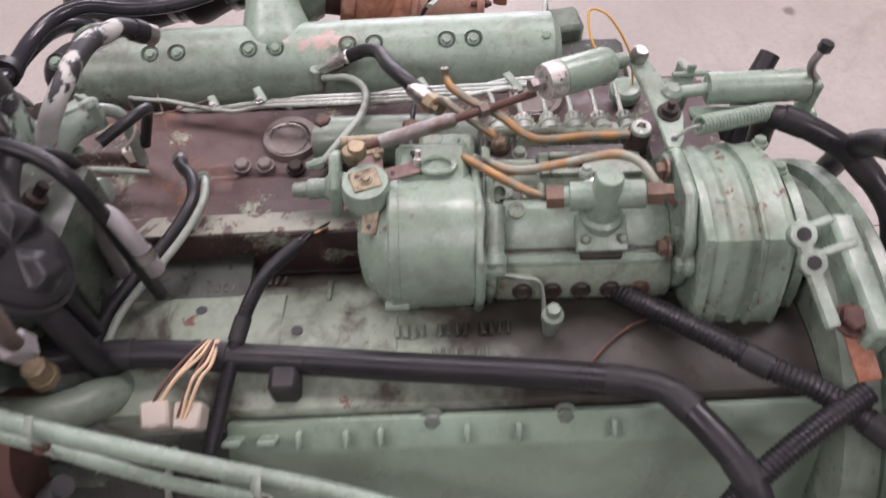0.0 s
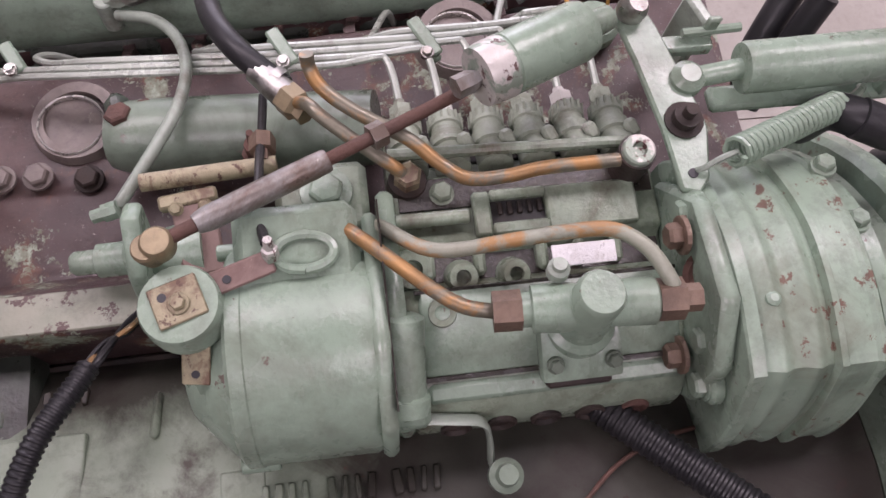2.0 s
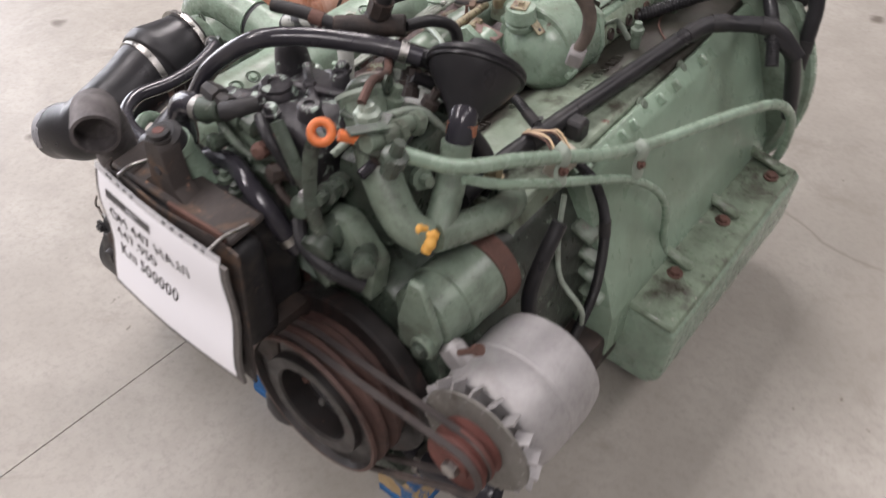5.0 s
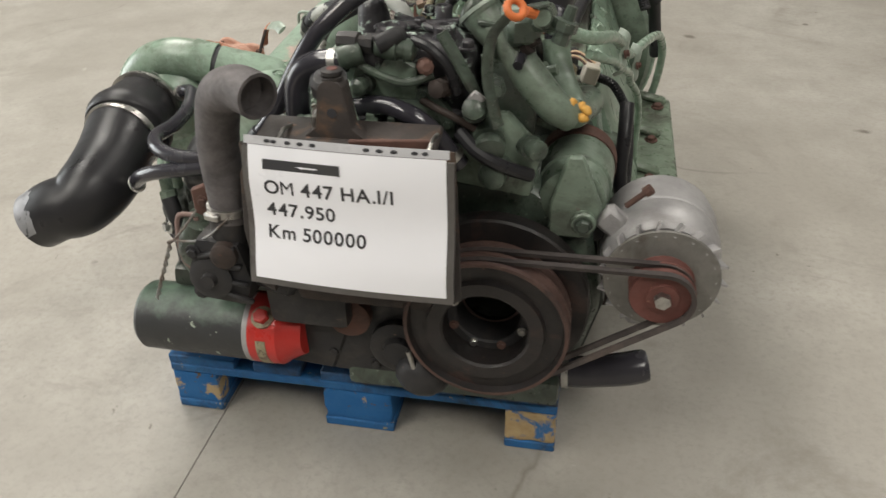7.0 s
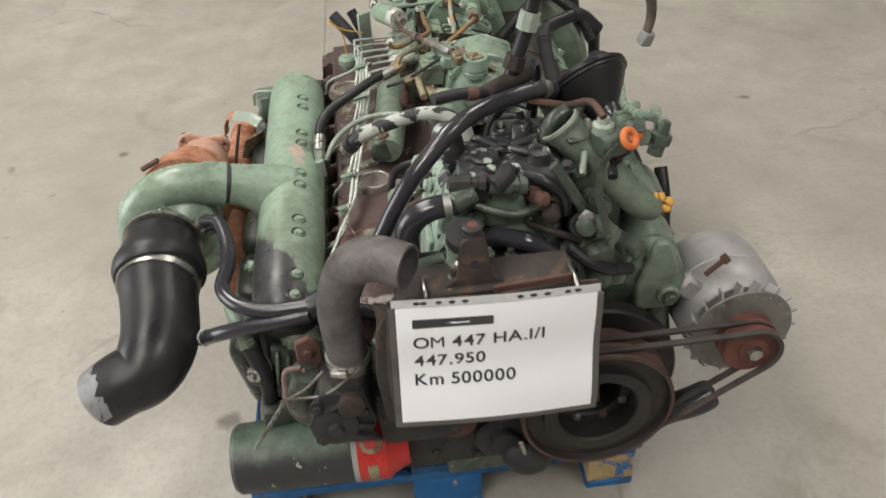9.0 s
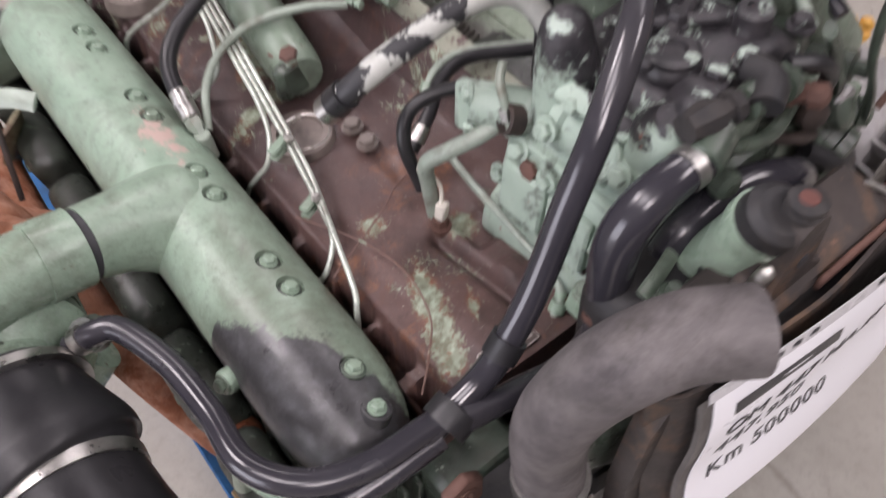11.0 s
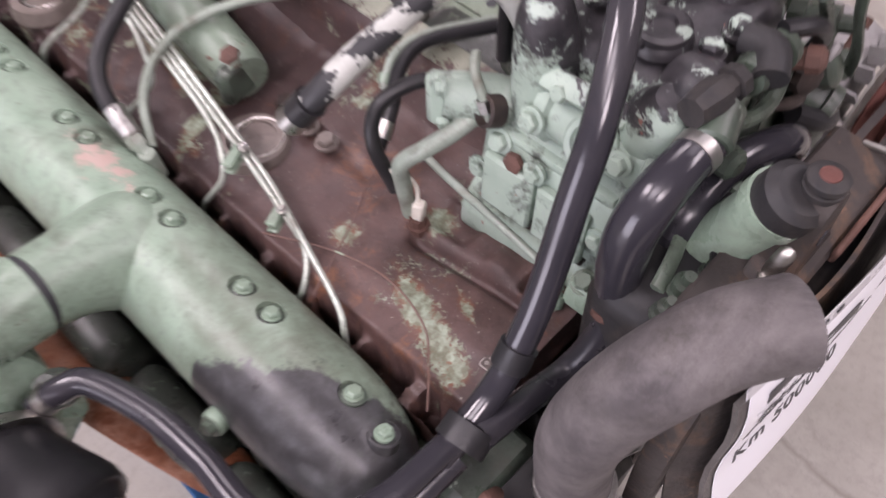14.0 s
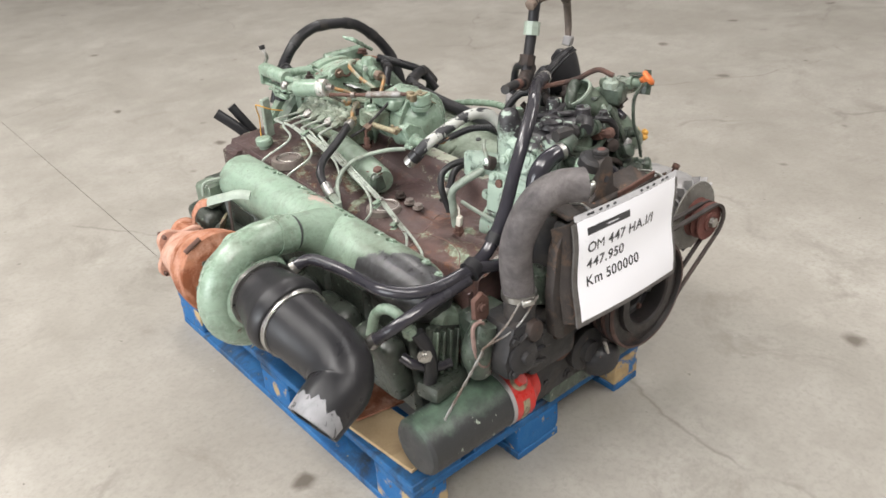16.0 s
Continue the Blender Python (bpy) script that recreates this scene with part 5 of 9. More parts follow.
hose("oil_pipe", [(0.346, 0.033, 0.846), (0.404, 0.093, 0.813), (0.436, 0.18, 0.787), (0.456, 0.283, 0.742), (0.470, 0.408, 0.680), (0.489, 0.55, 0.632), (0.523, 0.685, 0.612), (0.554, 0.856, 0.570), (0.575, 0.96, 0.53), (0.59, 1.03, 0.46), (0.585, 1.075, 0.36), (0.568, 1.083, 0.29)], 0.0105, GREEN, "green steel oil pipe along the pan")
hose("oil_pipe", [(0.403, 0.111, 0.781), (0.429, 0.153, 0.759), (0.446, 0.202, 0.737), (0.456, 0.259, 0.707), (0.469, 0.319, 0.680), (0.481, 0.386, 0.647), (0.488, 0.464, 0.601), (0.509, 0.538, 0.543), (0.52, 0.59, 0.47), (0.522, 0.62, 0.37), (0.53, 0.64, 0.30)], 0.0075, GREEN, "thin green steel oil pipe along the pan")
hose("wiring_conduit", [(0.330, 0.200, 0.645), (0.322, 0.270, 0.641), (0.322, 0.347, 0.640), (0.330, 0.430, 0.642), (0.338, 0.509, 0.645), (0.350, 0.620, 0.648), (0.362, 0.743, 0.651), (0.376, 0.850, 0.657), (0.393, 0.918, 0.663), (0.430, 0.952, 0.666), (0.503, 0.995, 0.662), (0.56, 1.015, 0.61)], 0.017, RUBBER, "thick black taped wiring loom across the deck", bands=tuple(("tape_wrap", u, 0.03, 0.0012, BLACK) for u in (0.1, 0.22, 0.72, 0.80, 0.9)))
for k in range(4):
    o = 0.004 * math.cos(1.7 * k)
    q = 0.004 * math.sin(1.7 * k)
    single("frayed_wire", tube([(0.128 + o, 0.53, 0.625 + q), (0.145 - q, 0.517 + o, 0.634 + o), (0.160 + q, 0.505 - o, 0.645 - o), (0.176 - o, 0.495 + q, 0.652), (0.186, 0.489, 0.656)], 0.0026, 6, 5), RUBBER if k else COPPER, "bare wire fraying out of the torn conduit", "wire", "frayed wires")
hose("wiring_conduit", [(0.176, 0.494, 0.652), (0.19, 0.487, 0.658), (0.229, 0.464, 0.671), (0.268, 0.446, 0.668), (0.308, 0.433, 0.656), (0.347, 0.425, 0.645), (0.387, 0.418, 0.636), (0.425, 0.411, 0.627), (0.459, 0.404, 0.609), (0.49, 0.40, 0.54), (0.50, 0.39, 0.40), (0.49, 0.36, 0.28)], 0.0095, RUBBER, "thin black ribbed wiring conduit hanging over the pan", rib=(0.005, 0.0012), bands=(("tape_wrap", 0.22, 0.03, 0.001, BLACK), ("tape_wrap", 0.6, 0.03, 0.001, BLACK)))


TAPE_BROWN = worn("dusty_brown_tape", (0.100, 0.080, 0.068), (0.135, 0.110, 0.092), (0.060, 0.050, 0.045), (0.24, 0.215, 0.19), 0.75, dirt_at=(0.48, 0.64), chip_at=(0.64, 0.70), big=14, small=45, relief=0.5, spec=0.25, grime=0.5)


def ribbed_conduit():
    c = thing("ribbed_conduit", (0.2, 0.215, 1.03), "brown corrugated wiring conduit standing up in an arc", "conduit")
    pts = [(0.194, 0.215, 1.032), (0.23, 0.217, 1.045), (0.267, 0.221, 1.045), (0.306, 0.236, 1.038), (0.34, 0.251, 1.030), (0.372, 0.268, 1.017)]
    part("conduit", tube(pts, 0.0125, 18, 8, rib=(0.0058, 0.0022)), RIB_TAN, c)
    part("sleeve", tube([(0.364, 0.263, 1.021, 0.0128), (0.380, 0.274, 1.012, 0.0125), (0.400, 0.288, 1.001, 0.0118), (0.414, 0.298, 0.992, 0.0108)], 0.012, 16, 6), TAPE_BROWN, c, "dusty brown cloth tape")
    part("tail", tube([(0.408, 0.294, 0.996, 0.0105), (0.428, 0.309, 0.980, 0.0100), (0.443, 0.319, 0.952, 0.0095), (0.445, 0.318, 0.922, 0.009), (0.437, 0.312, 0.895, 0.008)], 0.009, 14, 6), TAPE_BROWN, c)
    part("tape_end", tube([(0.386, 0.278, 1.0085, 0.0131), (0.392, 0.282, 1.005, 0.0130)], 0.013, 16, 2), TAPE_BROWN, c)


ribbed_conduit()

# ---------------------------------------------------------------- injection pump and drive on top
NUT_RUST = worn("rusty_nut", (0.165, 0.110, 0.080), (0.22, 0.155, 0.115), (0.075, 0.055, 0.045), (0.30, 0.25, 0.20), 0.5, 0.3, big=24, small=90, grime=0.6)
PINK_RUST = worn("pinkish_rust", (0.19, 0.125, 0.108), (0.24, 0.165, 0.145), (0.13, 0.075, 0.065), (0.36, 0.27, 0.23), 0.6, big=24, small=90)

OIL_SHADE_BLACK = worn("black_oil_shade", (0.022, 0.019, 0.016), (0.034, 0.029, 0.023), (0.07, 0.07, 0.05), (0.10, 0.11, 0.08), 0.22, dirt_at=(0.56, 0.72), chip_at=(0.64, 0.68), big=30, small=80, relief=0.3)
NAME_PLATE = worn("blank_silver_plate", (0.72, 0.72, 0.73), (0.66, 0.66, 0.66), (0.45, 0.44, 0.42), (0.3, 0.28, 0.25), 0.35, 0.3, big=40, small=120)
VALVE_PAINT = worn("dusty_valve_paint", (0.30, 0.345, 0.275), (0.25, 0.285, 0.225), (0.13, 0.12, 0.085), (0.40, 0.40, 0.35), 0.42, dirt_at=(0.52, 0.68), chip_at=(0.62, 0.66), big=18, small=70, grime=0.6)
PAINTED_COPPER = worn("half_painted_copper", (0.25, 0.26, 0.20), (0.30, 0.32, 0.255), (0.34, 0.19, 0.075), (0.22, 0.10, 0.05), 0.42, 0.1, dirt_at=(0.50, 0.56), chip_at=(0.64, 0.68), big=11, grime=0.7)


def injection_pump():
    p = thing("injection_pump", (0.17, 0.75, 0.64), "pale green injection pump with governor, valves and bosses", "pump")
    body = [(-0.005, 0.63), (0.0, 0.650), (0.040, 0.664), (0.056, 0.686), (0.066, 0.702), (0.122, 0.704), (0.128, 0.690), (0.150, 0.690), (0.158, 0.705), (0.176, 0.716), (0.226, 0.694), (0.240, 0.690), (0.256, 0.668), (0.260, 0.640), (0.246, 0.618), (0.10, 0.60), (0.02, 0.605)]
    b = part("pump_body", prism(body, "xz", 0.742, 0.957, 0.004), PUMP_DIRTY, p)
    # top plate with its window
    for c, s in (((0.102, 0.811, 0.708), (0.036, 0.014, 0.010)), ((0.102, 0.899, 0.708), (0.036, 0.074, 0.010)), ((0.087, 0.841, 0.708), (0.008, 0.046, 0.010)), ((0.1155, 0.841, 0.708), (0.010, 0.046, 0.010))):
        part("top_plate", box(c, s, (0, 3, 0), 0.002), PUMP_DIRTY, p)
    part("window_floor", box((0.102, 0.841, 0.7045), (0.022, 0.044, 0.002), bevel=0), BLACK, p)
    for y in (0.826, 0.834, 0.842, 0.850, 0.858):
        part("rack_tooth", box((0.098, y, 0.7065), (0.010, 0.004, 0.004), bevel=0.0008), IRON, p)
    # side cover proud of the body and the ledge below it
    part("side_cover", prism([(0.160, 0.7155), (0.176, 0.7185), (0.224, 0.698), (0.222, 0.688)], "xz", 0.752, 0.952, 0.003), GREEN, p)
    part("ledge", box((0.232, 0.855, 0.684), (0.016, 0.205, 0.022), (0, 20, 0), 0.004), GREEN, p)
    for k in range(5):
        y = 0.774 + 0.036 * k
        part("side_plug", lathe((0.2565, y, 0.657), (1, 0, 0.25), [(0, 0.0125), (0.004, 0.0125), (0.005, 0.0105), (0.0015, 0.009), (0.0015, 0.001)], 18), RUST_DARK if k == 4 else IRON, p)
    # oil and painted recess shade in the gallery, under the top plate, at the seams
    part("gallery_floor", box((0.139, 0.850, 0.6912), (0.021, 0.206, 0.0024), bevel=0.0006), OIL_SHADE_BLACK, p, "black gallery floor with oil and painted recess shade")
    part("gallery_floor", box((0.080, 0.850, 0.7043), (0.026, 0.206, 0.0018), (0, 2, 0), 0.0005), OIL_SHADE_BLACK, p)
    # dark strips paint the crevice shade along the seams
    part("cover_seam_shade", box((0.1605, 0.852, 0.7120), (0.0030, 0.204, 0.006), (0, 20, 0), 0.0005), OIL_SHADE_BLACK, p)
    part("cover_seam_shade", box((0.224, 0.852, 0.6955), (0.0040, 0.206, 0.005), (0, 25, 0), 0.0005), OIL_SHADE_BLACK, p)
    part("flange_seam_shade", box((0.170, 0.7283, 0.715), (0.150, 0.0012, 0.07), (0, 8, 0), 0), OIL_SHADE_BLACK, p)
    # bosses on the shelf
    for x, y, z, r in ((0.148, 0.831, 0.700, 0.0115), (0.174, 0.769, 0.708, 0.0115), (0.135, 0.752, 0.694, 0.016), (0.146, 0.790, 0.698, 0.012)):
        part("boss", lathe((x, y, z - 0.01), (0.25, 0, 1), [(0, r * 1.25), (0.018, r), (0.021, r * 0.9), (0.021, r * 0.5), (0.012, r * 0.45)], 20), PUMP_DIRTY, p)
    for y in (0.765, 0.805, 0.855, 0.885, 0.915):
        part("gallery_rib", box((0.137, y, 0.697), (0.022, 0.009, 0.016), (0, 10, 0), 0.003), PUMP_DIRTY, p)
    # governor drum and its front cap
    drum = part("governor", lathe((0.185, 0.612, 0.665), (0, 1, 0.0), [(0, 0.06), (0.001, 0.082), (0.004, 0.0855), (0.014, 0.0855), (0.015, 0.0845), (0.100, 0.0850), (0.106, 0.082), (0.106, 0.06)], 48), GREEN, p)
    part("governor_cap", lathe((0.192, 0.572, 0.650), (-0.05, 1, 0.10), [(0.004, 0.030), (0.006, 0.040), (0.016, 0.052), (0.026, 0.064), (0.036, 0.074), (0.046, 0.0795), (0.070, 0.0795)], 40), GREEN, p)
    for a in (-62, -15, 150):
        q = V((0.185 + 0.084 * math.cos(radians(a)), 0.612, 0.665 + 0.084 * math.sin(radians(a))))
        part("clamp_lug", rod(q + V((0, -0.006, 0)), q + V((0, 0.024, 0)), 0.0065, 12), GREEN, drum)
    part("governor_flange", prism([(0.09, 0.60), (0.26, 0.60), (0.275, 0.66), (0.262, 0.725), (0.20, 0.752), (0.10, 0.735)], "xz", 0.716, 0.728, 0.004), GREEN, p)
    part("mounting_flange", prism([(0.07, 0.61), (0.25, 0.61), (0.262, 0.66), (0.25, 0.715), (0.18, 0.738), (0.08, 0.725)], "xz", 0.7285, 0.742, 0.004), GREEN, p)
    # raised cover on the governor with the eyelet and filler strap
    part("top_cover", box((0.128, 0.668, 0.728), (0.075, 0.090, 0.034), (0, 12, 0), 0.008), GREEN, p)
    part("eyelet", tube([(0.131 + 0.013 * math.cos(a), 0.674 + 0.021 * math.sin(a), 0.748) for a in np.linspace(0, 2 * math.pi, 13)], 0.004, 8, 3), GREEN, p)
    part("strap", box((0.143, 0.630, 0.752), (0.017, 0.046, 0.004), (0, 15, 18), 0.0015), PINK_RUST, p, "rust-pink strap with a hole")
    part("strap_hole", lathe((0.147, 0.620, 0.7535), (0.25, 0, 1), [(0, 0.003), (0.0012, 0.003)], 12), INK, p)
    part("small_nut", lathe((0.134, 0.651, 0.752), (-0.4, 0, 1), [(0, 0.006), (0.010, 0.006), (0.011, 0.004), (0.020, 0.0035)], 6), CHIPPED_COLLAR, p)
    # block with the big hexagon plug
    part("top_block", box((0.075, 0.688, 0.690), (0.056, 0.072, 0.050), (0, 4, 0), 0.006), PUMP_DIRTY, p)
    part("plug_seat", lathe((0.074, 0.692, 0.712), (0, 0, 1), [(0, 0.021), (0.006, 0.020), (0.007, 0.017)], 24), GREEN, p)
    part("plug", hexa((0.074, 0.692, 0.718), (0, 0, 1), 0.0135, 0.010, 0), GREEN, p)
    for k, y in enumerate((0.662, 0.676, 0.692, 0.708)):
        part("block_fin", box((0.106, y, 0.700), (0.012, 0.008, 0.020), (0, 8, 0), 0.003), PUMP_DIRTY, p)
    # stop lever side: shaft, plate and spring cup
    part("shaft", lathe((0.092, 0.482, 0.656), (0, 1, 0.06), [(0, 0.008), (0.003, 0.010), (0.020, 0.010), (0.022, 0.014), (0.045, 0.014), (0.050, 0.020), (0.075, 0.020), (0.11, 0.028)], 20), GREEN, p)
    part("stop_plate", prism([(0.060, 0.700), (0.078, 0.712), (0.120, 0.690), (0.136, 0.655), (0.118, 0.635), (0.080, 0.650)], "xz", 0.535, 0.549, 0.003), GREEN, p)
    part("pipe_union", lathe((0.050, 0.520, 0.662), (0.2, -1, -0.15), [(0, 0.008), (0.012, 0.008), (0.012, 0.006), (0.022, 0.006)], 8), GREEN, p)
    cup = part("spring_cup", lathe((0.163, 0.590, 0.716), (-0.02, -0.05, 1), [(0, 0.026), (0.010, 0.028), (0.014, 0.026), (0.018, 0.030), (0.026, 0.030), (0.030, 0.028), (0.040, 0.0285), (0.043, 0.027)], 32), GREEN, p)
    part("cup_plate", box((0.161, 0.588, 0.7605), (0.030, 0.034, 0.003), (0, 0, 18), 0.001), TAN_PLATE, cup, "rust-freckled square plate")
    part("cup_screw", hexa((0.163, 0.589, 0.762), (0, 0, 1), 0.0055, 0.006, 1.4), TAN_PLATE, cup)
    part("plate_hole", lathe((0.158, 0.578, 0.7620), (0, 0, 1), [(0, 0.0032), (0.0004, 0.0032)], 12), INK, cup)
    part("cup_tab", box((0.199, 0.592, 0.728), (0.030, 0.020, 0.003), (0, 32, -8), 0.001), TAN_PLATE, cup)
    part("tab_hole", lathe((0.205, 0.591, 0.7255), (0.53, 0, 0.85), [(0, 0.003), (0.0012, 0.003)], 12), INK, cup)
    part("pivot_bush", lathe((0.124, 0.571, 0.752), (0, -0.05, 1), [(0, 0.009), (0.012, 0.0105), (0.018, 0.0105), (0.020, 0.009)], 20), BRASS, p)
    # bracket under the tan bar, with its bolts, and the hanging link
    part("bar_bracket", box((0.088, 0.588, 0.682), (0.062, 0.034, 0.006), (0, 12, 6), 0.002), PINK_RUST, p)
    part("bar_foot", box((0.058, 0.582, 0.688), (0.012, 0.046, 0.010), (0, 0, 8), 0.002), TAN_PLATE, p)
    for y in (0.573, 0.596):
        part("bar_bolt", hexa((0.066, y, 0.690), (0.3, 0, 1), 0.005, 0.006, 1.2), TAN_PLATE, p)
    part("link", tube([(-0.033, 0.645, 0.680), (0.006, 0.643, 0.690), (0.035, 0.642, 0.706), (0.068, 0.642, 0.724), (0.099, 0.643, 0.741), (0.124, 0.648, 0.755)], 0.0038, 10, 5), BLACK, p)
    part("link_nut", lathe((0.010, 0.643, 0.688), (0.9, 0, 0.3), [(0, 0.011), (0.016, 0.011), (0.017, 0.007), (0.028, 0.007)], 6), NUT_RUST, p)
    # mounting post, elbow bracket and drain screw below
    part("mounting_post", lathe((0.180, 0.740, 0.731), (0.058, -0.004, -0.030), [(0, 0.010), (0.003, 0.0145), (0.060, 0.0150), (0.062, 0.018), (0.074, 0.018)], 24), GREEN, p)
    part("post_foot", box((0.240, 0.735, 0.690), (0.032, 0.036, 0.028), (0, 25, 0), 0.005), GREEN, p)
    part("bracket", tube([(0.250, 0.735, 0.688), (0.254, 0.770, 0.684), (0.258, 0.792, 0.680), (0.270, 0.798, 0.665), (0.288, 0.799, 0.645)], 0.007, 8, 5, flat=0.35), PIPE, p)
    part("bracket_bolt", hexa((0.251, 0.731, 0.690), (0.9, 0, 0.4), 0.007, 0.007), GREEN, p)
    part("drain_cup", lathe((0.300, 0.806, 0.625), (-0.02, 0, 1), [(0, 0.008), (0.02, 0.0105), (0.034, 0.0105), (0.036, 0.0135), (0.046, 0.0135), (0.049, 0.009), (0.059, 0.0075)], 20), GREEN_OILY, p)
    # feed pump
    f = part("feed_pump", lathe((0.200, 0.867, 0.715), (-0.06, 0, 1), [(0, 0.026), (0.018, 0.026), (0.022, 0.0205), (0.052, 0.0185), (0.056, 0.0175), (0.080, 0.0172), (0.084, 0.0155), (0.085, 0.0148)], 32), GREEN, p)
    part("cap_knob", lathe((0.172, 0.846, 0.772), (-0.2, 0, 1), [(0, 0.008), (0.008, 0.008), (0.010, 0.0055), (0.014, 0.005)], 14), PIPE, f)
    part("feed_flange", box((0.216, 0.867, 0.716), (0.046, 0.062, 0.018), (0, 24, 0), 0.005, seg=2), GREEN, f)
    # dark block painted in as the shadow below the feed flange
    part("flange_shadow_gap", box((0.236, 0.867, 0.6985), (0.010, 0.050, 0.010), (0, 24, 0), 0.002), IRON, f)
    part("feed_barrel", lathe((0.191, 0.802, 0.757), (0.06, 1, 0.10), [(0, 0.010), (0.001, 0.0125), (0.024, 0.0125), (0.025, 0.017), (0.046, 0.018), (0.062, 0.015), (0.092, 0.017), (0.110, 0.017), (0.113, 0.013), (0.126, 0.013)], 20), GREEN, f)
    part("inlet_nut", lathe((0.191, 0.800, 0.757), (0.06, 1, 0.10), [(0, 0.0145), (0.020, 0.0145)], 6), NUT_RUST, f)
    part("outlet_nut", lathe((0.198, 0.913, 0.770), (0.06, 1, 0.10), [(0, 0.015), (0.018, 0.015), (0.019, 0.010), (0.030, 0.010)], 6), NUT_RUST, f)
    for q in ((0.228, 0.846, 0.722), (0.228, 0.890, 0.722)):
        part("feed_screw", hexa(q, (0.5, 0, 0.8), 0.0055, 0.006, 1.2), GREEN_OILY, f)
    part("name_plate", box((0.146, 0.882, 0.7230), (0.017, 0.050, 0.0016), (0, 8, 0), 0.0005), NAME_PLATE, p, "bare silver label plate")
    # delivery valve holders: stepped studs pointing outwards, each with its clamp and union nut
    dv = V((-0.93, 0, -0.30)).normalized()
    for k in range(6):
        y = 0.760 + 0.0352 * k
        b = V((0.058, y, 0.698))
        h = part("delivery_valve", lathe(b, dv, [(0, 0.0150), (0.014, 0.0150), (0.015, 0.0125), (0.022, 0.0125), (0.023, 0.0155), (0.034, 0.0155), (0.036, 0.0125), (0.044, 0.0125), (0.045, 0.0142), (0.056, 0.0142), (0.058, 0.010)], 18), VALVE_PAINT, p)
        for q in range(14):
            an = 2 * math.pi * q / 14
            side = dv.cross(V((0, 1, 0)))
            part("knurl", box(tuple(b + dv * 0.0505 + (V((0, 1, 0)) * math.cos(an) + side * math.sin(an)) * 0.0143), (0.010, 0.0022, 0.0022), (0, 18, 0), 0), VALVE_PAINT, h)
        part("valve_clamp", box(tuple(b + dv * 0.024 + V((0, 0.012, 0.010))), (0.016, 0.012, 0.012), (0, 15, 25), 0.003), VALVE_PAINT, h)
        part("union_nut", lathe(b + dv * 0.057, dv, [(0, 0.0105), (0.016, 0.0105), (0.021, 0.006), (0.026, 0.005)], 6), (VALVE_PAINT, CHIPPED_COLLAR, VALVE_PAINT)[k % 3], h)
    # dark plate paints the shade in the gaps between the valves
    part("valve_gap_shade", box((0.021, 0.85, 0.659), (0.040, 0.212, 0.004), (0, -19, 0), 0.001), IRON, p, "dark plate painting in the shade between the valves")
    part("rail", tube([(0.046, 0.742, 0.712), (0.052, 0.94, 0.712)], 0.005, 10, 3), PUMP_DIRTY, p)
    part("rail_end", lathe((0.074, 0.934, 0.706), (0, 0, 1), [(0, 0.0145), (0.026, 0.0140), (0.030, 0.0150), (0.034, 0.0150)], 24), IRON, p)
    part("rail_ring", lathe((0.074, 0.934, 0.7395), (0, 0, 1), [(0, 0.0135), (0.005, 0.0130), (0.0065, 0.0115), (0.0065, 0.006), (0.002, 0.005)], 24), CHIPPED_COLLAR, p)
    part("union_seat", lathe((0.067, 0.756, 0.690), (0, 0, 1), [(0, 0.017), (0.014, 0.016), (0.018, 0.015)], 20), IRON, p)
    part("union_bolt", lathe((0.067, 0.756, 0.706), (0, 0, 1), [(0, 0.0115), (0.014, 0.0115), (0.017, 0.009)], 6), TAN_PLATE, p)
    part("small_bolt", hexa((0.080, 0.782, 0.704), (0, 0, 1), 0.0085, 0.010, 1.2), PUMP_DIRTY, p)
    part("cross_shaft", rod((0.103, 0.742, 0.712), (0.103, 0.800, 0.712), 0.006, 12), PUMP_DIRTY, p)
    # drive flange towards the gear housing
    part("drive_flange", prism([(0.09, 0.62), (0.24, 0.62), (0.262, 0.67), (0.250, 0.735), (0.205, 0.775), (0.125, 0.765), (0.085, 0.70)], "xz", 0.9575, 0.972, 0.004), GREEN, p)
    for q in ((0.147, 0.950, 0.748), (0.228, 0.948, 0.700)):
        part("flange_bolt", hexa(q, (0, -1, 0), 0.010, 0.012, 1.5), NUT_RUST, p)
    return p


injection_pump()


def fuel_pipe(pts, r=0.0056, mat=COPPER, label="bent golden-brown fuel pipe on the injection pump"):
    return single("fuel_pipe", tube(pts, r, 12, 7), mat, label, "pipe", "brass fuel pipes")


fuel_pipe([(-0.018, 0.688, 0.765), (-0.012, 0.689, 0.755), (0.003, 0.697, 0.75), (0.022, 0.719, 0.746), (0.047, 0.758, 0.741), (0.066, 0.779, 0.736), (0.081, 0.800, 0.735), (0.082, 0.830, 0.735), (0.078, 0.860, 0.735), (0.077, 0.920, 0.735)])
fuel_pipe([(-0.008, 0.673, 0.711), (0.005, 0.684, 0.730), (0.02, 0.695, 0.735), (0.041, 0.719, 0.731), (0.061, 0.744, 0.726), (0.066, 0.752, 0.720)])
fuel_pipe([(0.110, 0.702, 0.735), (0.120, 0.710, 0.746), (0.145, 0.735, 0.752), (0.171, 0.760, 0.760), (0.186, 0.780, 0.762), (0.191, 0.802, 0.757)])
fuel_pipe([(0.104, 0.722, 0.72), (0.116, 0.734, 0.736), (0.134, 0.757, 0.742), (0.140, 0.781, 0.746), (0.140, 0.821, 0.755), (0.142, 0.860, 0.769), (0.147, 0.889, 0.779), (0.164, 0.908, 0.785), (0.185, 0.920, 0.782), (0.198, 0.926, 0.774)], mat=PAINTED_COPPER)
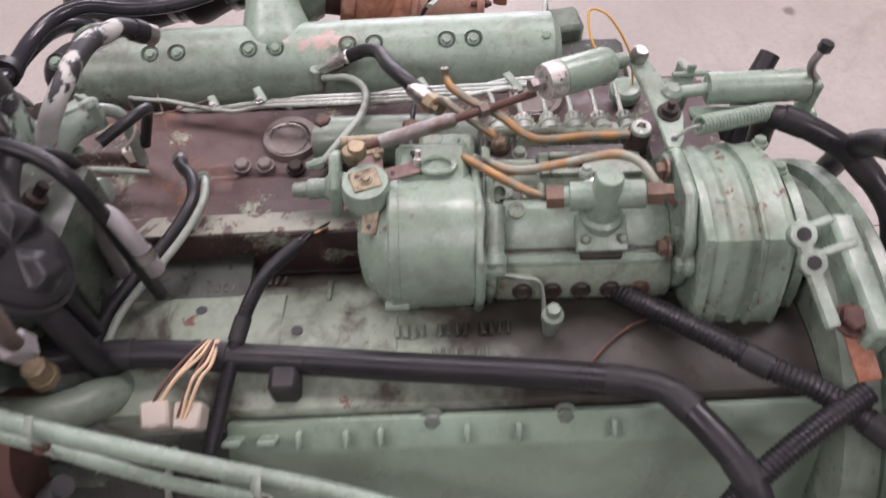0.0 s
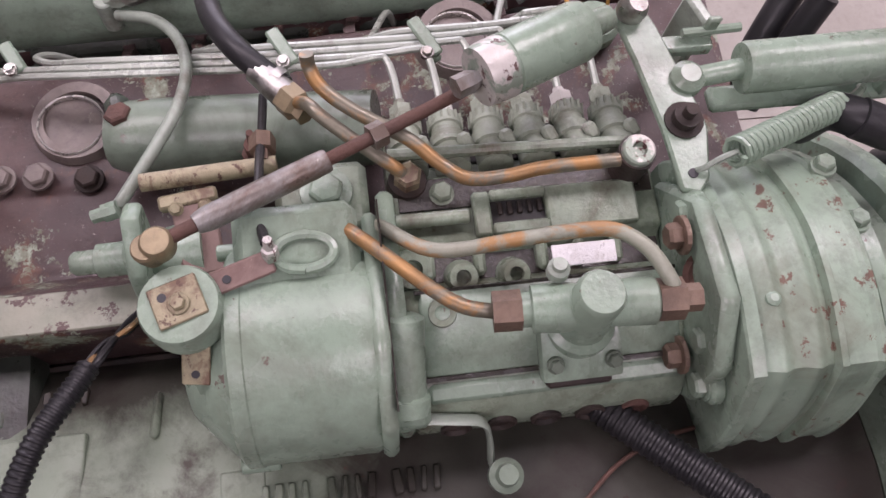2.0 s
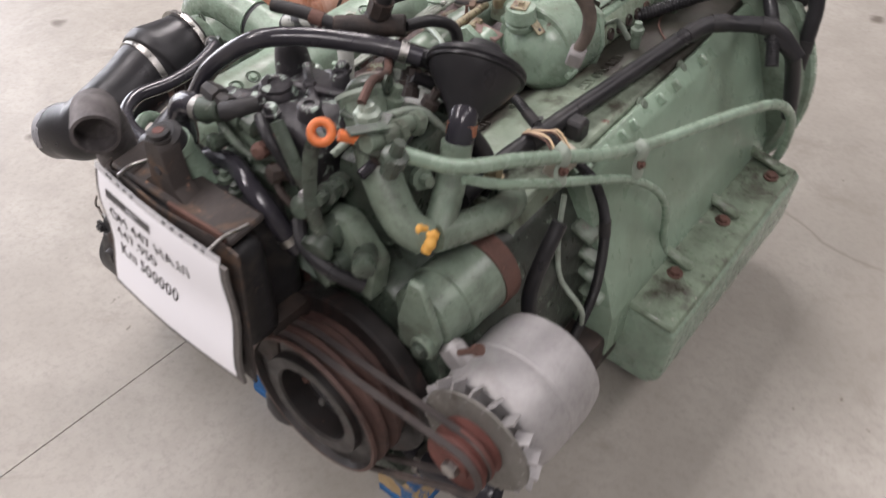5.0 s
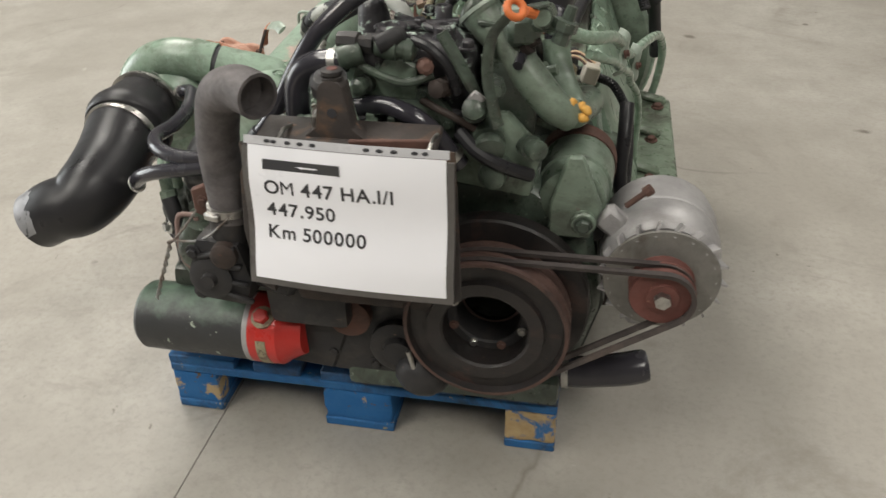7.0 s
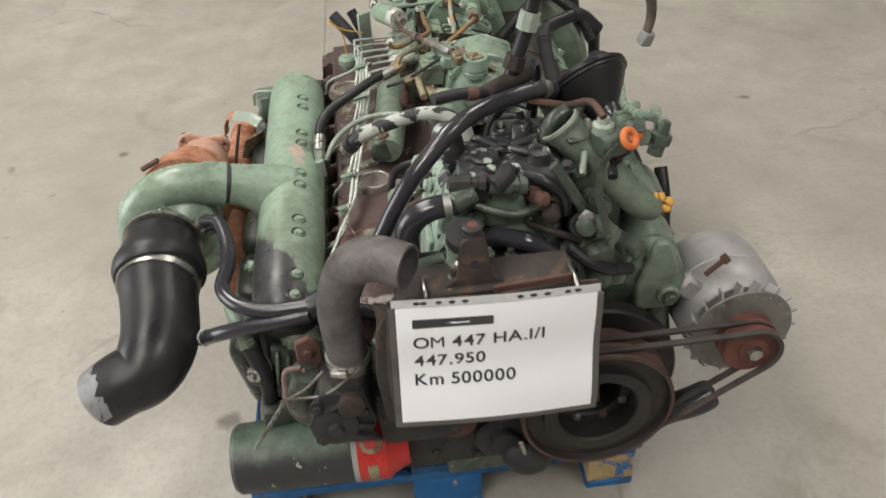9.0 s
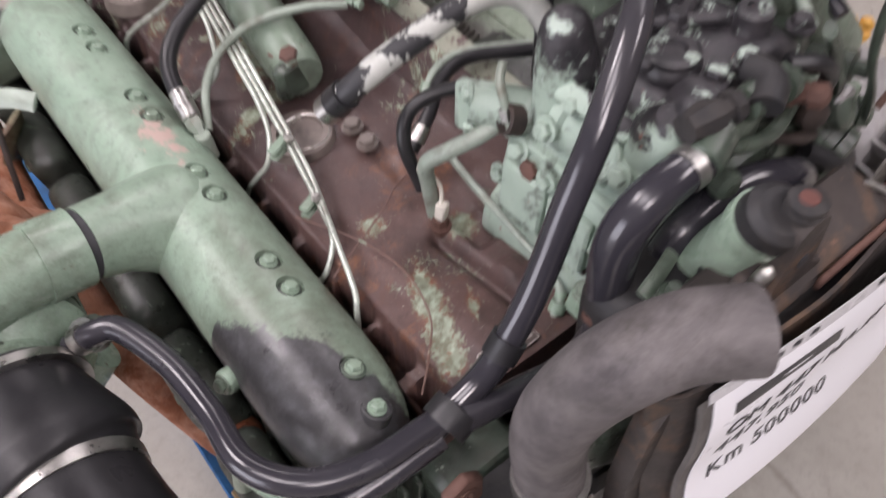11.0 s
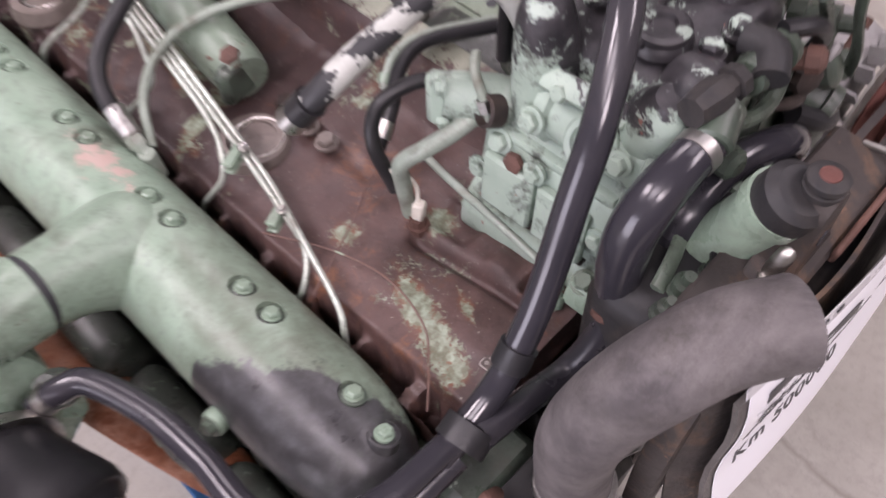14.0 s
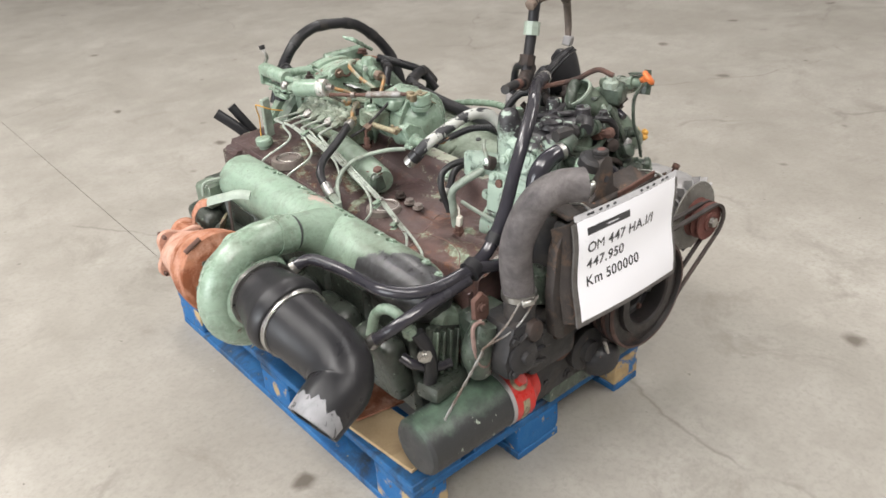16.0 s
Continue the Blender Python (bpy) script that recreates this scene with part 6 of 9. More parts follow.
fuel_pipe([(0.043, 0.547, 0.694), (0.040, 0.60, 0.694), (0.037, 0.654, 0.694)], 0.0075, TAN_PLATE, "straight dull tan bar over the pump bracket")


def hose_ends():
    h = thing("hose_fittings", (-0.01, 0.67, 0.70), "crimped steel ferrule and brass nut of the fuel hose", "fitting")
    part("ferrule", rod((-0.045, 0.644, 0.705), (-0.014, 0.668, 0.708), 0.0125), STEEL, h)
    part("nut", lathe((-0.016, 0.666, 0.708), (0.75, 0.6, 0.1), [(0, 0.014), (0.014, 0.014), (0.018, 0.010), (0.026, 0.010)], 6), BRASS, h)
    g = thing("hose_fittings", (-0.195, 0.51, 0.6), "crimped steel ferrule on the manifold end of the fuel hose", "fitting")
    part("ferrule", rod((-0.192, 0.545, 0.628), (-0.196, 0.512, 0.607), 0.0125), STEEL, g)
    part("nut", lathe((-0.196, 0.514, 0.608), (-0.05, -1, -0.6), [(0, 0.011), (0.014, 0.011), (0.018, 0.008), (0.030, 0.008)], 6), PIPE, g)
    part("elbow", rod((-0.197, 0.488, 0.600), (-0.195, 0.488, 0.560), 0.010, 12), PIPE, g)


hose_ends()


def control_rod():
    c = thing("control_rod", (0.06, 0.7, 0.75), "steel throttle rod with a ribbed sleeve and ball ends", "rod")
    part("rod", tube([(0.120, 0.582, 0.770), (0.063, 0.702, 0.757), (0.014, 0.804, 0.748)], 0.0052, 14, 6), RUST_DARK, c)
    part("sleeve", tube([(0.110, 0.603, 0.7675, 0.0070), (0.106, 0.611, 0.7665, 0.0090), (0.101, 0.622, 0.7655, 0.0092), (0.070, 0.688, 0.7585, 0.0092), (0.066, 0.697, 0.7580, 0.0080)], 0.009, 18, 4), ROD_BROWN, c)
    part("lock_nut", lathe((0.050, 0.729, 0.754), (-0.43, 0.9, -0.07), [(0, 0.010), (0.012, 0.010)], 6), ROD_BROWN, c)
    part("rod_eye", lathe((0.122, 0.578, 0.758), (0, 0, 1), [(0, 0.0095), (0.004, 0.0115), (0.016, 0.0115), (0.019, 0.0095)], 20), BRASS, c)
    d = V((-0.043, 0.096, -0.010)).normalized()
    a = V((0.013, 0.815, 0.766))
    part("cylinder", lathe(a, d, [(0, 0.010), (0.001, 0.022), (0.024, 0.0235), (0.025, 0.0245), (0.092, 0.0245), (0.100, 0.022), (0.103, 0.012), (0.125, 0.010)], 28), GREEN, c)
    part("bright_collar", lathe(a, d, [(-0.001, 0.018), (-0.001, 0.0230), (0.006, 0.0242), (0.022, 0.0248), (0.022, 0.02)], 28), CHIPPED_COLLAR, c)
    part("end_nut", lathe(a - d * 0.022, d, [(0, 0.009), (0.014, 0.009), (0.022, 0.006)], 6), ROD_BROWN, c)
    part("ball_joint", lathe((-0.042, 0.945, 0.748), (0.1, 0.2, 1), [(0, 0.008), (0.006, 0.012), (0.016, 0.012), (0.022, 0.008)], 16), STEEL, c)
    return c


control_rod()


def linkage():
    k = thing("lever_linkage", (0.02, 1.0, 0.7), "pale green bell-crank lever with damper cylinder and return spring", "linkage")
    part("lever", prism([(-0.056, 0.944), (-0.050, 0.960), (-0.030, 0.968), (0.040, 0.986), (0.062, 0.990), (0.104, 0.982), (0.116, 0.972), (0.112, 0.958), (0.060, 0.954), (0.0, 0.944), (-0.046, 0.934)], "xy", 0.742, 0.750, 0.002), GREEN, k)
    part("pivot", lathe((0.056, 0.971, 0.735), (0, 0, 1), [(0, 0.012), (0.015, 0.012), (0.0152, 0.0155), (0.0175, 0.0155), (0.018, 0.0105), (0.026, 0.0105), (0.0265, 0.005), (0.036, 0.005)], 18), IRON, k)
    part("lever_hole", lathe((0.100, 0.969, 0.7502), (0, 0, 1), [(0, 0.004), (0.0008, 0.004)], 12), INK, k)
    part("damper", lathe((0.014, 1.028, 0.749), (0.0, 1, 0.03), [(0, 0.010), (0.001, 0.020), (0.004, 0.021), (0.128, 0.021), (0.131, 0.018)], 28), GREEN, k)
    part("damper_rod", rod((0.019, 0.985, 0.748), (0.014, 1.03, 0.749), 0.0085), GREEN, k)
    part("damper_ball", lathe((0.020, 0.982, 0.738), (0, 0, 1), [(0, 0.008), (0.006, 0.014), (0.016, 0.014), (0.022, 0.008)], 16), GREEN, k)
    part("arm", box((0.020, 1.10, 0.709), (0.022, 0.17, 0.010), (0, 0, 0), 0.003), GREEN, k)
    part("end_bracket", box((0.015, 1.168, 0.735), (0.030, 0.014, 0.06), (0, 0, 0), 0.004), GREEN, k)
    part("end_stud", tube([(0.016, 1.165, 0.765), (0.022, 1.150, 0.785), (0.020, 1.148, 0.80), (0.016, 1.156, 0.818)], 0.0055, 10, 4), STEEL, k)
    part("stud_nut", lathe((0.017, 1.155, 0.814), (-0.1, 0.2, 1), [(0, 0.009), (0.012, 0.009)], 6), BLACK, k)
    part("wing_arm", box((-0.030, 0.995, 0.715), (0.016, 0.065, 0.012), (0, 0, 0), 0.003), GREEN, k)
    part("wing_screw", tube([(-0.034, 0.998, 0.728), (-0.036, 1.05, 0.728)], 0.004, 8, 2), GREEN, k)
    part("wing_nut", box((-0.036, 1.022, 0.731), (0.006, 0.012, 0.028), (0, 0, 0), 0.002), GREEN, k)
    # return spring: a real coil
    a, b = V((0.093, 0.996, 0.766)), V((0.050, 1.104, 0.742))
    d = (b - a).normalized()
    u = d.orthogonal().normalized()
    w = d.cross(u)
    turns, n = 21, 21 * 10
    coil = [tuple(a + (b - a) * (i / n) + (math.cos(2 * math.pi * turns * i / n) * u + math.sin(2 * math.pi * turns * i / n) * w) * 0.0105) for i in range(n + 1)]
    part("return_spring", tube(coil, 0.0023, 6, 1), GREEN, k)
    part("spring_hook", tube([tuple(a + d * 0.004), (0.096, 0.985, 0.764), (0.099, 0.975, 0.756), (0.097, 0.972, 0.748)], 0.0023, 6, 4), PIPE, k)
    part("spring_anchor", tube([tuple(b), (0.044, 1.12, 0.738), (0.03, 1.14, 0.728), (0.022, 1.15, 0.715)], 0.004, 8, 4), GREEN, k)
    return k


linkage()


GREEN_CHIPPED = worn("chipped_green_paint", (0.27, 0.36, 0.28), (0.23, 0.315, 0.24), (0.17, 0.195, 0.145), (0.14, 0.085, 0.06), 0.38, dirt_at=(0.50, 0.70), chip_at=(0.600, 0.615), big=12, small=36, grime=0.7)


def gear_housing():
    g = thing("pump_drive_housing", (0.2, 1.03, 0.6), "pale green ribbed pump drive housing with chipped paint", "housing")

    def outline(e):
        crown = [(0.075 - e, 0.590), (0.068 - e, 0.675), (0.088 - e * 0.7, 0.716 + e * 0.7), (0.120, 0.740 + e), (0.158, 0.755 + e), (0.200, 0.758 + e), (0.236, 0.753 + e), (0.2535 + e * 0.5, 0.748 + e)]
        flank = [(0.2535 + e * 0.5, 0.748 + e), (0.2615 + e * 0.8, 0.736 + e * 0.4), (0.277 + e, 0.705), (0.290 + e, 0.665), (0.293 + e, 0.630), (0.280 + e, 0.595)]
        return [c for run in (crown, flank) for c in spline([(a, b, 0) for a, b in run], 5)[:-1 if run is crown else None]]

    def swept(lane, mat, name, label=""):
        rings = [[(c[0], y, c[1]) for c in outline(e)] for y, e in lane]
        bm = bmesh.new()
        ring_sweep(bm, rings)
        bmesh.ops.recalc_face_normals(bm, faces=bm.faces[:])
        return part(name, smooth(bm, 27), mat, g, label)

    swept([(0.9735, 0.006), (0.9750, 0.008), (0.9850, 0.008), (0.9865, 0.005)], GREEN, "flange")
    # front half: a groove at the flange, two soft ridges, a seam
    lane = []
    for k in range(41):
        u = k / 40
        dip = 0.0045 * (0.5 - 0.5 * math.cos(2 * math.pi * 2 * u)) ** 1.4
        lane.append((0.9866 + 0.0534 * u, 0.0005 + dip))
    swept(lane, GREEN_CHIPPED, "housing")
    swept([(1.0402, 0.003), (1.0415, 0.0075), (1.0460, 0.0080), (1.0475, 0.0055), (1.0700, 0.0050), (1.0730, 0.0075), (1.0770, 0.0070), (1.0785, 0.002)], GREEN_CHIPPED, "rear_half")
    swept([(1.0786, -0.018), (1.0800, -0.016), (1.0860, -0.016), (1.0865, -0.019), (1.0920, -0.019), (1.0925, -0.015), (1.1050, -0.015), (1.1070, -0.020)], GREEN, "rear_ring")
    part("corner_lug", box((0.244, 1.085, 0.735), (0.030, 0.022, 0.018), (0, 20, 0), 0.005, seg=2), GREEN_CHIPPED, g)
    for x, z in ((0.128, 0.742), (0.222, 0.722), (0.252, 0.700)):
        part("lug", rod((x, 0.962, z), (x, 0.9735, z), 0.0165, 20), GREEN, g)
        part("bolt", hexa((x, 0.962, z), (0, -1, 0), 0.010, 0.010, 1.3), GREEN, g)
    part("filler_plug", lathe((0.178, 0.966, 0.742), (0, -0.75, 0.65), [(0, 0.0185), (0.005, 0.0185), (0.006, 0.013), (-0.004, 0.009)], 22), RUST_DARK, g)
    part("drain_nipple", lathe((0.205, 1.000, 0.759), (-0.1, 0, 1), [(0, 0.006), (0.004, 0.0055), (0.006, 0.003)], 12), GREEN, g)
    for q in ((0.150, 1.088, 0.747), (0.100, 1.080, 0.738)):
        part("rear_bolt", hexa(q, (-0.3, 0, 1), 0.008, 0.009, 1.3), GREEN, g)
    # foot web under the housing
    part("foot_web", prism([(0.97, 0.56), (1.10, 0.56), (1.075, 0.635), (1.0, 0.66)], "yz", 0.285, 0.296, 0.003), GREEN_OILY, g)
    return g


gear_housing()


def flywheel_housing():
    f = thing("flywheel_housing", (0.25, 1.17, 0.3), "green cast flywheel housing with a pierced lifting bracket", "housing")
    part("bell", prism(arc((0.27, 0.42), 0.30, -40, 220, 36), "xz", 1.118, 1.165, 0.012), GREEN_OILY, f)
    part("rim", prism(arc((0.27, 0.42), 0.315, -40, 220, 36), "xz", 1.165, 1.19, 0.006), GREEN, f)
    # lifting bracket: sloping arm with two round holes and two short ribs behind
    a, b = V((0.272, 1.052, 0.808)), V((0.368, 1.088, 0.748))
    run = (b - a).normalized()
    side = (V((0, 1, 0)) - run * run.y).normalized()
    up = run.cross(side)
    m = Matrix((run, side, up)).transposed().to_4x4()
    m.translation = a
    bm = bmesh.new()
    L = (b - a).length
    box((L / 2, 0.0, 0), (L, 0.018, 0.010), bevel=0.003, bm=bm)
    for u, n in ((0.014, 0.040), (0.046, 0.055)):
        lathe((u, 0.002, -0.005), (0, 0, 1), [(0, 0.0155), (0.009, 0.0155), (0.0105, 0.0140)], 20, bm)
        box((u - 0.006, n / 2, -0.001), (0.009, n, 0.007), bevel=0.002, bm=bm)
    bm.transform(m)
    part("lifting_bracket", bm, GREEN, f)
    for u in (0.014, 0.046):
        part("bracket_hole", lathe(m @ V((u, 0.002, 0.0052)), up, [(0, 0.0080), (0.0009, 0.0080)], 16), BLACK, f)
    part("bracket_leg", box((0.30, 1.14, 0.70), (0.16, 0.03, 0.11), (0, 0, 0), 0.006), GREEN, f)
    part("bracket_bolt", hexa((0.352, 1.118, 0.735), (0.2, 0, 1), 0.015, 0.014, 1.3), RUST_DARK, f)
    part("earth_strap", box((0.385, 1.128, 0.715), (0.055, 0.028, 0.004), (0, 20, 10), 0.001), RUST, f, "orange rusty earth strap")
    return f


flywheel_housing()


LINE_STEEL = worn("pale_painted_line", (0.44, 0.48, 0.43), (0.37, 0.41, 0.36), (0.20, 0.20, 0.17), (0.5, 0.5, 0.46), 0.32, 0.25, big=12, grime=0.35)


# injection lines: six thin pipes from the pump, bundled forward, each turning off to its cylinder
def lane_z(y):
    return float(np.interp(y, [0.25, 0.332, 0.394, 0.655, 0.843, 0.95], [0.566, 0.574, 0.597, 0.646, 0.672, 0.682]))


def lane_x(y):
    return float(np.interp(y, [0.25, 0.332, 0.394, 0.655, 0.843], [-0.16, -0.149, -0.138, -0.097, -0.080]))


dv = V((-0.93, 0, -0.30)).normalized()
for k in range(6):
    ye = (0.265, 0.262, 0.421, 0.580, 0.739, 0.86)[k]
    off = -0.0074 * (k - 2.5)
    y0 = 0.760 + 0.0352 * k
    tip = V((0.058, y0, 0.698)) + dv * 0.078
    lane = V((lane_x(y0 - 0.05) + off, y0 - 0.05, lane_z(y0 - 0.05)))
    corner = V((lane_x(y0) + off, y0 - 0.004, (lane_z(y0) + tip.z) / 2))
    pts = [tuple(tip), tuple(tip.lerp(corner, 0.6)), tuple(corner + V((0.002, -0.003, 0))), tuple(corner + V((-0.001, -0.012, -0.001))), tuple(lane)]
    y = y0 - 0.11
    while y > ye + 0.05:
        pts.append((lane_x(y) + off, y, lane_z(y)))
        y -= 0.06
    pts += [(-0.156, 0.256, 0.576), (-0.166, 0.222, 0.570), (-0.1755, 0.195, 0.564), (-0.185, 0.181, 0.554), (-0.192, 0.176, 0.510)] if k == 0 else [(lane_x(ye) + off - 0.002, ye + 0.02, lane_z(ye) - 0.006), (lane_x(ye) - 0.018, ye - 0.004, lane_z(ye) - 0.026), (lane_x(ye) - 0.034, ye + 0.004, lane_z(ye) - 0.048), (-0.176, ye + 0.026, lane_z(ye) - 0.082), (-0.188, ye + 0.036, lane_z(ye) - 0.12)]
    single("injection_line", tube(pts, 0.0035, 8, 5), LINE_STEEL, "thin bright steel injection line bundled over the block", "pipe", "injection lines")
for y, w in ((0.790, 0.042), (0.662, 0.040), (0.407, 0.034), (0.327, 0.026)):
    c = thing("line_clamp", (lane_x(y), y, lane_z(y)), "small painted clamp holding the injection lines", "clamp", "line clamps")
    part("clamp_plate", box((lane_x(y), y, lane_z(y) + 0.006), (w, 0.013, 0.005), (0, 4, 28), 0.002), GREEN, c)
    part("clamp_base", box((lane_x(y), y, lane_z(y) - 0.006), (w, 0.013, 0.005), (0, 4, 28), 0.002), GREEN, c)
    part("clamp_screw", hexa((lane_x(y) + w * 0.42, y, lane_z(y) + 0.008), (0, 0, 1), 0.005, 0.005, 1.3), STEEL, c)


# ---------------------------------------------------------------- fittings on the brown block
BRIGHT_RING = worn("rubbed_bright_ring", (0.62, 0.60, 0.57), (0.52, 0.50, 0.47), (0.30, 0.27, 0.24), (0.2, 0.16, 0.13), 0.3, 0.7, big=30, small=90, grime=0.3)
BOSS_GREY = worn("greyed_bare_boss", (0.165, 0.135, 0.122), (0.20, 0.17, 0.152), (0.085, 0.065, 0.06), (0.27, 0.25, 0.22), 0.45, big=22, small=70, grime=0.6)


def core_plug(x, y, z, r, name="core_plug"):
    c = thing(name, (x, y, z - 0.01), "round core plug in a raised ring on the brown block", "plug", "core plugs")
    part("boss", lathe((x - 0.006, y + 0.004, z - 0.022), (0, 0, 1), [(0, r * 1.5), (0.014, r * 1.42), (0.0195, r * 1.34), (0.0200, r * 0.98), (0.010, r * 0.97)], 36), BOSS_GREY, c)
    part("ring", lathe((x, y, z - 0.006), (0, 0, 1), [(0, r * 1.05), (0.005, r * 1.05), (0.006, r * 1.02), (0.005, r * 0.98), (-0.002, r * 0.97)], 36, caps=False), BRIGHT_RING, c)
    part("dish", lathe((x, y, z - 0.0078), (0, 0, 1), [(0, r * 0.966), (0.0014, r * 0.966), (0.0006, r * 0.6)], 32), BOSS_GREY, c)


core_plug(-0.083, 0.446, 0.565, 0.031)
core_plug(-0.125, 0.83, 0.60, 0.031)


def side_cylinder():
    s = thing("thermostat_tube", (-0.035, 0.59, 0.6), "dark green water tube with bolted end cap on the block", "tube")
    part("tube", tube([(-0.048, 0.50, 0.598, 0.030), (-0.045, 0.52, 0.600, 0.034), (-0.038, 0.58, 0.607, 0.036), (-0.026, 0.68, 0.620, 0.036), (-0.020, 0.74, 0.63, 0.034)], 0.035, 28, 5), GREEN_OILY, s)
    part("end_cap", box((-0.058, 0.508, 0.598), (0.050, 0.022, 0.055), (0, 0, 10), 0.008), GREEN_DARK, s)
    part("bolt", hexa((-0.052, 0.512, 0.626), (-0.3, -0.2, 1), 0.0125, 0.010, 1.2), RUST_DARK, s)
    part("bolt", hexa((-0.060, 0.533, 0.618), (-0.3, 0, 1), 0.010, 0.010, 1.2), RUST_DARK, s)
    part("hanger_fitting", lathe((0.005, 0.632, 0.640), (0, 0.02, 1), [(0, 0.012), (0.010, 0.012), (0.010, 0.008), (0.028, 0.008), (0.028, 0.004), (0.05, 0.003)], 8), RUST_DARK, s)
    return s


side_cylinder()
for x, y, z, m in ((-0.032, 0.381, 0.556, BOSS_GREY), (-0.031, 0.416, 0.558, BOSS_GREY), (-0.024, 0.463, 0.558, IRON)):
    single("block_bolt", hexa((x, y, z + 0.004), (0, 0, 1), 0.0115, 0.010, 1.25), m, "hexagon bolt head on the brown engine block", "bolt", "block bolts")


def sensor():
    s = thing("temperature_sender", (-0.041, 0.219, 0.556), "brass sender with a small white plug on the block", "sensor")
    part("base", lathe((-0.041, 0.219, 0.548), (0, 0, 1), [(0, 0.013), (0.010, 0.013), (0.010, 0.0095), (0.022, 0.0095)], 8), RUST_DARK, s)
    part("plug", box((-0.040, 0.217, 0.583), (0.013, 0.013, 0.026), (8, 0, 20), 0.002), WIRE_WHITE, s)
    part("wire", tube([(-0.040, 0.217, 0.594), (-0.034, 0.225, 0.612), (-0.040, 0.238, 0.628), (-0.052, 0.240, 0.640)], 0.0025, 6, 4), WIRE_WHITE, s)
    return s


sensor()


def data_plate():
    p = thing("data_plate", (-0.093, 0.041, 0.56), "small stamped dark metal data plate with pale lines", "plate")
    m = pose(-0.093, 0.0410, 0.5715, 0, 0, 1.5)

    def bit(name, x, y, z, w, h, mat, bevel=0.0, label=""):
        bm = box((x, y, z), (w, h, 0.0008), bevel=0)
        if bevel:
            bmesh.ops.bevel(bm, geom=[e for e in bm.edges if abs((e.verts[0].co - e.verts[1].co).z) > 0.0005], offset=bevel, segments=3, affect="EDGES")
        bm.transform(m)
        part(name, bm, mat, p, label)

    bit("plate", 0, 0, 0, 0.065, 0.0250, PLATE_PALE, 0.0012)
    bit("field", 0, 0, 0.0005, 0.0630, 0.0230, PLATE_DARK, 0.001)
    bit("stamped_line", 0, 0.0072, 0.0009, 0.044, 0.0016, PLATE_PALE)
    for x in (-0.0265, 0.0265):
        part("maker_mark", lathe(m @ V((x, 0.0068, 0.0006)), (0, 0, 1), [(0, 0.0021), (0.0005, 0.0021), (0.0005, 0.0015), (0.0003, 0.0015)], 18), PLATE_PALE, p)
        part("rivet", lathe(m @ V((x, -0.0055, 0.0003)), (0, 0, 1), [(0, 0.0017), (0.0009, 0.0014), (0.0011, 0.0005)], 12), STEEL, p)
    random.seed(4)
    for y, x0 in ((0.0030, -0.020), (-0.0010, -0.022), (-0.0050, -0.019)):
        bit("value_field", 0.004, y, 0.0009, 0.046, 0.0033, PLATE_PALE)
        x = x0 + 0.004
        while x < 0.020:
            w = random.choice((0.0012, 0.0018, 0.0024))
            bit("stamped_line", x, y, 0.0011, w * 0.4, 0.0016, PLATE_DARK)
            x += w + 0.0011
    bit("stamped_line", -0.004, -0.0085, 0.0009, 0.036, 0.0010, PLATE_PALE)
    return p


PLATE_DARK = worn("etched_plate_field", (0.085, 0.066, 0.06), (0.11, 0.085, 0.075), (0.06, 0.05, 0.045), (0.2, 0.16, 0.14), 0.5, big=30, small=90)
PLATE_PALE = worn("bare_plate_metal", (0.55, 0.50, 0.47), (0.48, 0.43, 0.40), (0.36, 0.31, 0.28), (0.42, 0.38, 0.35), 0.5, big=30, small=90)
data_plate()
for pts in (((-0.03, 0.30, 0.566), (-0.058, 0.286, 0.574), (-0.086, 0.266, 0.578), (-0.133, 0.249, 0.570), (-0.181, 0.230, 0.566)), ((-0.168, 0.33, 0.566), (-0.162, 0.314, 0.570), (-0.133, 0.249, 0.574), (-0.122, 0.178, 0.582), (-0.134, 0.117, 0.580), (-0.16, 0.085, 0.572), (-0.19, 0.058, 0.560))):
    single("bare_wire", tube(pts, 0.0012, 6, 8), BROWN, "thin brown wire lying loose over the block", "wire", "loose wires")

# ---------------------------------------------------------------- compressor and front clutter
def soot_paint():
    """Pale green paint blackened by fire over its far upper part, with ragged islands of green."""
    m, t, p = nodes_of("soot_blackened_green")
    col = mix(t, ramp(t, noise_tex(t, 20, 5), 0.35, 0.7), (0.345, 0.435, 0.365), (0.285, 0.365, 0.305))
    col = mix(t, ramp(t, noise_tex(t, 24, 12, 0.8), 0.52, 0.64), col, (0.05, 0.05, 0.045))
    k = calc(t, "MULTIPLY_ADD", axis_of(t, 0), 4.2, calc(t, "MULTIPLY_ADD", axis_of(t, 2), 3.6, -2.98))
    k = calc(t, "MULTIPLY_ADD", noise_tex(t, 17, 10, 0.66, distortion=0.4), 1.6, k)
    col = mix(t, ramp(t, k, 0.80, 0.86), col, mix(t, ramp(t, noise_tex(t, 45, 6), 0.4, 0.7), (0.022, 0.021, 0.024), (0.055, 0.05, 0.055)))
    col = mix(t, ramp(t, noise_tex(t, 34, 10, 0.7, distortion=0.5), 0.565, 0.60), col, (0.33, 0.40, 0.35))
    col = mix(t, ramp(t, noise_tex(t, 60, 8, 0.7), 0.66, 0.69), col, (0.24, 0.10, 0.08))
    t.links.new(col, p.inputs["Base Color"])
    t.links.new(ramp(t, noise_tex(t, 30, 6), 0.3, 0.75, (0.28,) * 3, (0.58,) * 3), p.inputs["Roughness"])
    bump(t, p, noise_tex(t, 150, 6, 0.65), 0.35)
    return m


SOOT = soot_paint()


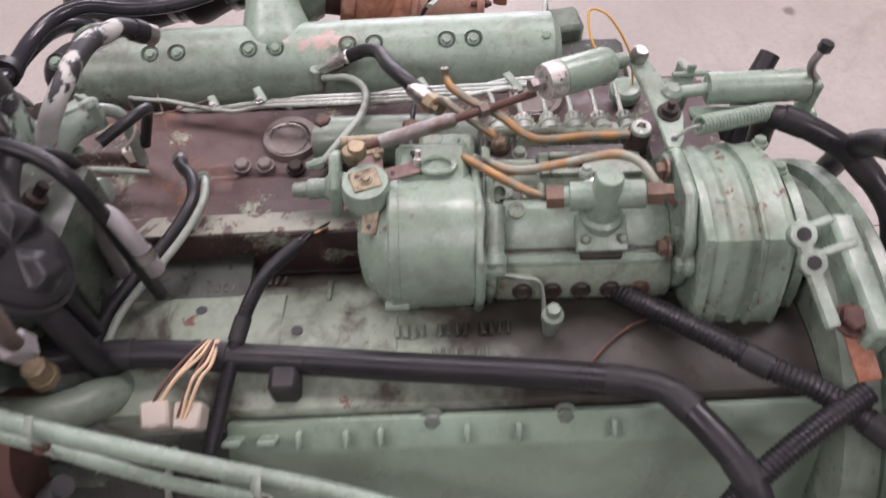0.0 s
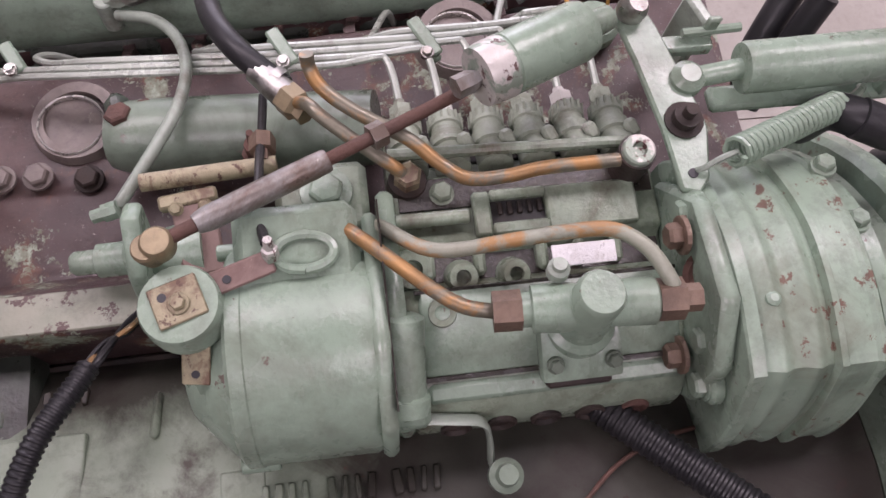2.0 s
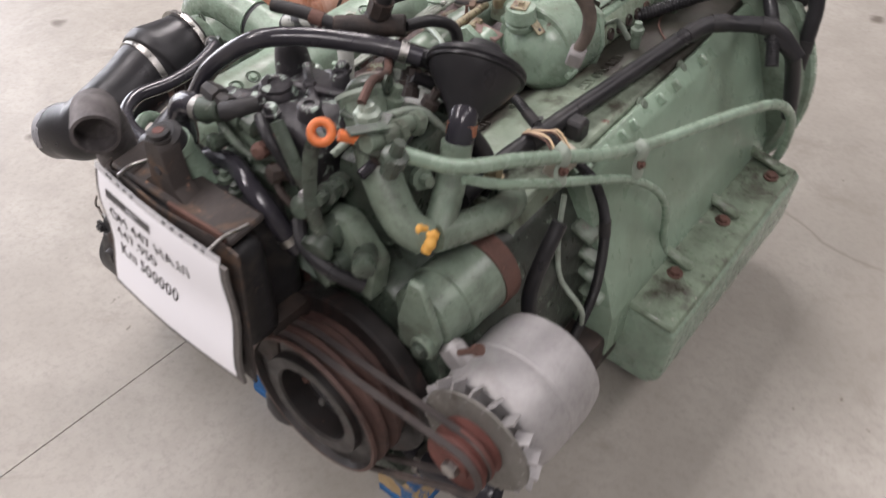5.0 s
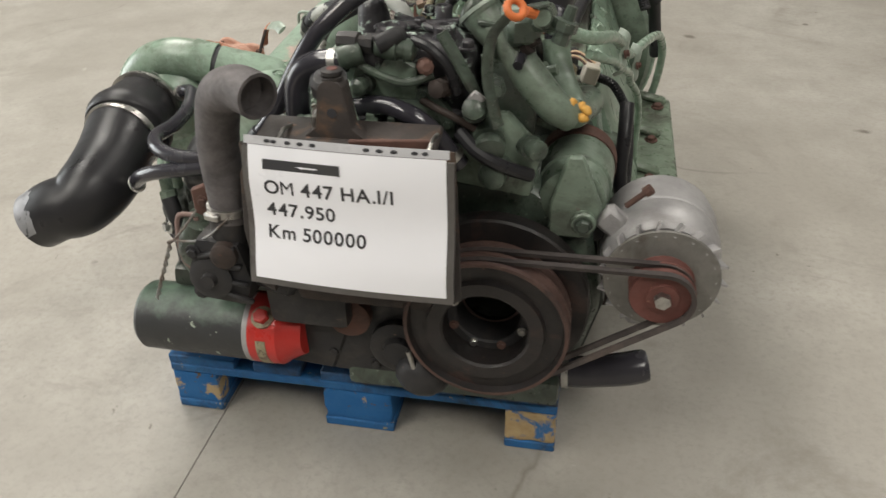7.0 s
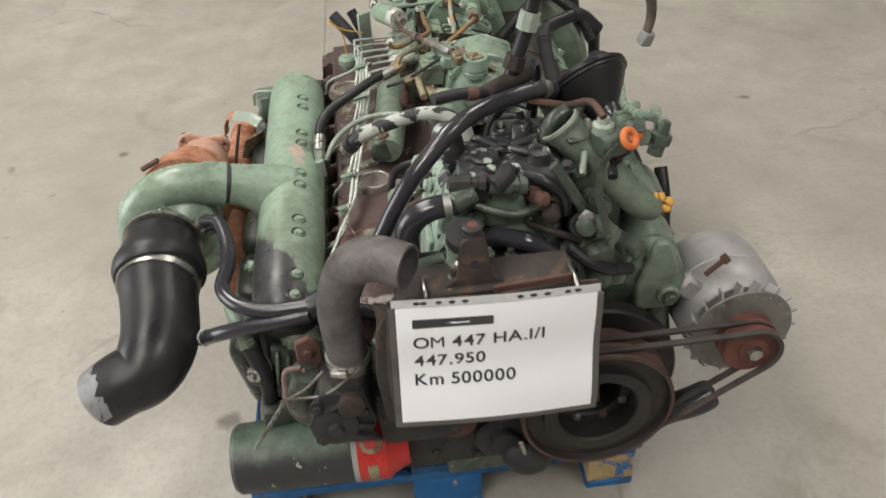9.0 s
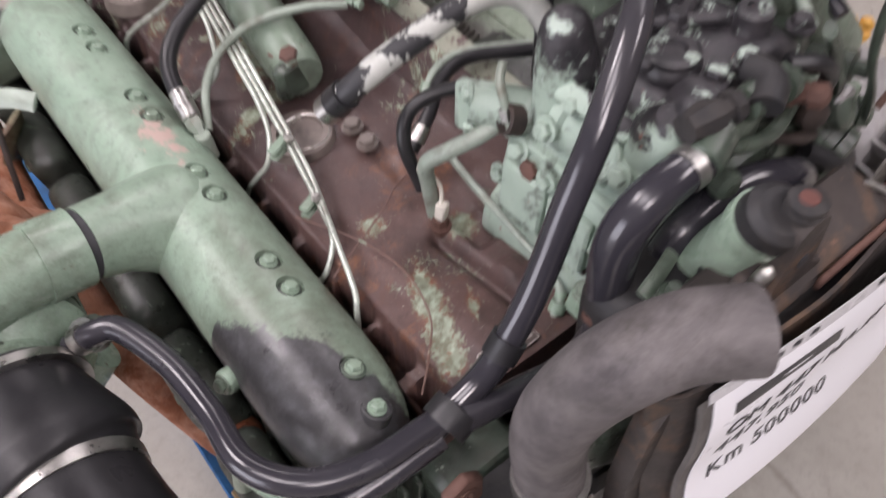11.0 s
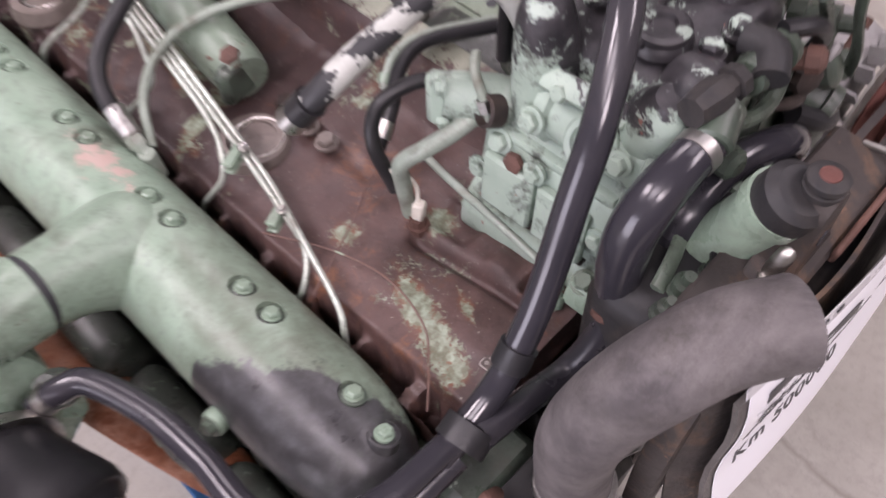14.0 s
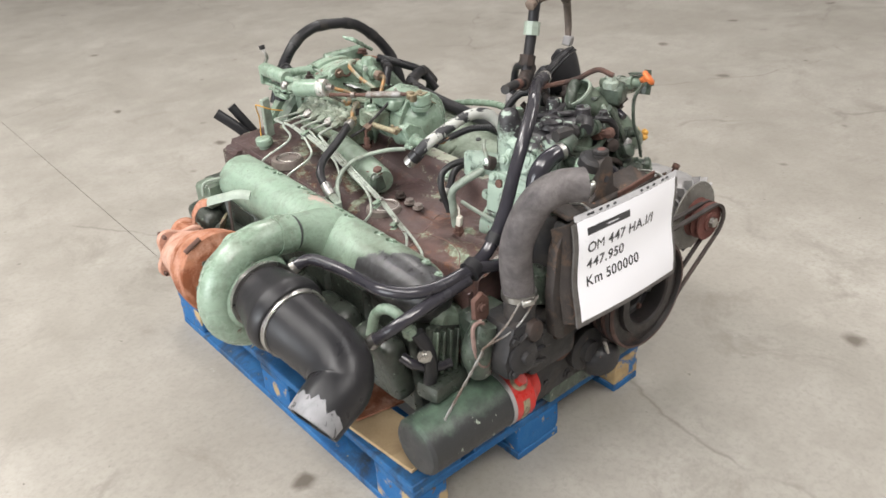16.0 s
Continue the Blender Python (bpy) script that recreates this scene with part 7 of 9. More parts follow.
def air_compressor():
    c = thing("air_compressor", (0.13, 0.1, 0.55), "pale green air compressor, blackened by soot on top", "compressor")
    part("base", prism([(-0.004, 0.55), (0.0, 0.580), (0.014, 0.598), (0.050, 0.628), (0.20, 0.63), (0.20, 0.53), (0.02, 0.53)], "xz", 0.005, 0.195, 0.008, seg=2), SOOT, c)
    part("base_foot", box((-0.002, 0.022, 0.585), (0.035, 0.035, 0.03), (0, 20, 0), 0.008, seg=2), GREEN, c)
    part("foot_bolt", hexa((-0.004, 0.026, 0.602), (-0.35, 0, 1), 0.010, 0.010, 1.4), GREEN_OILY, c)
    for y0, y1 in ((0.038, 0.096), (0.1005, 0.162)):
        part("side_panel", box((0.003, (y0 + y1) / 2, 0.652), (0.012, y1 - y0, 0.066), (0, 5, 0), 0.003), SOOT, c)
        part("panel_seam", box((0.0045, (y0 + y1) / 2, 0.6165), (0.010, y1 - y0 + 0.004, 0.0035), (0, 5, 0), 0.001), IRON, c)
    part("crankcase", prism([(0.012, 0.62), (0.006, 0.66), (0.014, 0.70), (0.03, 0.72), (0.22, 0.72), (0.225, 0.62)], "xz", 0.0, 0.175, 0.014, seg=3), SOOT, c)
    part("front_flange", box((0.050, -0.004, 0.648), (0.115, 0.014, 0.034), (0, -6, 0), 0.004, seg=2), GREEN_CHIPPED, c)
    # rounded upper body with its lugs
    part("upper_body", prism([(0.042, 0.71), (0.050, 0.77), (0.07, 0.806), (0.19, 0.822), (0.232, 0.80), (0.24, 0.71)], "xz", 0.010, 0.160, 0.018, seg=3), SOOT, c)
    # lying barrel along the flank, an upright lobe behind it and a stepped boss in front
    part("barrel", lathe((0.050, -0.004, 0.742), (0.02, 1, 0.0), [(0, 0.020), (0.004, 0.030), (0.014, 0.034), (0.016, 0.030), (0.052, 0.031), (0.054, 0.036), (0.064, 0.036), (0.066, 0.031), (0.110, 0.032), (0.114, 0.037), (0.126, 0.037), (0.130, 0.028), (0.158, 0.024)], 32), SOOT, c)
    part("head_lobe", tube([(0.060, 0.135, 0.70, 0.034), (0.054, 0.136, 0.77, 0.031), (0.050, 0.137, 0.815, 0.027), (0.048, 0.137, 0.842, 0.021), (0.047, 0.137, 0.850, 0.010)], 0.03, 24, 5), SOOT, c)
    part("front_lobe", tube([(0.066, 0.030, 0.72, 0.030), (0.056, 0.022, 0.775, 0.030), (0.052, 0.016, 0.800, 0.026), (0.050, 0.012, 0.818, 0.014)], 0.03, 22, 5), SOOT, c)
    part("flank_web", box((0.036, 0.080, 0.785), (0.022, 0.085, 0.016), (0, -38, 4), 0.006, seg=2), SOOT, c)
    part("flank_web", box((0.024, 0.088, 0.706), (0.020, 0.130, 0.012), (0, 0, 0), 0.005, seg=2), SOOT, c)
    for q, r in (((0.014, 0.118, 0.748), 0.010), ((0.018, 0.028, 0.758), 0.009), ((0.012, 0.150, 0.700), 0.010), ((0.030, 0.100, 0.782), 0.008)):
        part("flank_bolt", hexa(q, (-1, 0, 0.25), r, 0.010, 1.35), SOOT, c)
    part("rusty_plug", lathe((0.008, 0.128, 0.690), (-1, 0, 0.2), [(0, 0.011), (0.006, 0.011), (0.007, 0.008)], 6), RUST_DARK, c)
    part("dark_port", lathe((0.012, 0.165, 0.728), (-0.8, 0.3, 0.4), [(-0.01, 0.016), (0.006, 0.016), (0.008, 0.013), (0.001, 0.011)], 20), IRON, c)
    part("pressure_line", tube([(0.028, 0.196, 0.770), (0.016, 0.186, 0.760), (0.012, 0.170, 0.735), (0.010, 0.160, 0.715)], 0.0048, 10, 5), PIPE, c)
    part("line_nut", lathe((0.0125, 0.172, 0.738), (-0.1, -0.5, -0.9), [(0, 0.0085), (0.012, 0.0085)], 6), STEEL, c)
    part("neck_boss", tube([(0.06, 0.15, 0.70, 0.030), (0.03, 0.185, 0.715, 0.026), (0.005, 0.215, 0.722, 0.022)], 0.026, 22, 5), SOOT, c)
    part("neck_flange", box((0.01, 0.21, 0.715), (0.018, 0.05, 0.06), (0, 8, 35), 0.006), SOOT, c)
    for z in (0.693, 0.737):
        part("flange_bolt", hexa((0.0, 0.212, z), (-0.8, 0.55, 0), 0.008, 0.008), SOOT, c)
    part("side_boss", lathe((0.026, 0.060, 0.752), (-0.85, 0, 0.55), [(-0.02, 0.026), (0.008, 0.025), (0.011, 0.022), (0.011, 0.017), (0.007, 0.015), (0.007, 0.006)], 28), SOOT, c)
    for y, z in ((0.028, 0.662), (0.172, 0.650), (0.104, 0.695)):
        part("case_bolt", hexa((0.006, y, z), (-1, 0, 0.1), 0.0085, 0.008), SOOT, c)
    for x, y, r, h in ((0.100, 0.060, 0.024, 0.006), (0.185, 0.045, 0.017, 0.014), (0.170, 0.120, 0.014, 0.020)):
        part("valve_cap", lathe((x, y, 0.815), (0, 0, 1), [(0, r * 1.15), (0.006, r * 1.1), (0.009, r), (0.009 + h, r), (0.012 + h, r * 0.85), (0.012 + h, r * 0.5), (0.008 + h, r * 0.42)], 24), SOOT, c)
    for x, y in ((0.105, 0.018), (0.140, 0.014), (0.14, 0.155), (0.225, 0.02), (0.215, 0.15), (0.138, 0.09)):
        part("head_bolt", hexa((x, y, 0.815 + (0.008 if 0.1 < x < 0.2 else 0)), (0, 0, 1), 0.010, 0.012, 1.35), SOOT, c)
    part("cross_web", box((0.14, 0.09, 0.824), (0.15, 0.014, 0.012), (0, 0, 20), 0.004), SOOT, c)
    part("cross_web", box((0.14, 0.09, 0.824), (0.13, 0.014, 0.012), (0, 0, -38), 0.004), SOOT, c)
    # round outlet at the front with its hose neck
    part("outlet_knuckle", lathe((0.085, 0.02, 0.800), (-0.35, -0.9, 0.35), [(0, 0.030), (0.022, 0.029), (0.034, 0.022), (0.040, 0.012)], 26), SOOT, c)
    part("outlet_neck", rod((0.072, -0.018, 0.815), (0.038, -0.03, 0.806), 0.018, 18), GREEN_DARK, c)
    part("front_cover", lathe((0.14, 0.006, 0.69), (0, -1, 0), [(0, 0.07), (0.012, 0.068), (0.016, 0.05), (0.024, 0.045)], 32), GREEN_DARK, c)
    for k in range(6):
        a = radians(60 * k + 10)
        part("cover_bolt", hexa((0.14 + 0.058 * math.cos(a), -0.006, 0.69 + 0.058 * math.sin(a)), (0, -1, 0), 0.007, 0.007), GREEN_DARK, c)
    part("outlet_elbow", tube([(0.21, 0.10, 0.82), (0.215, 0.105, 0.845), (0.232, 0.115, 0.858), (0.26, 0.125, 0.862)], 0.013, 14, 5), GREEN_DARK, c)
    part("black_stub", tube([(0.125, 0.0, 0.835), (0.12, -0.022, 0.838), (0.10, -0.035, 0.832)], 0.014, 16, 4), BLACK, c)
    part("top_bracket", box((0.255, 0.075, 0.838), (0.05, 0.035, 0.008), (0, 8, 15), 0.002), GREEN_DARK, c)
    return c


air_compressor()


def breather():
    b = thing("oil_breather", (0.33, 0.2, 0.8), "black plastic mushroom-shaped breather cap on a stem", "breather")
    top = V((0.312, 0.258, 0.857))
    d = V((0.030, -0.078, -0.062)).normalized()
    part("cap", lathe(top, d, [(0.006, 0.01), (0.004, 0.035), (-0.001, 0.050), (0.0, 0.060), (0.003, 0.066), (0.010, 0.069), (0.020, 0.069), (0.026, 0.066), (0.034, 0.062), (0.058, 0.044), (0.075, 0.030), (0.086, 0.024)], 48), RUBBER, b)
    part("rim", lathe(top, d, [(0.007, 0.066), (0.008, 0.0725), (0.013, 0.073), (0.015, 0.0705), (0.018, 0.073), (0.021, 0.0725), (0.023, 0.066)], 48), RUBBER, b)
    # three soft lobes on top
    q = (-d).to_track_quat("Z", "Y").to_matrix().to_4x4()
    rings = []
    for k in range(13):
        r = 0.002 + 0.060 * k / 12
        ring = []
        for n in range(60):
            a = 2 * math.pi * n / 60
            lobe = ease(-0.25, 0.45, math.cos(3 * a + 0.6)) * ease(0.006, 0.026, r) * (1 - ease(0.046, 0.060, r))
            ring.append(Matrix.Translation(top) @ q @ V((r * math.cos(a), r * math.sin(a), 0.002 + 0.013 * lobe - 0.006 * ease(0.05, 0.062, r))))
        rings.append(ring)
    bm = bmesh.new()
    ring_sweep(bm, rings)
    bmesh.ops.recalc_face_normals(bm, faces=bm.faces[:])
    part("lobed_top", smooth(bm, 60), RUBBER, b)
    part("side_spigot", tube([(0.262, 0.235, 0.842), (0.235, 0.225, 0.848), (0.20, 0.22, 0.850)], 0.015, 16, 4), RUBBER, b)
    part("stem", tube([tuple(top + d * 0.075), (0.343, 0.185, 0.812), (0.350, 0.166, 0.775), (0.350, 0.160, 0.755)], 0.021, 18, 6), RUBBER_GLOSS, b)
    part("copper_patch", lathe((0.3445, 0.182, 0.806), (0.15, -0.42, -0.9), [(0, 0.0218), (0.016, 0.0218)], 18), RUST, b, "rubbed orange patch")
    return b


breather()


def coolant_pipes():
    g = thing("coolant_pipe", (0.38, 0.06, 0.65), "thick green coolant pipe branch sealed with yellow compound", "pipe")
    part("mouth_arm", tube([(0.232, 0.098, 0.848, 0.034), (0.242, 0.093, 0.836, 0.032), (0.27, 0.075, 0.81, 0.029), (0.315, 0.05, 0.765, 0.028), (0.355, 0.042, 0.722, 0.027), (0.383, 0.055, 0.700, 0.026)], 0.028, 22, 6, wall=0.004), GREEN_OILY, g)
    part("mouth_rim", lathe((0.229, 0.100, 0.851), (0.45, -0.22, -0.55), [(0, 0.031), (0, 0.036), (0.006, 0.036), (0.006, 0.031)], 28, caps=False), PIPE, g)
    part("riser", tube([(0.388, 0.075, 0.700), (0.365, 0.125, 0.725), (0.352, 0.155, 0.755), (0.348, 0.166, 0.785)], 0.023, 18, 5), GREEN_OILY, g)
    part("rear_arm", tube([(0.388, 0.065, 0.700), (0.400, 0.12, 0.685), (0.410, 0.18, 0.672), (0.402, 0.235, 0.655), (0.375, 0.27, 0.632), (0.345, 0.285, 0.60)], 0.024, 18, 6), GREEN_OILY, g)
    random.seed(8)
    for k in range(8):
        own = bmesh.new()
        bmesh.ops.create_icosphere(own, subdivisions=2, radius=random.uniform(0.007, 0.0125))
        for v in own.verts:
            v.co *= 1 + 0.35 * noise.noise(v.co * 120 + V((k, 0, 0)))
        own.transform(pose(0.392 + random.uniform(-0.014, 0.016), 0.052 + random.uniform(-0.022, 0.024), 0.716 + random.uniform(-0.014, 0.010)))
        part("sealant_lump", smooth(own, 80), YELLOW, g, "lumpy yellow sealant")
    part("brass_nut", lathe((0.368, 0.232, 0.680), (0.05, 0, 1), [(0, 0.017), (0.012, 0.017), (0.012, 0.014), (0.034, 0.014), (0.037, 0.011)], 8), BRASS, g)
    return g


coolant_pipes()


def orange_ring():
    o = thing("lifting_eye", (0.30, -0.03, 0.87), "orange painted ring on a bent strap bracket", "ring")
    c, n = V((0.300, -0.038, 0.893)), V((0.5, -0.6, 0.6)).normalized()
    u = n.orthogonal().normalized()
    w = n.cross(u)
    part("ring", tube([tuple(c + (u * math.cos(a) + w * math.sin(a)) * 0.0125) for a in np.linspace(0, 2 * math.pi, 25)], 0.0056, 12, 2), ORANGE, o)
    part("tail", tube([(0.312, -0.022, 0.885), (0.323, -0.008, 0.878), (0.326, -0.006, 0.876)], 0.0075, 10, 4), ORANGE, o)
    part("strap", tube([(0.290, -0.030, 0.880), (0.268, -0.028, 0.850), (0.262, -0.035, 0.80), (0.272, -0.045, 0.755), (0.282, -0.045, 0.72)], 0.010, 8, 5, flat=0.4), GREEN_DARK, o)
    return o


orange_ring()


def valve_group():
    v = thing("valve_block", (0.32, 0.04, 0.8), "green brass-nutted valve and pipe unions by the compressor", "valve")
    part("body", box((0.300, 0.055, 0.838), (0.05, 0.055, 0.045), (0, 0, 20), 0.008), GREEN_DARK, v)
    part("cap_nut", lathe((0.288, 0.053, 0.855), (0, 0, 1), [(0, 0.018), (0.014, 0.018), (0.018, 0.012), (0.026, 0.010)], 8), PIPE, v)
    part("union", lathe((0.32, 0.045, 0.848), (0.6, -0.3, 0.1), [(0, 0.014), (0.02, 0.014), (0.022, 0.011), (0.04, 0.011)], 8), GREEN_DARK, v)
    part("stem", tube([(0.335, 0.0, 0.870), (0.335, 0.03, 0.860), (0.33, 0.07, 0.855), (0.33, 0.11, 0.845)], 0.012, 12, 5), GREEN_OILY, v)
    for t in (0.2, 0.5, 0.8):
        y = 0.0 + 0.11 * t
        part("collar", lathe((0.334, y, 0.866 - 0.02 * t), (0, 1, -0.2), [(0, 0.016), (0.010, 0.017), (0.012, 0.013)], 8), GREEN_OILY, v)
    part("small_pipe", tube([(0.286, 0.045, 0.885), (0.273, 0.08, 0.895), (0.25, 0.119, 0.872), (0.235, 0.15, 0.86), (0.20, 0.19, 0.85)], 0.006, 10, 6), RUST_DARK, v)
    part("flat_strap", box((0.33, 0.01, 0.885), (0.055, 0.018, 0.004), (0, 10, 70), 0.001), GREEN_DARK, v)
    part("side_valve", lathe((0.36, 0.012, 0.83), (0.3, 0.1, 1), [(0, 0.013), (0.02, 0.013), (0.02, 0.018), (0.034, 0.018), (0.036, 0.010), (0.055, 0.008)], 8), GREEN_DARK, v)
    return v


valve_group()


def tee_riser():
    t = thing("tee_riser", (0.18, 0.21, 0.87), "dark rusty tee fitting with an upright hose stub", "fitting")
    part("tee", rod((0.120, 0.165, 0.882), (0.205, 0.225, 0.888), 0.016), IRON, t)
    part("riser", tube([(0.165, 0.20, 0.885), (0.180, 0.205, 0.925), (0.195, 0.211, 0.965), (0.205, 0.214, 1.0), (0.215, 0.216, 1.042)], 0.0125, 14, 5), RUBBER, t)
    part("riser_nut", lathe((0.172, 0.203, 0.905), (0.3, 0.1, 0.9), [(0, 0.018), (0.024, 0.018)], 8), IRON, t)
    part("upper_nut", lathe((0.196, 0.211, 0.968), (0.25, 0.1, 0.9), [(0, 0.018), (0.030, 0.018)], 8), PIPE, t)
    part("side_arm", tube([(0.125, 0.168, 0.883), (0.08, 0.15, 0.895), (0.03, 0.13, 0.90)], 0.010, 12, 4), BLACK, t)
    part("copper_bush", rod((0.105, 0.160, 0.888), (0.085, 0.152, 0.893), 0.0115, 14), RUST_DARK, t)
    part("rear_arm", tube([(0.205, 0.225, 0.888), (0.22, 0.27, 0.882), (0.235, 0.30, 0.86), (0.235, 0.31, 0.80), (0.225, 0.31, 0.70), (0.215, 0.31, 0.60)], 0.009, 12, 5), RUBBER, t)
    return t


tee_riser()


def plug_connector(name, c, rot, label, mat=PLUG, size=1.0):
    k = thing(name, c, label, "connector", "wiring connectors")
    part("housing", box(c, (0.030 * size, 0.031 * size, 0.034 * size), rot, 0.003), mat, k)
    part("latch", box((c[0] + 0.014 * size, c[1], c[2] + 0.004), (0.005, 0.010, 0.018 * size), rot, 0.001), mat, k)
    return k


plug_connector("hanging_connector", (0.437, 0.311, 0.888), (10, 12, 20), "greyed plastic connector hanging from the ribbed conduit", GREY_HOSE, 0.75)
plug_connector("loom_connector", (0.406, 0.355, 0.656), (0, 15, 8), "cream plastic connector hanging from the loom")
plug_connector("loom_connector", (0.406, 0.390, 0.650), (0, 15, -4), "cream plastic connector hanging from the loom")
for k in range(6):
    a = (0.335 + 0.003 * k, 0.385 + 0.005 * k, 0.668)
    b = (0.410 + 0.001 * k, (0.346 if k < 3 else 0.380) + 0.004 * (k % 3), 0.664)
    single("loom_wire", tube([(0.312, 0.395 + 0.003 * k, 0.652), a, (0.378, (a[1] + b[1]) / 2 + 0.004 * (k % 2), 0.682), b], 0.0022, 6, 6), WIRE_TAN if k % 3 else RUST_DARK, "loose tan wire from the loom to its connector", "wire", "loom wires")

hose("front_hose", [(0.012, -0.020, 0.650), (0.016, -0.030, 0.692), (0.036, -0.032, 0.722), (0.072, -0.031, 0.733), (0.108, -0.036, 0.738), (0.148, -0.048, 0.732), (0.180, -0.050, 0.710), (0.202, -0.046, 0.680), (0.222, -0.038, 0.650)], 0.0155, RUBBER_GLOSS, "black coolant hose looping round the front", bands=(("hose_clamp", 0.06, 0.012, 0.002, STEEL), ("hose_clamp", 0.93, 0.012, 0.002, STEEL)))
hose("front_hose", [(-0.190, -0.008, 0.612, 0.0135), (-0.128, -0.012, 0.597, 0.0135), (-0.082, -0.018, 0.592, 0.0135), (-0.054, -0.026, 0.628, 0.0135), (-0.043, -0.024, 0.672, 0.0140), (-0.040, -0.023, 0.690, 0.0175), (-0.037, -0.021, 0.722, 0.0205), (-0.033, -0.021, 0.760, 0.0205), (-0.016, -0.023, 0.786, 0.0200), (0.012, -0.025, 0.799, 0.0185), (0.050, -0.026, 0.803, 0.0170)], 0.0160, RUBBER_GLOSS, "black rubber hose bent down from the compressor", bands=(("hose_clamp", 0.95, 0.012, 0.0030, STEEL), ("clamp_ring", 0.50, 0.008, 0.0008, RUST_DARK)))
hose("drain_pipe", [(0.425, 0.361, 0.60), (0.439, 0.336, 0.529), (0.46, 0.325, 0.454), (0.502, 0.34, 0.39), (0.50, 0.36, 0.33)], 0.005, PIPE, "thin grey bent drain pipe at the pan front")
hose("battery_cable", [(0.477, 0.26, 0.64), (0.477, 0.223, 0.591), (0.475, 0.20, 0.53), (0.485, 0.19, 0.47)], 0.013, RUBBER, "black cable hose beside the alternator")
hose("heater_hose", [(0.215, 0.86, 0.636), (0.262, 0.901, 0.650), (0.327, 0.966, 0.679), (0.360, 1.000, 0.692), (0.385, 1.030, 0.696), (0.418, 1.090, 0.690), (0.47, 1.16, 0.67), (0.49, 1.21, 0.63)], 0.0145, RUBBER, "thick black ribbed hose from under the pump to the rear", rib=(0.0065, 0.0014), bands=(("tape_wrap", 0.5, 0.03, 0.001, BLACK), ("tape_wrap", 0.8, 0.03, 0.001, BLACK)))
hose("rear_hose", [(0.03, 1.12, 0.66), (0.045, 1.11, 0.72), (0.066, 1.119, 0.745), (0.087, 1.163, 0.737), (0.113, 1.206, 0.718), (0.17, 1.25, 0.68), (0.22, 1.26, 0.62)], 0.016, RUBBER, "thick black taped hose bent over the rear", bands=(("tape_wrap", 0.3, 0.03, 0.001, BLACK), ("tape_wrap", 0.6, 0.03, 0.001, BLACK)))
hose("rear_loom", [(0.06, 1.215, 0.62), (0.097, 1.205, 0.721), (0.151, 1.20, 0.791), (0.205, 1.20, 0.822), (0.264, 1.20, 0.83), (0.373, 1.20, 0.813), (0.44, 1.20, 0.772), (0.495, 1.195, 0.714), (0.525, 1.18, 0.65), (0.535, 1.16, 0.57), (0.54, 1.15, 0.48)], 0.017, RUBBER, "thick black loom arched over the flywheel housing", bands=tuple(("tape_wrap", u, 0.028, 0.0014, BLACK) for u in (0.12, 0.25, 0.38, 0.5, 0.63, 0.76, 0.9)))
hose("ribbed_hose", [(-0.07, 1.13, 0.548), (-0.11, 1.155, 0.60), (-0.155, 1.19, 0.65)], 0.016, RUBBER, "cut black hose stub pointing up at the rear")
hose("hose_stub", [(-0.05, 1.14, 0.55), (-0.075, 1.16, 0.60), (-0.105, 1.185, 0.66)], 0.014, RUBBER, "cut black hose stub beside another at the rear")
hose("loom_branch", [(0.50, 0.99, 0.650), (0.545, 1.01, 0.62), (0.56, 1.04, 0.55), (0.575, 1.06, 0.45)], 0.016, RUBBER, "black loom branch hanging down the pan end")
hose("loom_branch", [(0.42, 1.13, 0.70), (0.46, 1.06, 0.685), (0.50, 1.0, 0.66), (0.53, 0.965, 0.60)], 0.014, RUBBER, "black ribbed loom branch to the rear bracket", rib=(0.006, 0.0015))
hose("signal_wire", [(-0.125, 0.98, 0.62), (-0.128, 0.965, 0.68), (-0.15, 0.93, 0.73), (-0.155, 0.90, 0.74), (-0.12, 0.90, 0.72), (-0.075, 0.92, 0.70)], 0.0018, YELLOW, "thin yellow wire loop at the rear", seg=8)
hose("steel_line", [(0.010, 0.262, 0.600), (0.004, 0.222, 0.599), (-0.002, 0.157, 0.597), (-0.007, 0.103, 0.595), (-0.010, 0.075, 0.593), (-0.0135, 0.054, 0.590), (-0.019, 0.045, 0.582), (-0.030, 0.041, 0.566)], 0.0047, PIPE, "grey-green steel pipe screwed into the brown block", bands=(("union_nut", 0.955, 0.012, 0.0045, GREEN), ("pipe_nut", 0.90, 0.005, 0.0018, GREEN)))
hose("elbow_pipe", [(-0.04, 0.232, 0.565), (-0.045, 0.232, 0.62), (-0.05, 0.225, 0.66), (-0.035, 0.205, 0.685), (-0.01, 0.19, 0.70), (0.02, 0.18, 0.715)], 0.009, PIPE, "bent grey-green pipe into the compressor flange")
hose("oil_feed_hose", [(-0.045, 0.245, 0.60), (-0.05, 0.265, 0.66), (-0.03, 0.275, 0.69), (0.01, 0.26, 0.705), (0.04, 0.23, 0.70)], 0.008, RUBBER, "thin black hose behind the compressor")


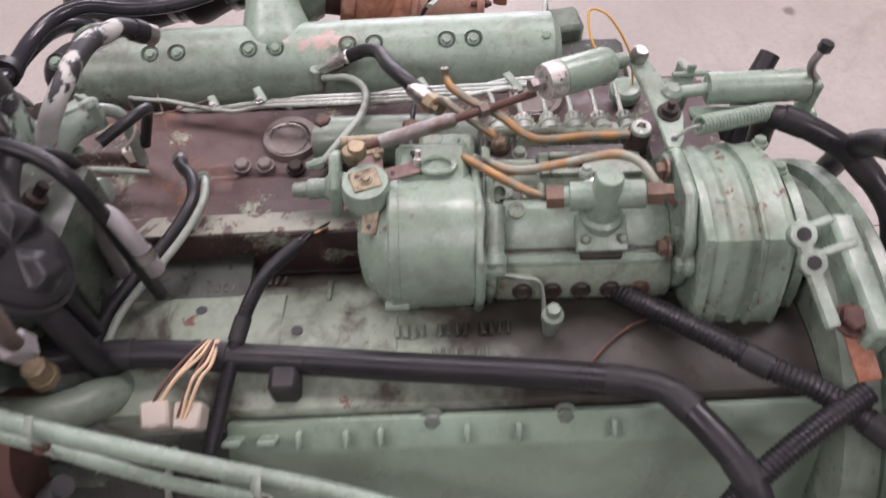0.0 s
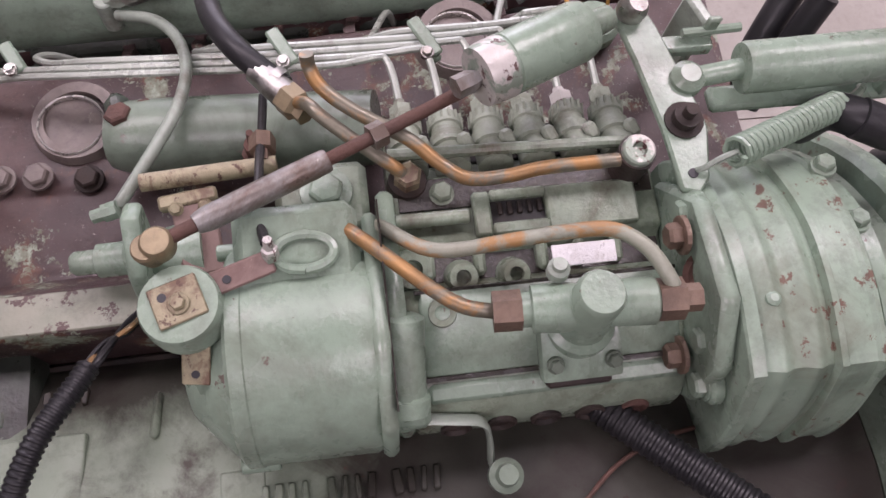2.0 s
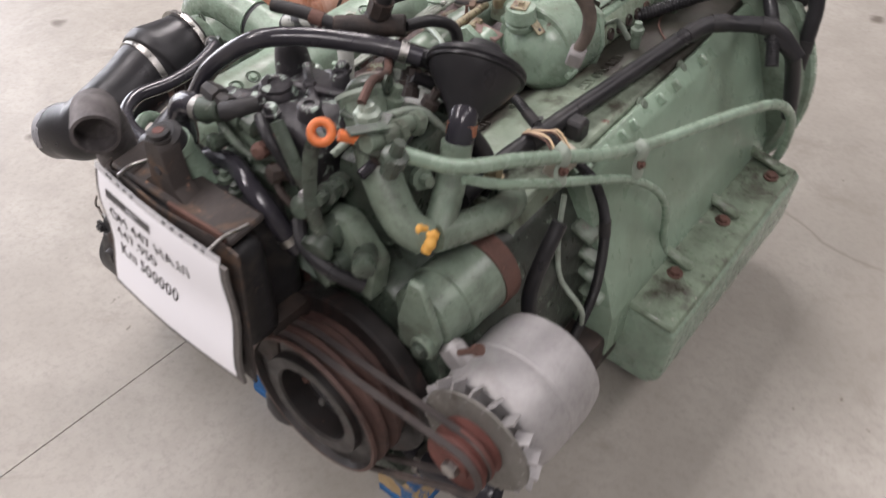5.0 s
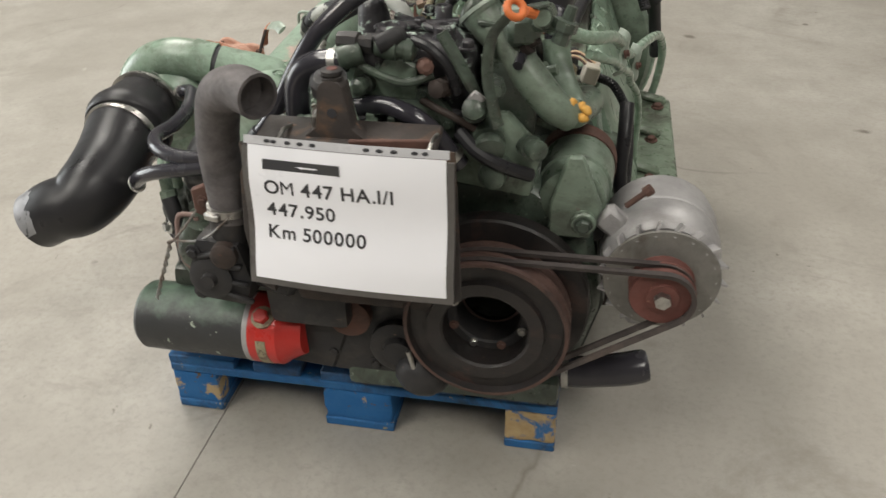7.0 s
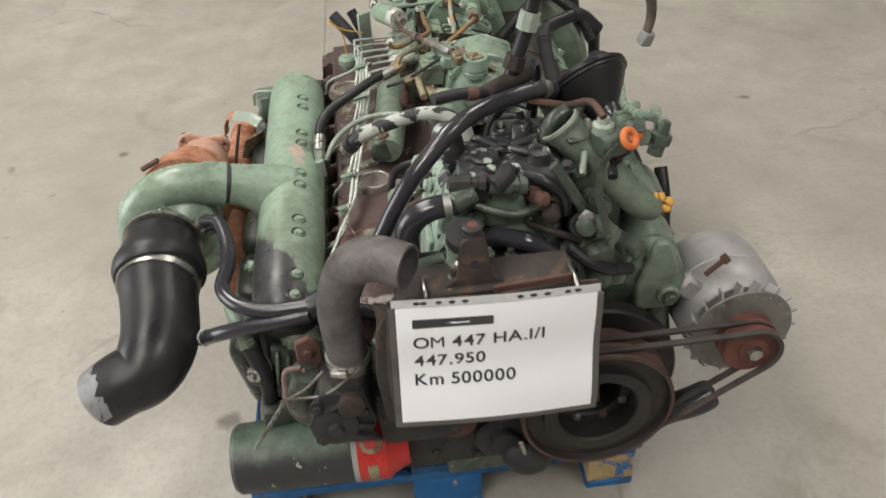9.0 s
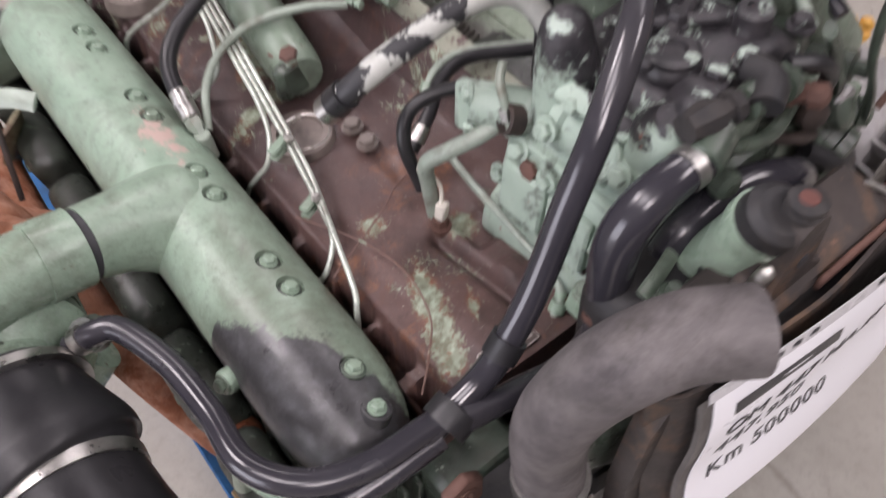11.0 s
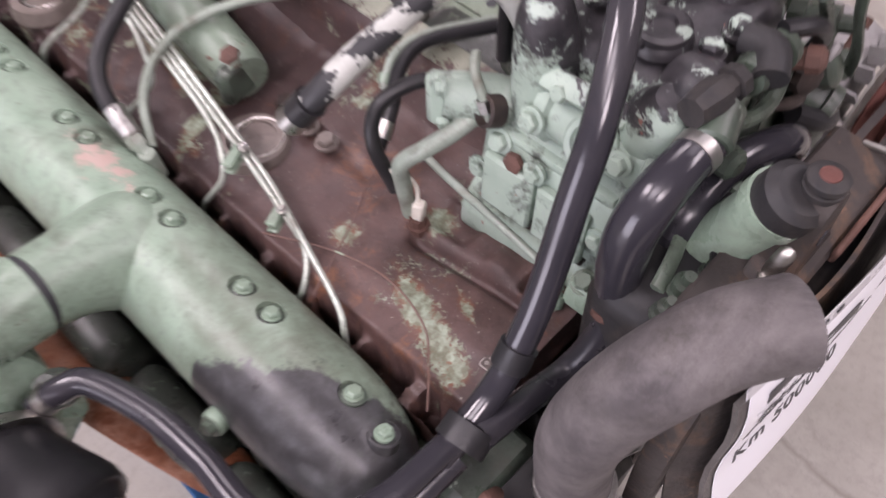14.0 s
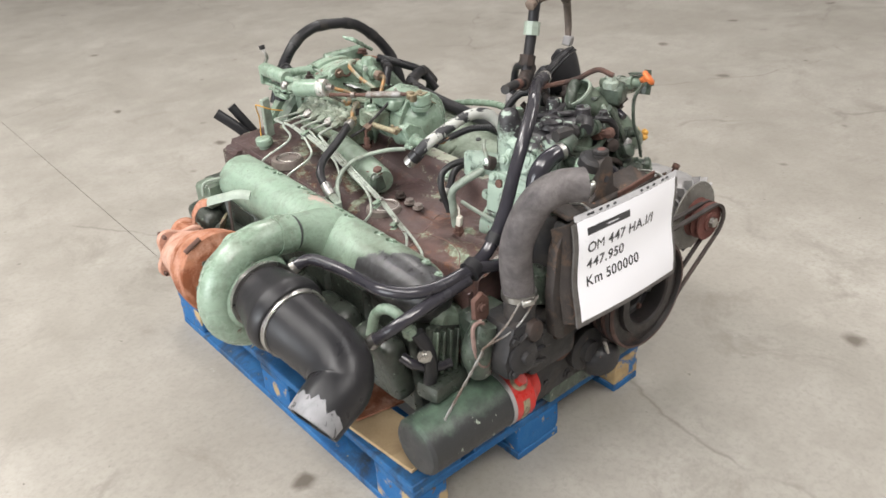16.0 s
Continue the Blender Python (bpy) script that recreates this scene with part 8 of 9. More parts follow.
def front_bracket():
    b = thing("water_pump", (0.06, -0.06, 0.45), "rust-brown water pump housing behind the sign", "pump")
    part("housing", box((0.06, -0.05, 0.59), (0.24, 0.10, 0.24), (0, 0, 0), 0.03, seg=3), BLACK, b)
    part("top_plate", box((0.07, -0.105, 0.722), (0.27, 0.065, 0.012), (8, 0, 0), 0.004), RUSTY_BLACK, b)
    part("left_guard", prism([(-0.10, 0.46), (-0.07, 0.44), (-0.055, 0.62), (-0.075, 0.705), (-0.098, 0.66), (-0.108, 0.56)], "xz", -0.137, -0.112, 0.006, seg=2), RUSTY_BLACK, b)
    # studs, a link and a cap on top of the housing
    for x, y, r in ((-0.016, -0.068, 0.011), (-0.031, -0.084, 0.012), (-0.044, -0.070, 0.009), (0.012, -0.078, 0.010), (0.085, -0.045, 0.012), (0.120, -0.055, 0.010)):
        part("stud", lathe((x, y, 0.706), (0.05, -0.1, 1), [(0, r * 1.35), (0.004, r * 1.3), (0.005, r), (0.014, r), (0.016, r * 0.55), (0.024, r * 0.5)], 12), GREEN_DARK if r < 0.0115 else GREEN_OILY, b)
    part("link_bar", tube([(0.020, -0.040, 0.716), (-0.005, -0.048, 0.716), (-0.032, -0.054, 0.712)], 0.008, 10, 4, flat=0.5), GREEN_OILY, b)
    part("small_line", tube([(0.10, -0.03, 0.715), (0.07, -0.052, 0.722), (0.03, -0.066, 0.722), (-0.002, -0.088, 0.716)], 0.005, 10, 5), RUBBER, b)
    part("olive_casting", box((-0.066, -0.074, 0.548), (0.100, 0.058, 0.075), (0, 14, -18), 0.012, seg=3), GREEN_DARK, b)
    part("casting_lug", lathe((-0.030, -0.070, 0.600), (0.1, -0.3, 1), [(-0.03, 0.018), (0, 0.017), (0.012, 0.016), (0.014, 0.010)], 16), GREEN_OILY, b)
    # curved guard sheet that carries the sign
    bm = bmesh.new()
    g = []
    for k in range(11):
        v = k / 10
        z = 0.725 - 0.235 * v
        row = []
        for i in range(17):
            u = i / 16
            x = -0.098 + 0.012 * v + 0.332 * u
            y = -0.150 - 0.027 * v + 0.030 * max(0.0, 1 - u / 0.14) ** 2 + 0.004 * math.sin(9 * u)
            row.append(bm.verts.new((x, y, z - 0.02 * max(0.0, 1 - u / 0.2) * (1 - v))))
        g.append(row)
    for p, q in zip(g, g[1:]):
        for i in range(16):
            bm.faces.new((p[i], q[i], q[i + 1], p[i + 1]))
    bmesh.ops.recalc_face_normals(bm, faces=bm.faces[:])
    bmesh.ops.solidify(bm, geom=bm.faces[:], thickness=0.004)
    part("guard_sheet", smooth(bm, 45), RUSTY_BLACK, b, "curved rusting black guard sheet")
    part("pump_nose", box((0.075, -0.115, 0.60), (0.27, 0.07, 0.20), (0, 0, 0), 0.025, seg=3), BLACK, b)
    part("sign_hook", tube([(-0.02, -0.10, 0.728), (-0.02, -0.13, 0.735), (-0.02, -0.152, 0.73)], 0.003, 8, 4), STEEL, b)
    part("sign_hook", tube([(0.20, -0.10, 0.728), (0.20, -0.14, 0.735), (0.20, -0.166, 0.73)], 0.003, 8, 4), STEEL, b)
    part("outlet", lathe((0.047, -0.064, 0.705), (-0.02, -0.33, 0.92), [(0, 0.034), (0.02, 0.027), (0.070, 0.026), (0.074, 0.029), (0.088, 0.029)], 26), GREEN, b)
    part("outlet_cap", lathe((0.0455, -0.0945, 0.785), (-0.02, -0.33, 0.92), [(0, 0.024), (0.002, 0.028), (0.02, 0.027), (0.026, 0.020)], 26), BLACK, b)
    part("red_mark", lathe((0.056, -0.112, 0.8235), (0, 0, 1), [(0, 0.008), (0.0010, 0.0075)], 14), RUST_RED, b, "faded red paint mark")
    arch = [(0.006, 0.722), (0.028, 0.740), (0.034, 0.785)] + arc((0.055, 0.792), 0.020, 170, 10, 9) + [(0.076, 0.785), (0.082, 0.740), (0.104, 0.722)]
    part("upright_bracket", prism(arch, "xz", -0.128, -0.095, 0.005, seg=2), RUSTY_BLACK, b)
    part("bracket_hole", lathe((0.055, -0.1275, 0.764), (0, -1, 0), [(0, 0.007), (0.002, 0.007)], 16), INK, b)
    for z in (0.806, 0.815):
        part("top_collar", lathe((0.055, -0.112, z), (0, 0, 1), [(0, 0.013), (0.002, 0.0155), (0.007, 0.0155), (0.0085, 0.013)], 22), BLACK, b)
    part("elbow_fitting", tube([(0.028, -0.112, 0.726), (0.026, -0.114, 0.742), (0.030, -0.116, 0.756), (0.040, -0.117, 0.760)], 0.0075, 12, 5), STEEL, b)
    part("fitting_nut", lathe((0.028, -0.112, 0.724), (0, 0, 1), [(0, 0.012), (0.010, 0.012)], 6), STEEL, b)
    part("plate_lip", box((0.14, -0.140, 0.726), (0.12, 0.006, 0.018), (6, -4, 0), 0.002), RUST_DARK, b)
    part("lower_web", prism([(-0.05, 0.40), (0.20, 0.40), (0.21, 0.52), (-0.06, 0.52)], "xz", -0.10, -0.02, 0.015, seg=2), IRON, b)
    for x, z in ((-0.05, 0.56), (-0.05, 0.66), (0.17, 0.56), (0.17, 0.66)):
        part("bolt", hexa((x, -0.111, z), (0, -1, 0), 0.010, 0.010), IRON, b)
    return b


front_bracket()


def tensioner():
    t = thing("tensioner_housing", (0.40, 0.08, 0.5), "oily green bearing housing above the alternator", "housing")
    part("drum", lathe((0.396, 0.025, 0.56), (0.03, 1, 0.02), [(0, 0.045), (0.006, 0.055), (0.05, 0.058), (0.052, 0.062), (0.13, 0.064), (0.14, 0.05)], 32), GREEN_OILY, t)
    part("lug", rod((0.417, 0.0, 0.535), (0.417, 0.05, 0.535), 0.021, 18), GREEN_OILY, t)
    part("lug_bolt", hexa((0.417, 0.0, 0.535), (0, -1, 0), 0.012, 0.010, 1.3), GREEN_DARK, t)
    part("arm", prism([(0.36, 0.50), (0.43, 0.50), (0.445, 0.56), (0.41, 0.65), (0.385, 0.65), (0.36, 0.56)], "xz", 0.012, 0.026, 0.004), GREEN_OILY, t)
    part("rust_strap", lathe((0.398, 0.15, 0.562), (0.03, 1, 0.02), [(0, 0.063), (0.0, 0.068), (0.035, 0.068), (0.035, 0.063)], 32), RUST_DARK, t)
    part("mount_arm", box((0.46, 0.06, 0.50), (0.10, 0.03, 0.03), (0, -25, 0), 0.006), BLACK, t)
    return t


tensioner()


def thermostat_pump():
    p = thing("oil_cooler_head", (-0.17, -0.09, 0.4), "black cast housing under the coolant elbow", "housing")
    part("neck", rod((-0.158, -0.090, 0.49), (-0.152, -0.087, 0.562), 0.0325, 24), BLACK, p)
    part("body", prism([(-0.225, 0.405), (-0.13, 0.395), (-0.115, 0.45), (-0.13, 0.52), (-0.205, 0.525), (-0.232, 0.45)], "xz", -0.125, -0.03, 0.012, seg=2), BLACK, p)
    part("cast_boss", lathe((-0.185, -0.12, 0.452), (0, -1, 0.1), [(0, 0.036), (0.012, 0.038), (0.016, 0.030), (0.016, 0.014), (0.026, 0.012)], 24), BLACK, p)
    part("cast_boss", lathe((-0.155, -0.12, 0.50), (0.1, -1, 0.1), [(0, 0.024), (0.016, 0.022), (0.020, 0.016)], 20), IRON, p)
    for k in range(4):
        part("cast_rib", box((-0.150 - 0.006 * k, -0.128, 0.42 + 0.028 * k), (0.07, 0.012, 0.009), (0, 18 - 12 * k, 0), 0.003), BLACK, p)
    part("flank_lobe", tube([(-0.235, -0.05, 0.40, 0.026), (-0.245, -0.055, 0.46, 0.032), (-0.225, -0.06, 0.52, 0.026)], 0.03, 18, 5), GREEN_DARK, p)
    part("inner_casting", prism([(-0.115, 0.33), (0.03, 0.33), (0.03, 0.50), (-0.03, 0.515), (-0.085, 0.49), (-0.12, 0.44)], "xz", -0.085, -0.02, 0.016, seg=2), BLACK, p)
    part("side_arm", box((-0.10, -0.07, 0.44), (0.10, 0.06, 0.06), (0, 20, 0), 0.01), BLACK, p)
    part("flange", box((-0.175, 0.0, 0.43), (0.10, 0.06, 0.16), (0, 0, 0), 0.01), GREEN_DARK, p)
    for z in (0.42, 0.50):
        part("bolt", hexa((-0.21, -0.126, z), (0, -1, 0), 0.009, 0.008), BLACK, p)
    return p


thermostat_pump()
single("drain_stub", tube([(0.375, 0.02, 0.200, 0.028), (0.43, 0.018, 0.204, 0.0295), (0.47, 0.020, 0.210, 0.0300), (0.515, 0.024, 0.218, 0.0315), (0.545, 0.030, 0.224, 0.0310), (0.556, 0.032, 0.226, 0.028)], 0.029, 24, 6, wall=0.004), RUBBER_GLOSS, "short fat black rubber drain hose low at the front", "hose")
single("stub_clamp", lathe((0.403, 0.019, 0.2015), (1, -0.02, 0.07), [(0, 0.029), (0, 0.0325), (0.012, 0.0325), (0.012, 0.029)], 28), STEEL, "bright steel band clamp round the drain hose", "clamp")


def low_front():
    l = thing("oil_pump_cover", (0.10, -0.04, 0.2), "black oily lower front cover with bolts", "cover")
    part("cover", prism([(-0.03, 0.19), (0.20, 0.19), (0.23, 0.30), (0.18, 0.44), (0.02, 0.46), (-0.06, 0.36)], "xz", -0.035, 0.03, 0.012, seg=2), BLACK, l)
    part("round_cap", lathe((0.11, -0.035, 0.275), (0, -1, 0), [(0, 0.055), (0.018, 0.055), (0.022, 0.048), (0.022, 0.03), (0.034, 0.026)], 28), BLACK, l)
    part("round_cap", lathe((0.02, -0.035, 0.335), (0, -1, 0), [(0, 0.040), (0.02, 0.040), (0.024, 0.034)], 28), RUST_DARK, l)
    for x, z in ((-0.02, 0.24), (0.06, 0.22), (0.17, 0.22), (0.20, 0.32), (0.08, 0.42), (-0.03, 0.38)):
        part("bolt", hexa((x, -0.036, z), (0, -1, 0), 0.009, 0.008), BLACK, l)
    return l


low_front()


def front_clutter():
    k = thing("hose_junction", (0.20, 0.02, 0.75), "dark oily cluster of pipe unions behind the compressor", "fitting")
    random.seed(21)
    for x, y, z, dx, dy, dz, r in ((0.265, 0.02, 0.76, 0.2, -1, 0.2, 0.017), (0.285, 0.06, 0.79, 0.6, -0.3, 0.5, 0.014), (0.255, 0.12, 0.80, 0.2, 0.3, 1, 0.016), (0.275, 0.17, 0.78, 0.3, 0.4, 1, 0.015), (0.30, 0.11, 0.74, 0.9, -0.2, 0.3, 0.018), (0.24, 0.19, 0.80, -0.2, 0.5, 0.8, 0.013), (0.21, 0.20, 0.76, -0.3, 0.6, 0.7, 0.014)):
        part("union", lathe((x, y, z), (dx, dy, dz), [(0, r), (0.014, r), (0.015, r * 0.72), (0.030, r * 0.72), (0.031, r * 0.95), (0.042, r * 0.95), (0.044, r * 0.5), (0.06, r * 0.5)], 8), random.choice((GREEN_DARK, IRON, GREEN_OILY)), k)
    part("block", box((0.275, 0.12, 0.72), (0.09, 0.17, 0.14), (0, 0, 8), 0.018, seg=2), GREEN_DARK, k)
    part("rear_block", box((0.20, 0.22, 0.70), (0.13, 0.09, 0.16), (0, 0, -6), 0.016, seg=2), GREEN_DARK, k)
    for pts, r, m in (
        ([(0.235, 0.20, 0.83), (0.26, 0.235, 0.80), (0.29, 0.255, 0.74), (0.30, 0.265, 0.66)], 0.010, RUBBER),
        ([(0.30, 0.02, 0.79), (0.31, 0.08, 0.81), (0.30, 0.14, 0.80), (0.27, 0.20, 0.76)], 0.008, RUBBER_GLOSS),
        ([(0.25, 0.02, 0.80), (0.27, 0.08, 0.83), (0.29, 0.15, 0.82), (0.31, 0.19, 0.77)], 0.006, PIPE),
        ([(0.20, 0.19, 0.84), (0.17, 0.23, 0.83), (0.14, 0.25, 0.77), (0.13, 0.25, 0.66)], 0.009, RUBBER),
        ([(0.30, 0.22, 0.76), (0.32, 0.25, 0.72), (0.335, 0.27, 0.66), (0.33, 0.28, 0.60)], 0.016, RUBBER),
    ):
        part("pipe", tube(pts, r, 12, 6), m, k)
    # unions, struts and stubs across the front of the compressor
    g = thing("front_unions", (0.15, -0.02, 0.75), "dark oily unions, struts and stubs on the compressor front", "fitting")
    for x, y, z, dx, dy, dz, r, m in ((0.055, -0.012, 0.828, 1, -0.1, -0.05, 0.016, BLACK), (0.115, -0.020, 0.824, 1, 0, -0.1, 0.018, GREEN_DARK), (0.262, -0.015, 0.690, 0.2, -1, -0.3, 0.026, GREEN_DARK), (0.240, -0.012, 0.727, 0.1, -0.8, 0.5, 0.019, GREEN_DARK), (0.165, -0.012, 0.796, 0.3, -1, 0.3, 0.013, RUST_DARK), (0.278, -0.01, 0.635, -0.2, -1, 0, 0.024, GREEN_DARK), (0.20, -0.008, 0.765, -0.4, -1, 0.2, 0.016, IRON), (0.075, -0.010, 0.765, -0.2, -1, 0.1, 0.015, GREEN_DARK), (0.32, 0.0, 0.672, 0.6, -0.8, 0.1, 0.018, GREEN_DARK)):
        part("union", lathe((x, y, z), (dx, dy, dz), [(-0.02, r * 0.8), (0, r), (0.012, r), (0.013, r * 0.75), (0.024, r * 0.72), (0.025, r * 0.95), (0.036, r * 0.9), (0.040, r * 0.5)], 8 if r < 0.018 else 18), m, g)
    part("strut", tube([(0.193, -0.02, 0.850), (0.215, -0.024, 0.815), (0.235, -0.026, 0.780), (0.250, -0.022, 0.748)], 0.010, 10, 5, flat=0.6), GREEN_DARK, g)
    part("strut_end", box((0.246, -0.034, 0.757), (0.022, 0.008, 0.022), (0, 35, 0), 0.003), ALU, g)
    part("front_web", prism([(0.045, 0.745), (0.15, 0.74), (0.155, 0.79), (0.13, 0.802), (0.06, 0.80)], "xz", -0.012, 0.006, 0.006, seg=2), GREEN_OILY, g)
    part("lower_web", prism([(0.20, 0.60), (0.33, 0.58), (0.345, 0.66), (0.29, 0.72), (0.22, 0.71)], "xz", -0.008, 0.03, 0.012, seg=2), GREEN_OILY, g)
    for pts, r, m in (
        ([(0.15, -0.015, 0.835), (0.18, -0.03, 0.828), (0.205, -0.03, 0.80), (0.215, -0.02, 0.76)], 0.008, RUBBER),
        ([(0.06, -0.02, 0.80), (0.10, -0.03, 0.785), (0.14, -0.03, 0.775), (0.18, -0.02, 0.785)], 0.007, GREEN_DARK),
        ([(0.22, -0.03, 0.70), (0.25, -0.05, 0.68), (0.29, -0.045, 0.655), (0.33, -0.02, 0.63)], 0.011, RUBBER),
        ([(0.16, -0.01, 0.74), (0.19, -0.03, 0.735), (0.22, -0.03, 0.72), (0.245, -0.02, 0.70)], 0.006, IRON),
    ):
        part("small_pipe", tube(pts, r, 10, 5), m, g)
    f = thing("front_casting", (0.05, -0.02, 0.2), "black oily castings and studs under the water pump", "casting")
    part("left_web", prism([(-0.13, 0.19), (-0.03, 0.18), (-0.01, 0.33), (-0.07, 0.42), (-0.14, 0.38)], "xz", -0.005, 0.03, 0.010, seg=2), BLACK, f)
    part("bowl", lathe((0.155, -0.05, 0.235), (-0.1, -0.7, -0.4), [(0, 0.050), (0.012, 0.052), (0.030, 0.046), (0.046, 0.028), (0.052, 0.010)], 30), BLACK, f)
    part("stud", rod((0.135, -0.085, 0.30), (0.150, -0.09, 0.245), 0.005, 10), STEEL, f)
    part("skirt", box((0.20, -0.01, 0.185), (0.40, 0.05, 0.055), (0, 0, 0), 0.012, seg=2), GREEN_DARK, f)


front_clutter()


# ---------------------------------------------------------------- left flank under the manifold
WOOD_BARE = worn("bare_pine", (0.47, 0.35, 0.21), (0.40, 0.29, 0.165), (0.25, 0.17, 0.10), (0.30, 0.2, 0.12), 0.75, big=8, small=40, relief=0.5, spec=0.2)


def left_flank():
    for k in range(6):
        y = 0.135 + 0.159 * k
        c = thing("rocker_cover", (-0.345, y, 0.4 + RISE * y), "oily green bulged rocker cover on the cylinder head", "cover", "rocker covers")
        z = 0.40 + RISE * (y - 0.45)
        part("cover", box((-0.345, y, z), (0.06, 0.135, 0.16), (0, -10, 0), 0.028, seg=3), SHADED_GREEN, c)
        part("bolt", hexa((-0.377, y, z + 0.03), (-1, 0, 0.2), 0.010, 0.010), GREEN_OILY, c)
    e = thing("exhaust_manifold", (-0.40, 0.55, 0.4), "rusty exhaust manifold below the intake manifold", "manifold")
    part("log", tube([(-0.345, 0.205, 0.385, 0.024), (-0.350, 0.225, 0.390, 0.031), (-0.368, 0.290, 0.400, 0.034), (-0.400, 0.42, 0.410, 0.036), (-0.43, 0.60, 0.425, 0.038), (-0.42, 0.95, 0.44, 0.038)], 0.036, 24, 6), RUST, e, "orange rusty exhaust log")
    s = thing("lifting_bracket", (-0.33, 0.9, 0.5), "green block with a bent wire and rusty arm behind the manifold", "bracket")
    part("block", box((-0.338, 0.905, 0.54), (0.06, 0.06, 0.07), (0, 0, 10), 0.008), GREEN_OILY, s)
    part("wire_loop", tube([(-0.32, 0.875, 0.555), (-0.315, 0.868, 0.585), (-0.33, 0.868, 0.59), (-0.365, 0.875, 0.585), (-0.372, 0.88, 0.55)], 0.004, 8, 5), PIPE, s)
    part("arm", tube([(-0.335, 0.672, 0.606), (-0.357, 0.697, 0.609), (-0.385, 0.735, 0.596), (-0.412, 0.775, 0.580)], 0.013, 8, 5, flat=0.3), PIPE, s)
    part("rust_arm", tube([(-0.408, 0.768, 0.583), (-0.424, 0.790, 0.572), (-0.438, 0.802, 0.545), (-0.442, 0.804, 0.520)], 0.013, 8, 5, flat=0.3), RUST, s, "rusted end of the arm")
    part("heat_shield", tube([(-0.372, 0.775, 0.520, 0.030), (-0.380, 0.785, 0.485, 0.036), (-0.392, 0.795, 0.445, 0.034), (-0.398, 0.80, 0.425, 0.022)], 0.03, 14, 5, flat=0.12), TAN_PLATE, s, "heat-stained torn sheet")
    part("shield_rod", tube([(-0.385, 0.690, 0.600), (-0.400, 0.665, 0.545), (-0.412, 0.650, 0.495)], 0.004, 8, 4), IRON, s)
    # green cap and posts behind the block
    k = thing("filler_cap", (-0.123, 0.97, 0.58), "small pale green filler cap on a tube", "cap")
    part("tube", rod((-0.123, 0.97, 0.55), (-0.123, 0.97, 0.605), 0.017, 18), GREEN_OILY, k)
    part("cap", lathe((-0.123, 0.97, 0.60), (0, 0, 1), [(0, 0.024), (0.014, 0.025), (0.020, 0.020), (0.022, 0.012)], 20), GREEN, k)
    r = thing("rear_post", (-0.07, 1.04, 0.6), "flat pale green upright bracket at the rear", "bracket")
    part("post", box((-0.07, 1.03, 0.635), (0.035, 0.012, 0.15), (0, 0, 20), 0.003), PIPE, r)
    # sheet of rusty metal and bare wood lying on the pallet
    w = thing("wood_board", (-0.33, 0.12, 0.15), "bare wood and rusty strip lying on the pallet", "board")
    part("board", box((-0.330, 0.165, 0.150), (0.11, 0.26, 0.011), (0, 0, 4), 0.002), WOOD_BARE, w)
    part("rust_strip", box((-0.275, 0.300, 0.1605), (0.17, 0.150, 0.005), (0, 2, -10), 0.002), RUST, w)
    t = thing("hose_clip", (-0.18, 0.0, 0.6), "black hose bracket tying the front hoses together", "clip")
    part("band", lathe((-0.185, 0.004, 0.612), (-0.9, -0.1, -0.3), [(0, 0.017), (0.0, 0.024), (0.022, 0.024), (0.022, 0.017)], 22), RUBBER, t)
    part("steel_clip", lathe((-0.412, 0.066, 0.508), (-0.4, 0.55, -0.7), [(0, 0.013), (0.0, 0.0155), (0.010, 0.0155), (0.010, 0.013)], 20), STEEL, t)
    v = thing("wire_loop", (-0.2, -0.05, 0.45), "twisted bare wire loop hanging by the filter", "wire")
    for k, start in enumerate(((-0.190, -0.124, 0.580), (-0.135, -0.122, 0.572))):
        knot, end = V((-0.262, -0.100, 0.500)), V((-0.345, -0.060, 0.340))
        pts = [start, tuple(V(start).lerp(knot, 0.5) + V((0.004, -0.006, -0.016 * k)))]
        for n in range(15):
            an = math.pi * (k + 0.55 * n)
            pts.append(tuple(knot.lerp(end, n / 14) + V((0.0026 * math.cos(an), 0, 0.0026 * math.sin(an)))))
        part("strand", tube(pts, 0.0021, 6, 4), ROD_BROWN, v)
    part("loop", tube([(-0.235, -0.06, 0.53), (-0.262, -0.065, 0.525), (-0.264, -0.075, 0.46), (-0.248, -0.080, 0.435), (-0.232, -0.078, 0.445), (-0.226, -0.07, 0.49), (-0.232, -0.06, 0.525)], 0.0045, 8, 5), PINK_RUST, v, "pinkish steel loop")
    # dark fittings on the front of the first cylinder head
    q = thing("head_fittings", (-0.28, 0.03, 0.38), "dark brackets, ribs and hose stubs on the head front", "fitting")
    part("rib_plate", box((-0.262, 0.038, 0.43), (0.085, 0.018, 0.12), (0, 8, 0), 0.006, seg=2), SHADED_GREEN, q)
    for k in range(4):
        part("rib", box((-0.292 + 0.019 * k, 0.024, 0.435 - 0.006 * k), (0.007, 0.016, 0.105), (0, 8, 0), 0.002), GREEN_DARK if k else GREEN_OILY, q)
    part("foot", box((-0.275, 0.02, 0.355), (0.12, 0.06, 0.04), (0, 6, 10), 0.012, seg=2), SHADED_GREEN, q)
    part("green_bend", tube([(-0.372, 0.135, 0.47), (-0.366, 0.118, 0.525), (-0.358, 0.085, 0.550), (-0.345, 0.055, 0.535), (-0.335, 0.040, 0.490)], 0.0115, 14, 6), GREEN, q)
    part("bend_nut", lathe((-0.336, 0.041, 0.497), (-0.2, 0.3, 1), [(0, 0.016), (0.014, 0.016), (0.016, 0.013)], 6), GREEN_OILY, q)
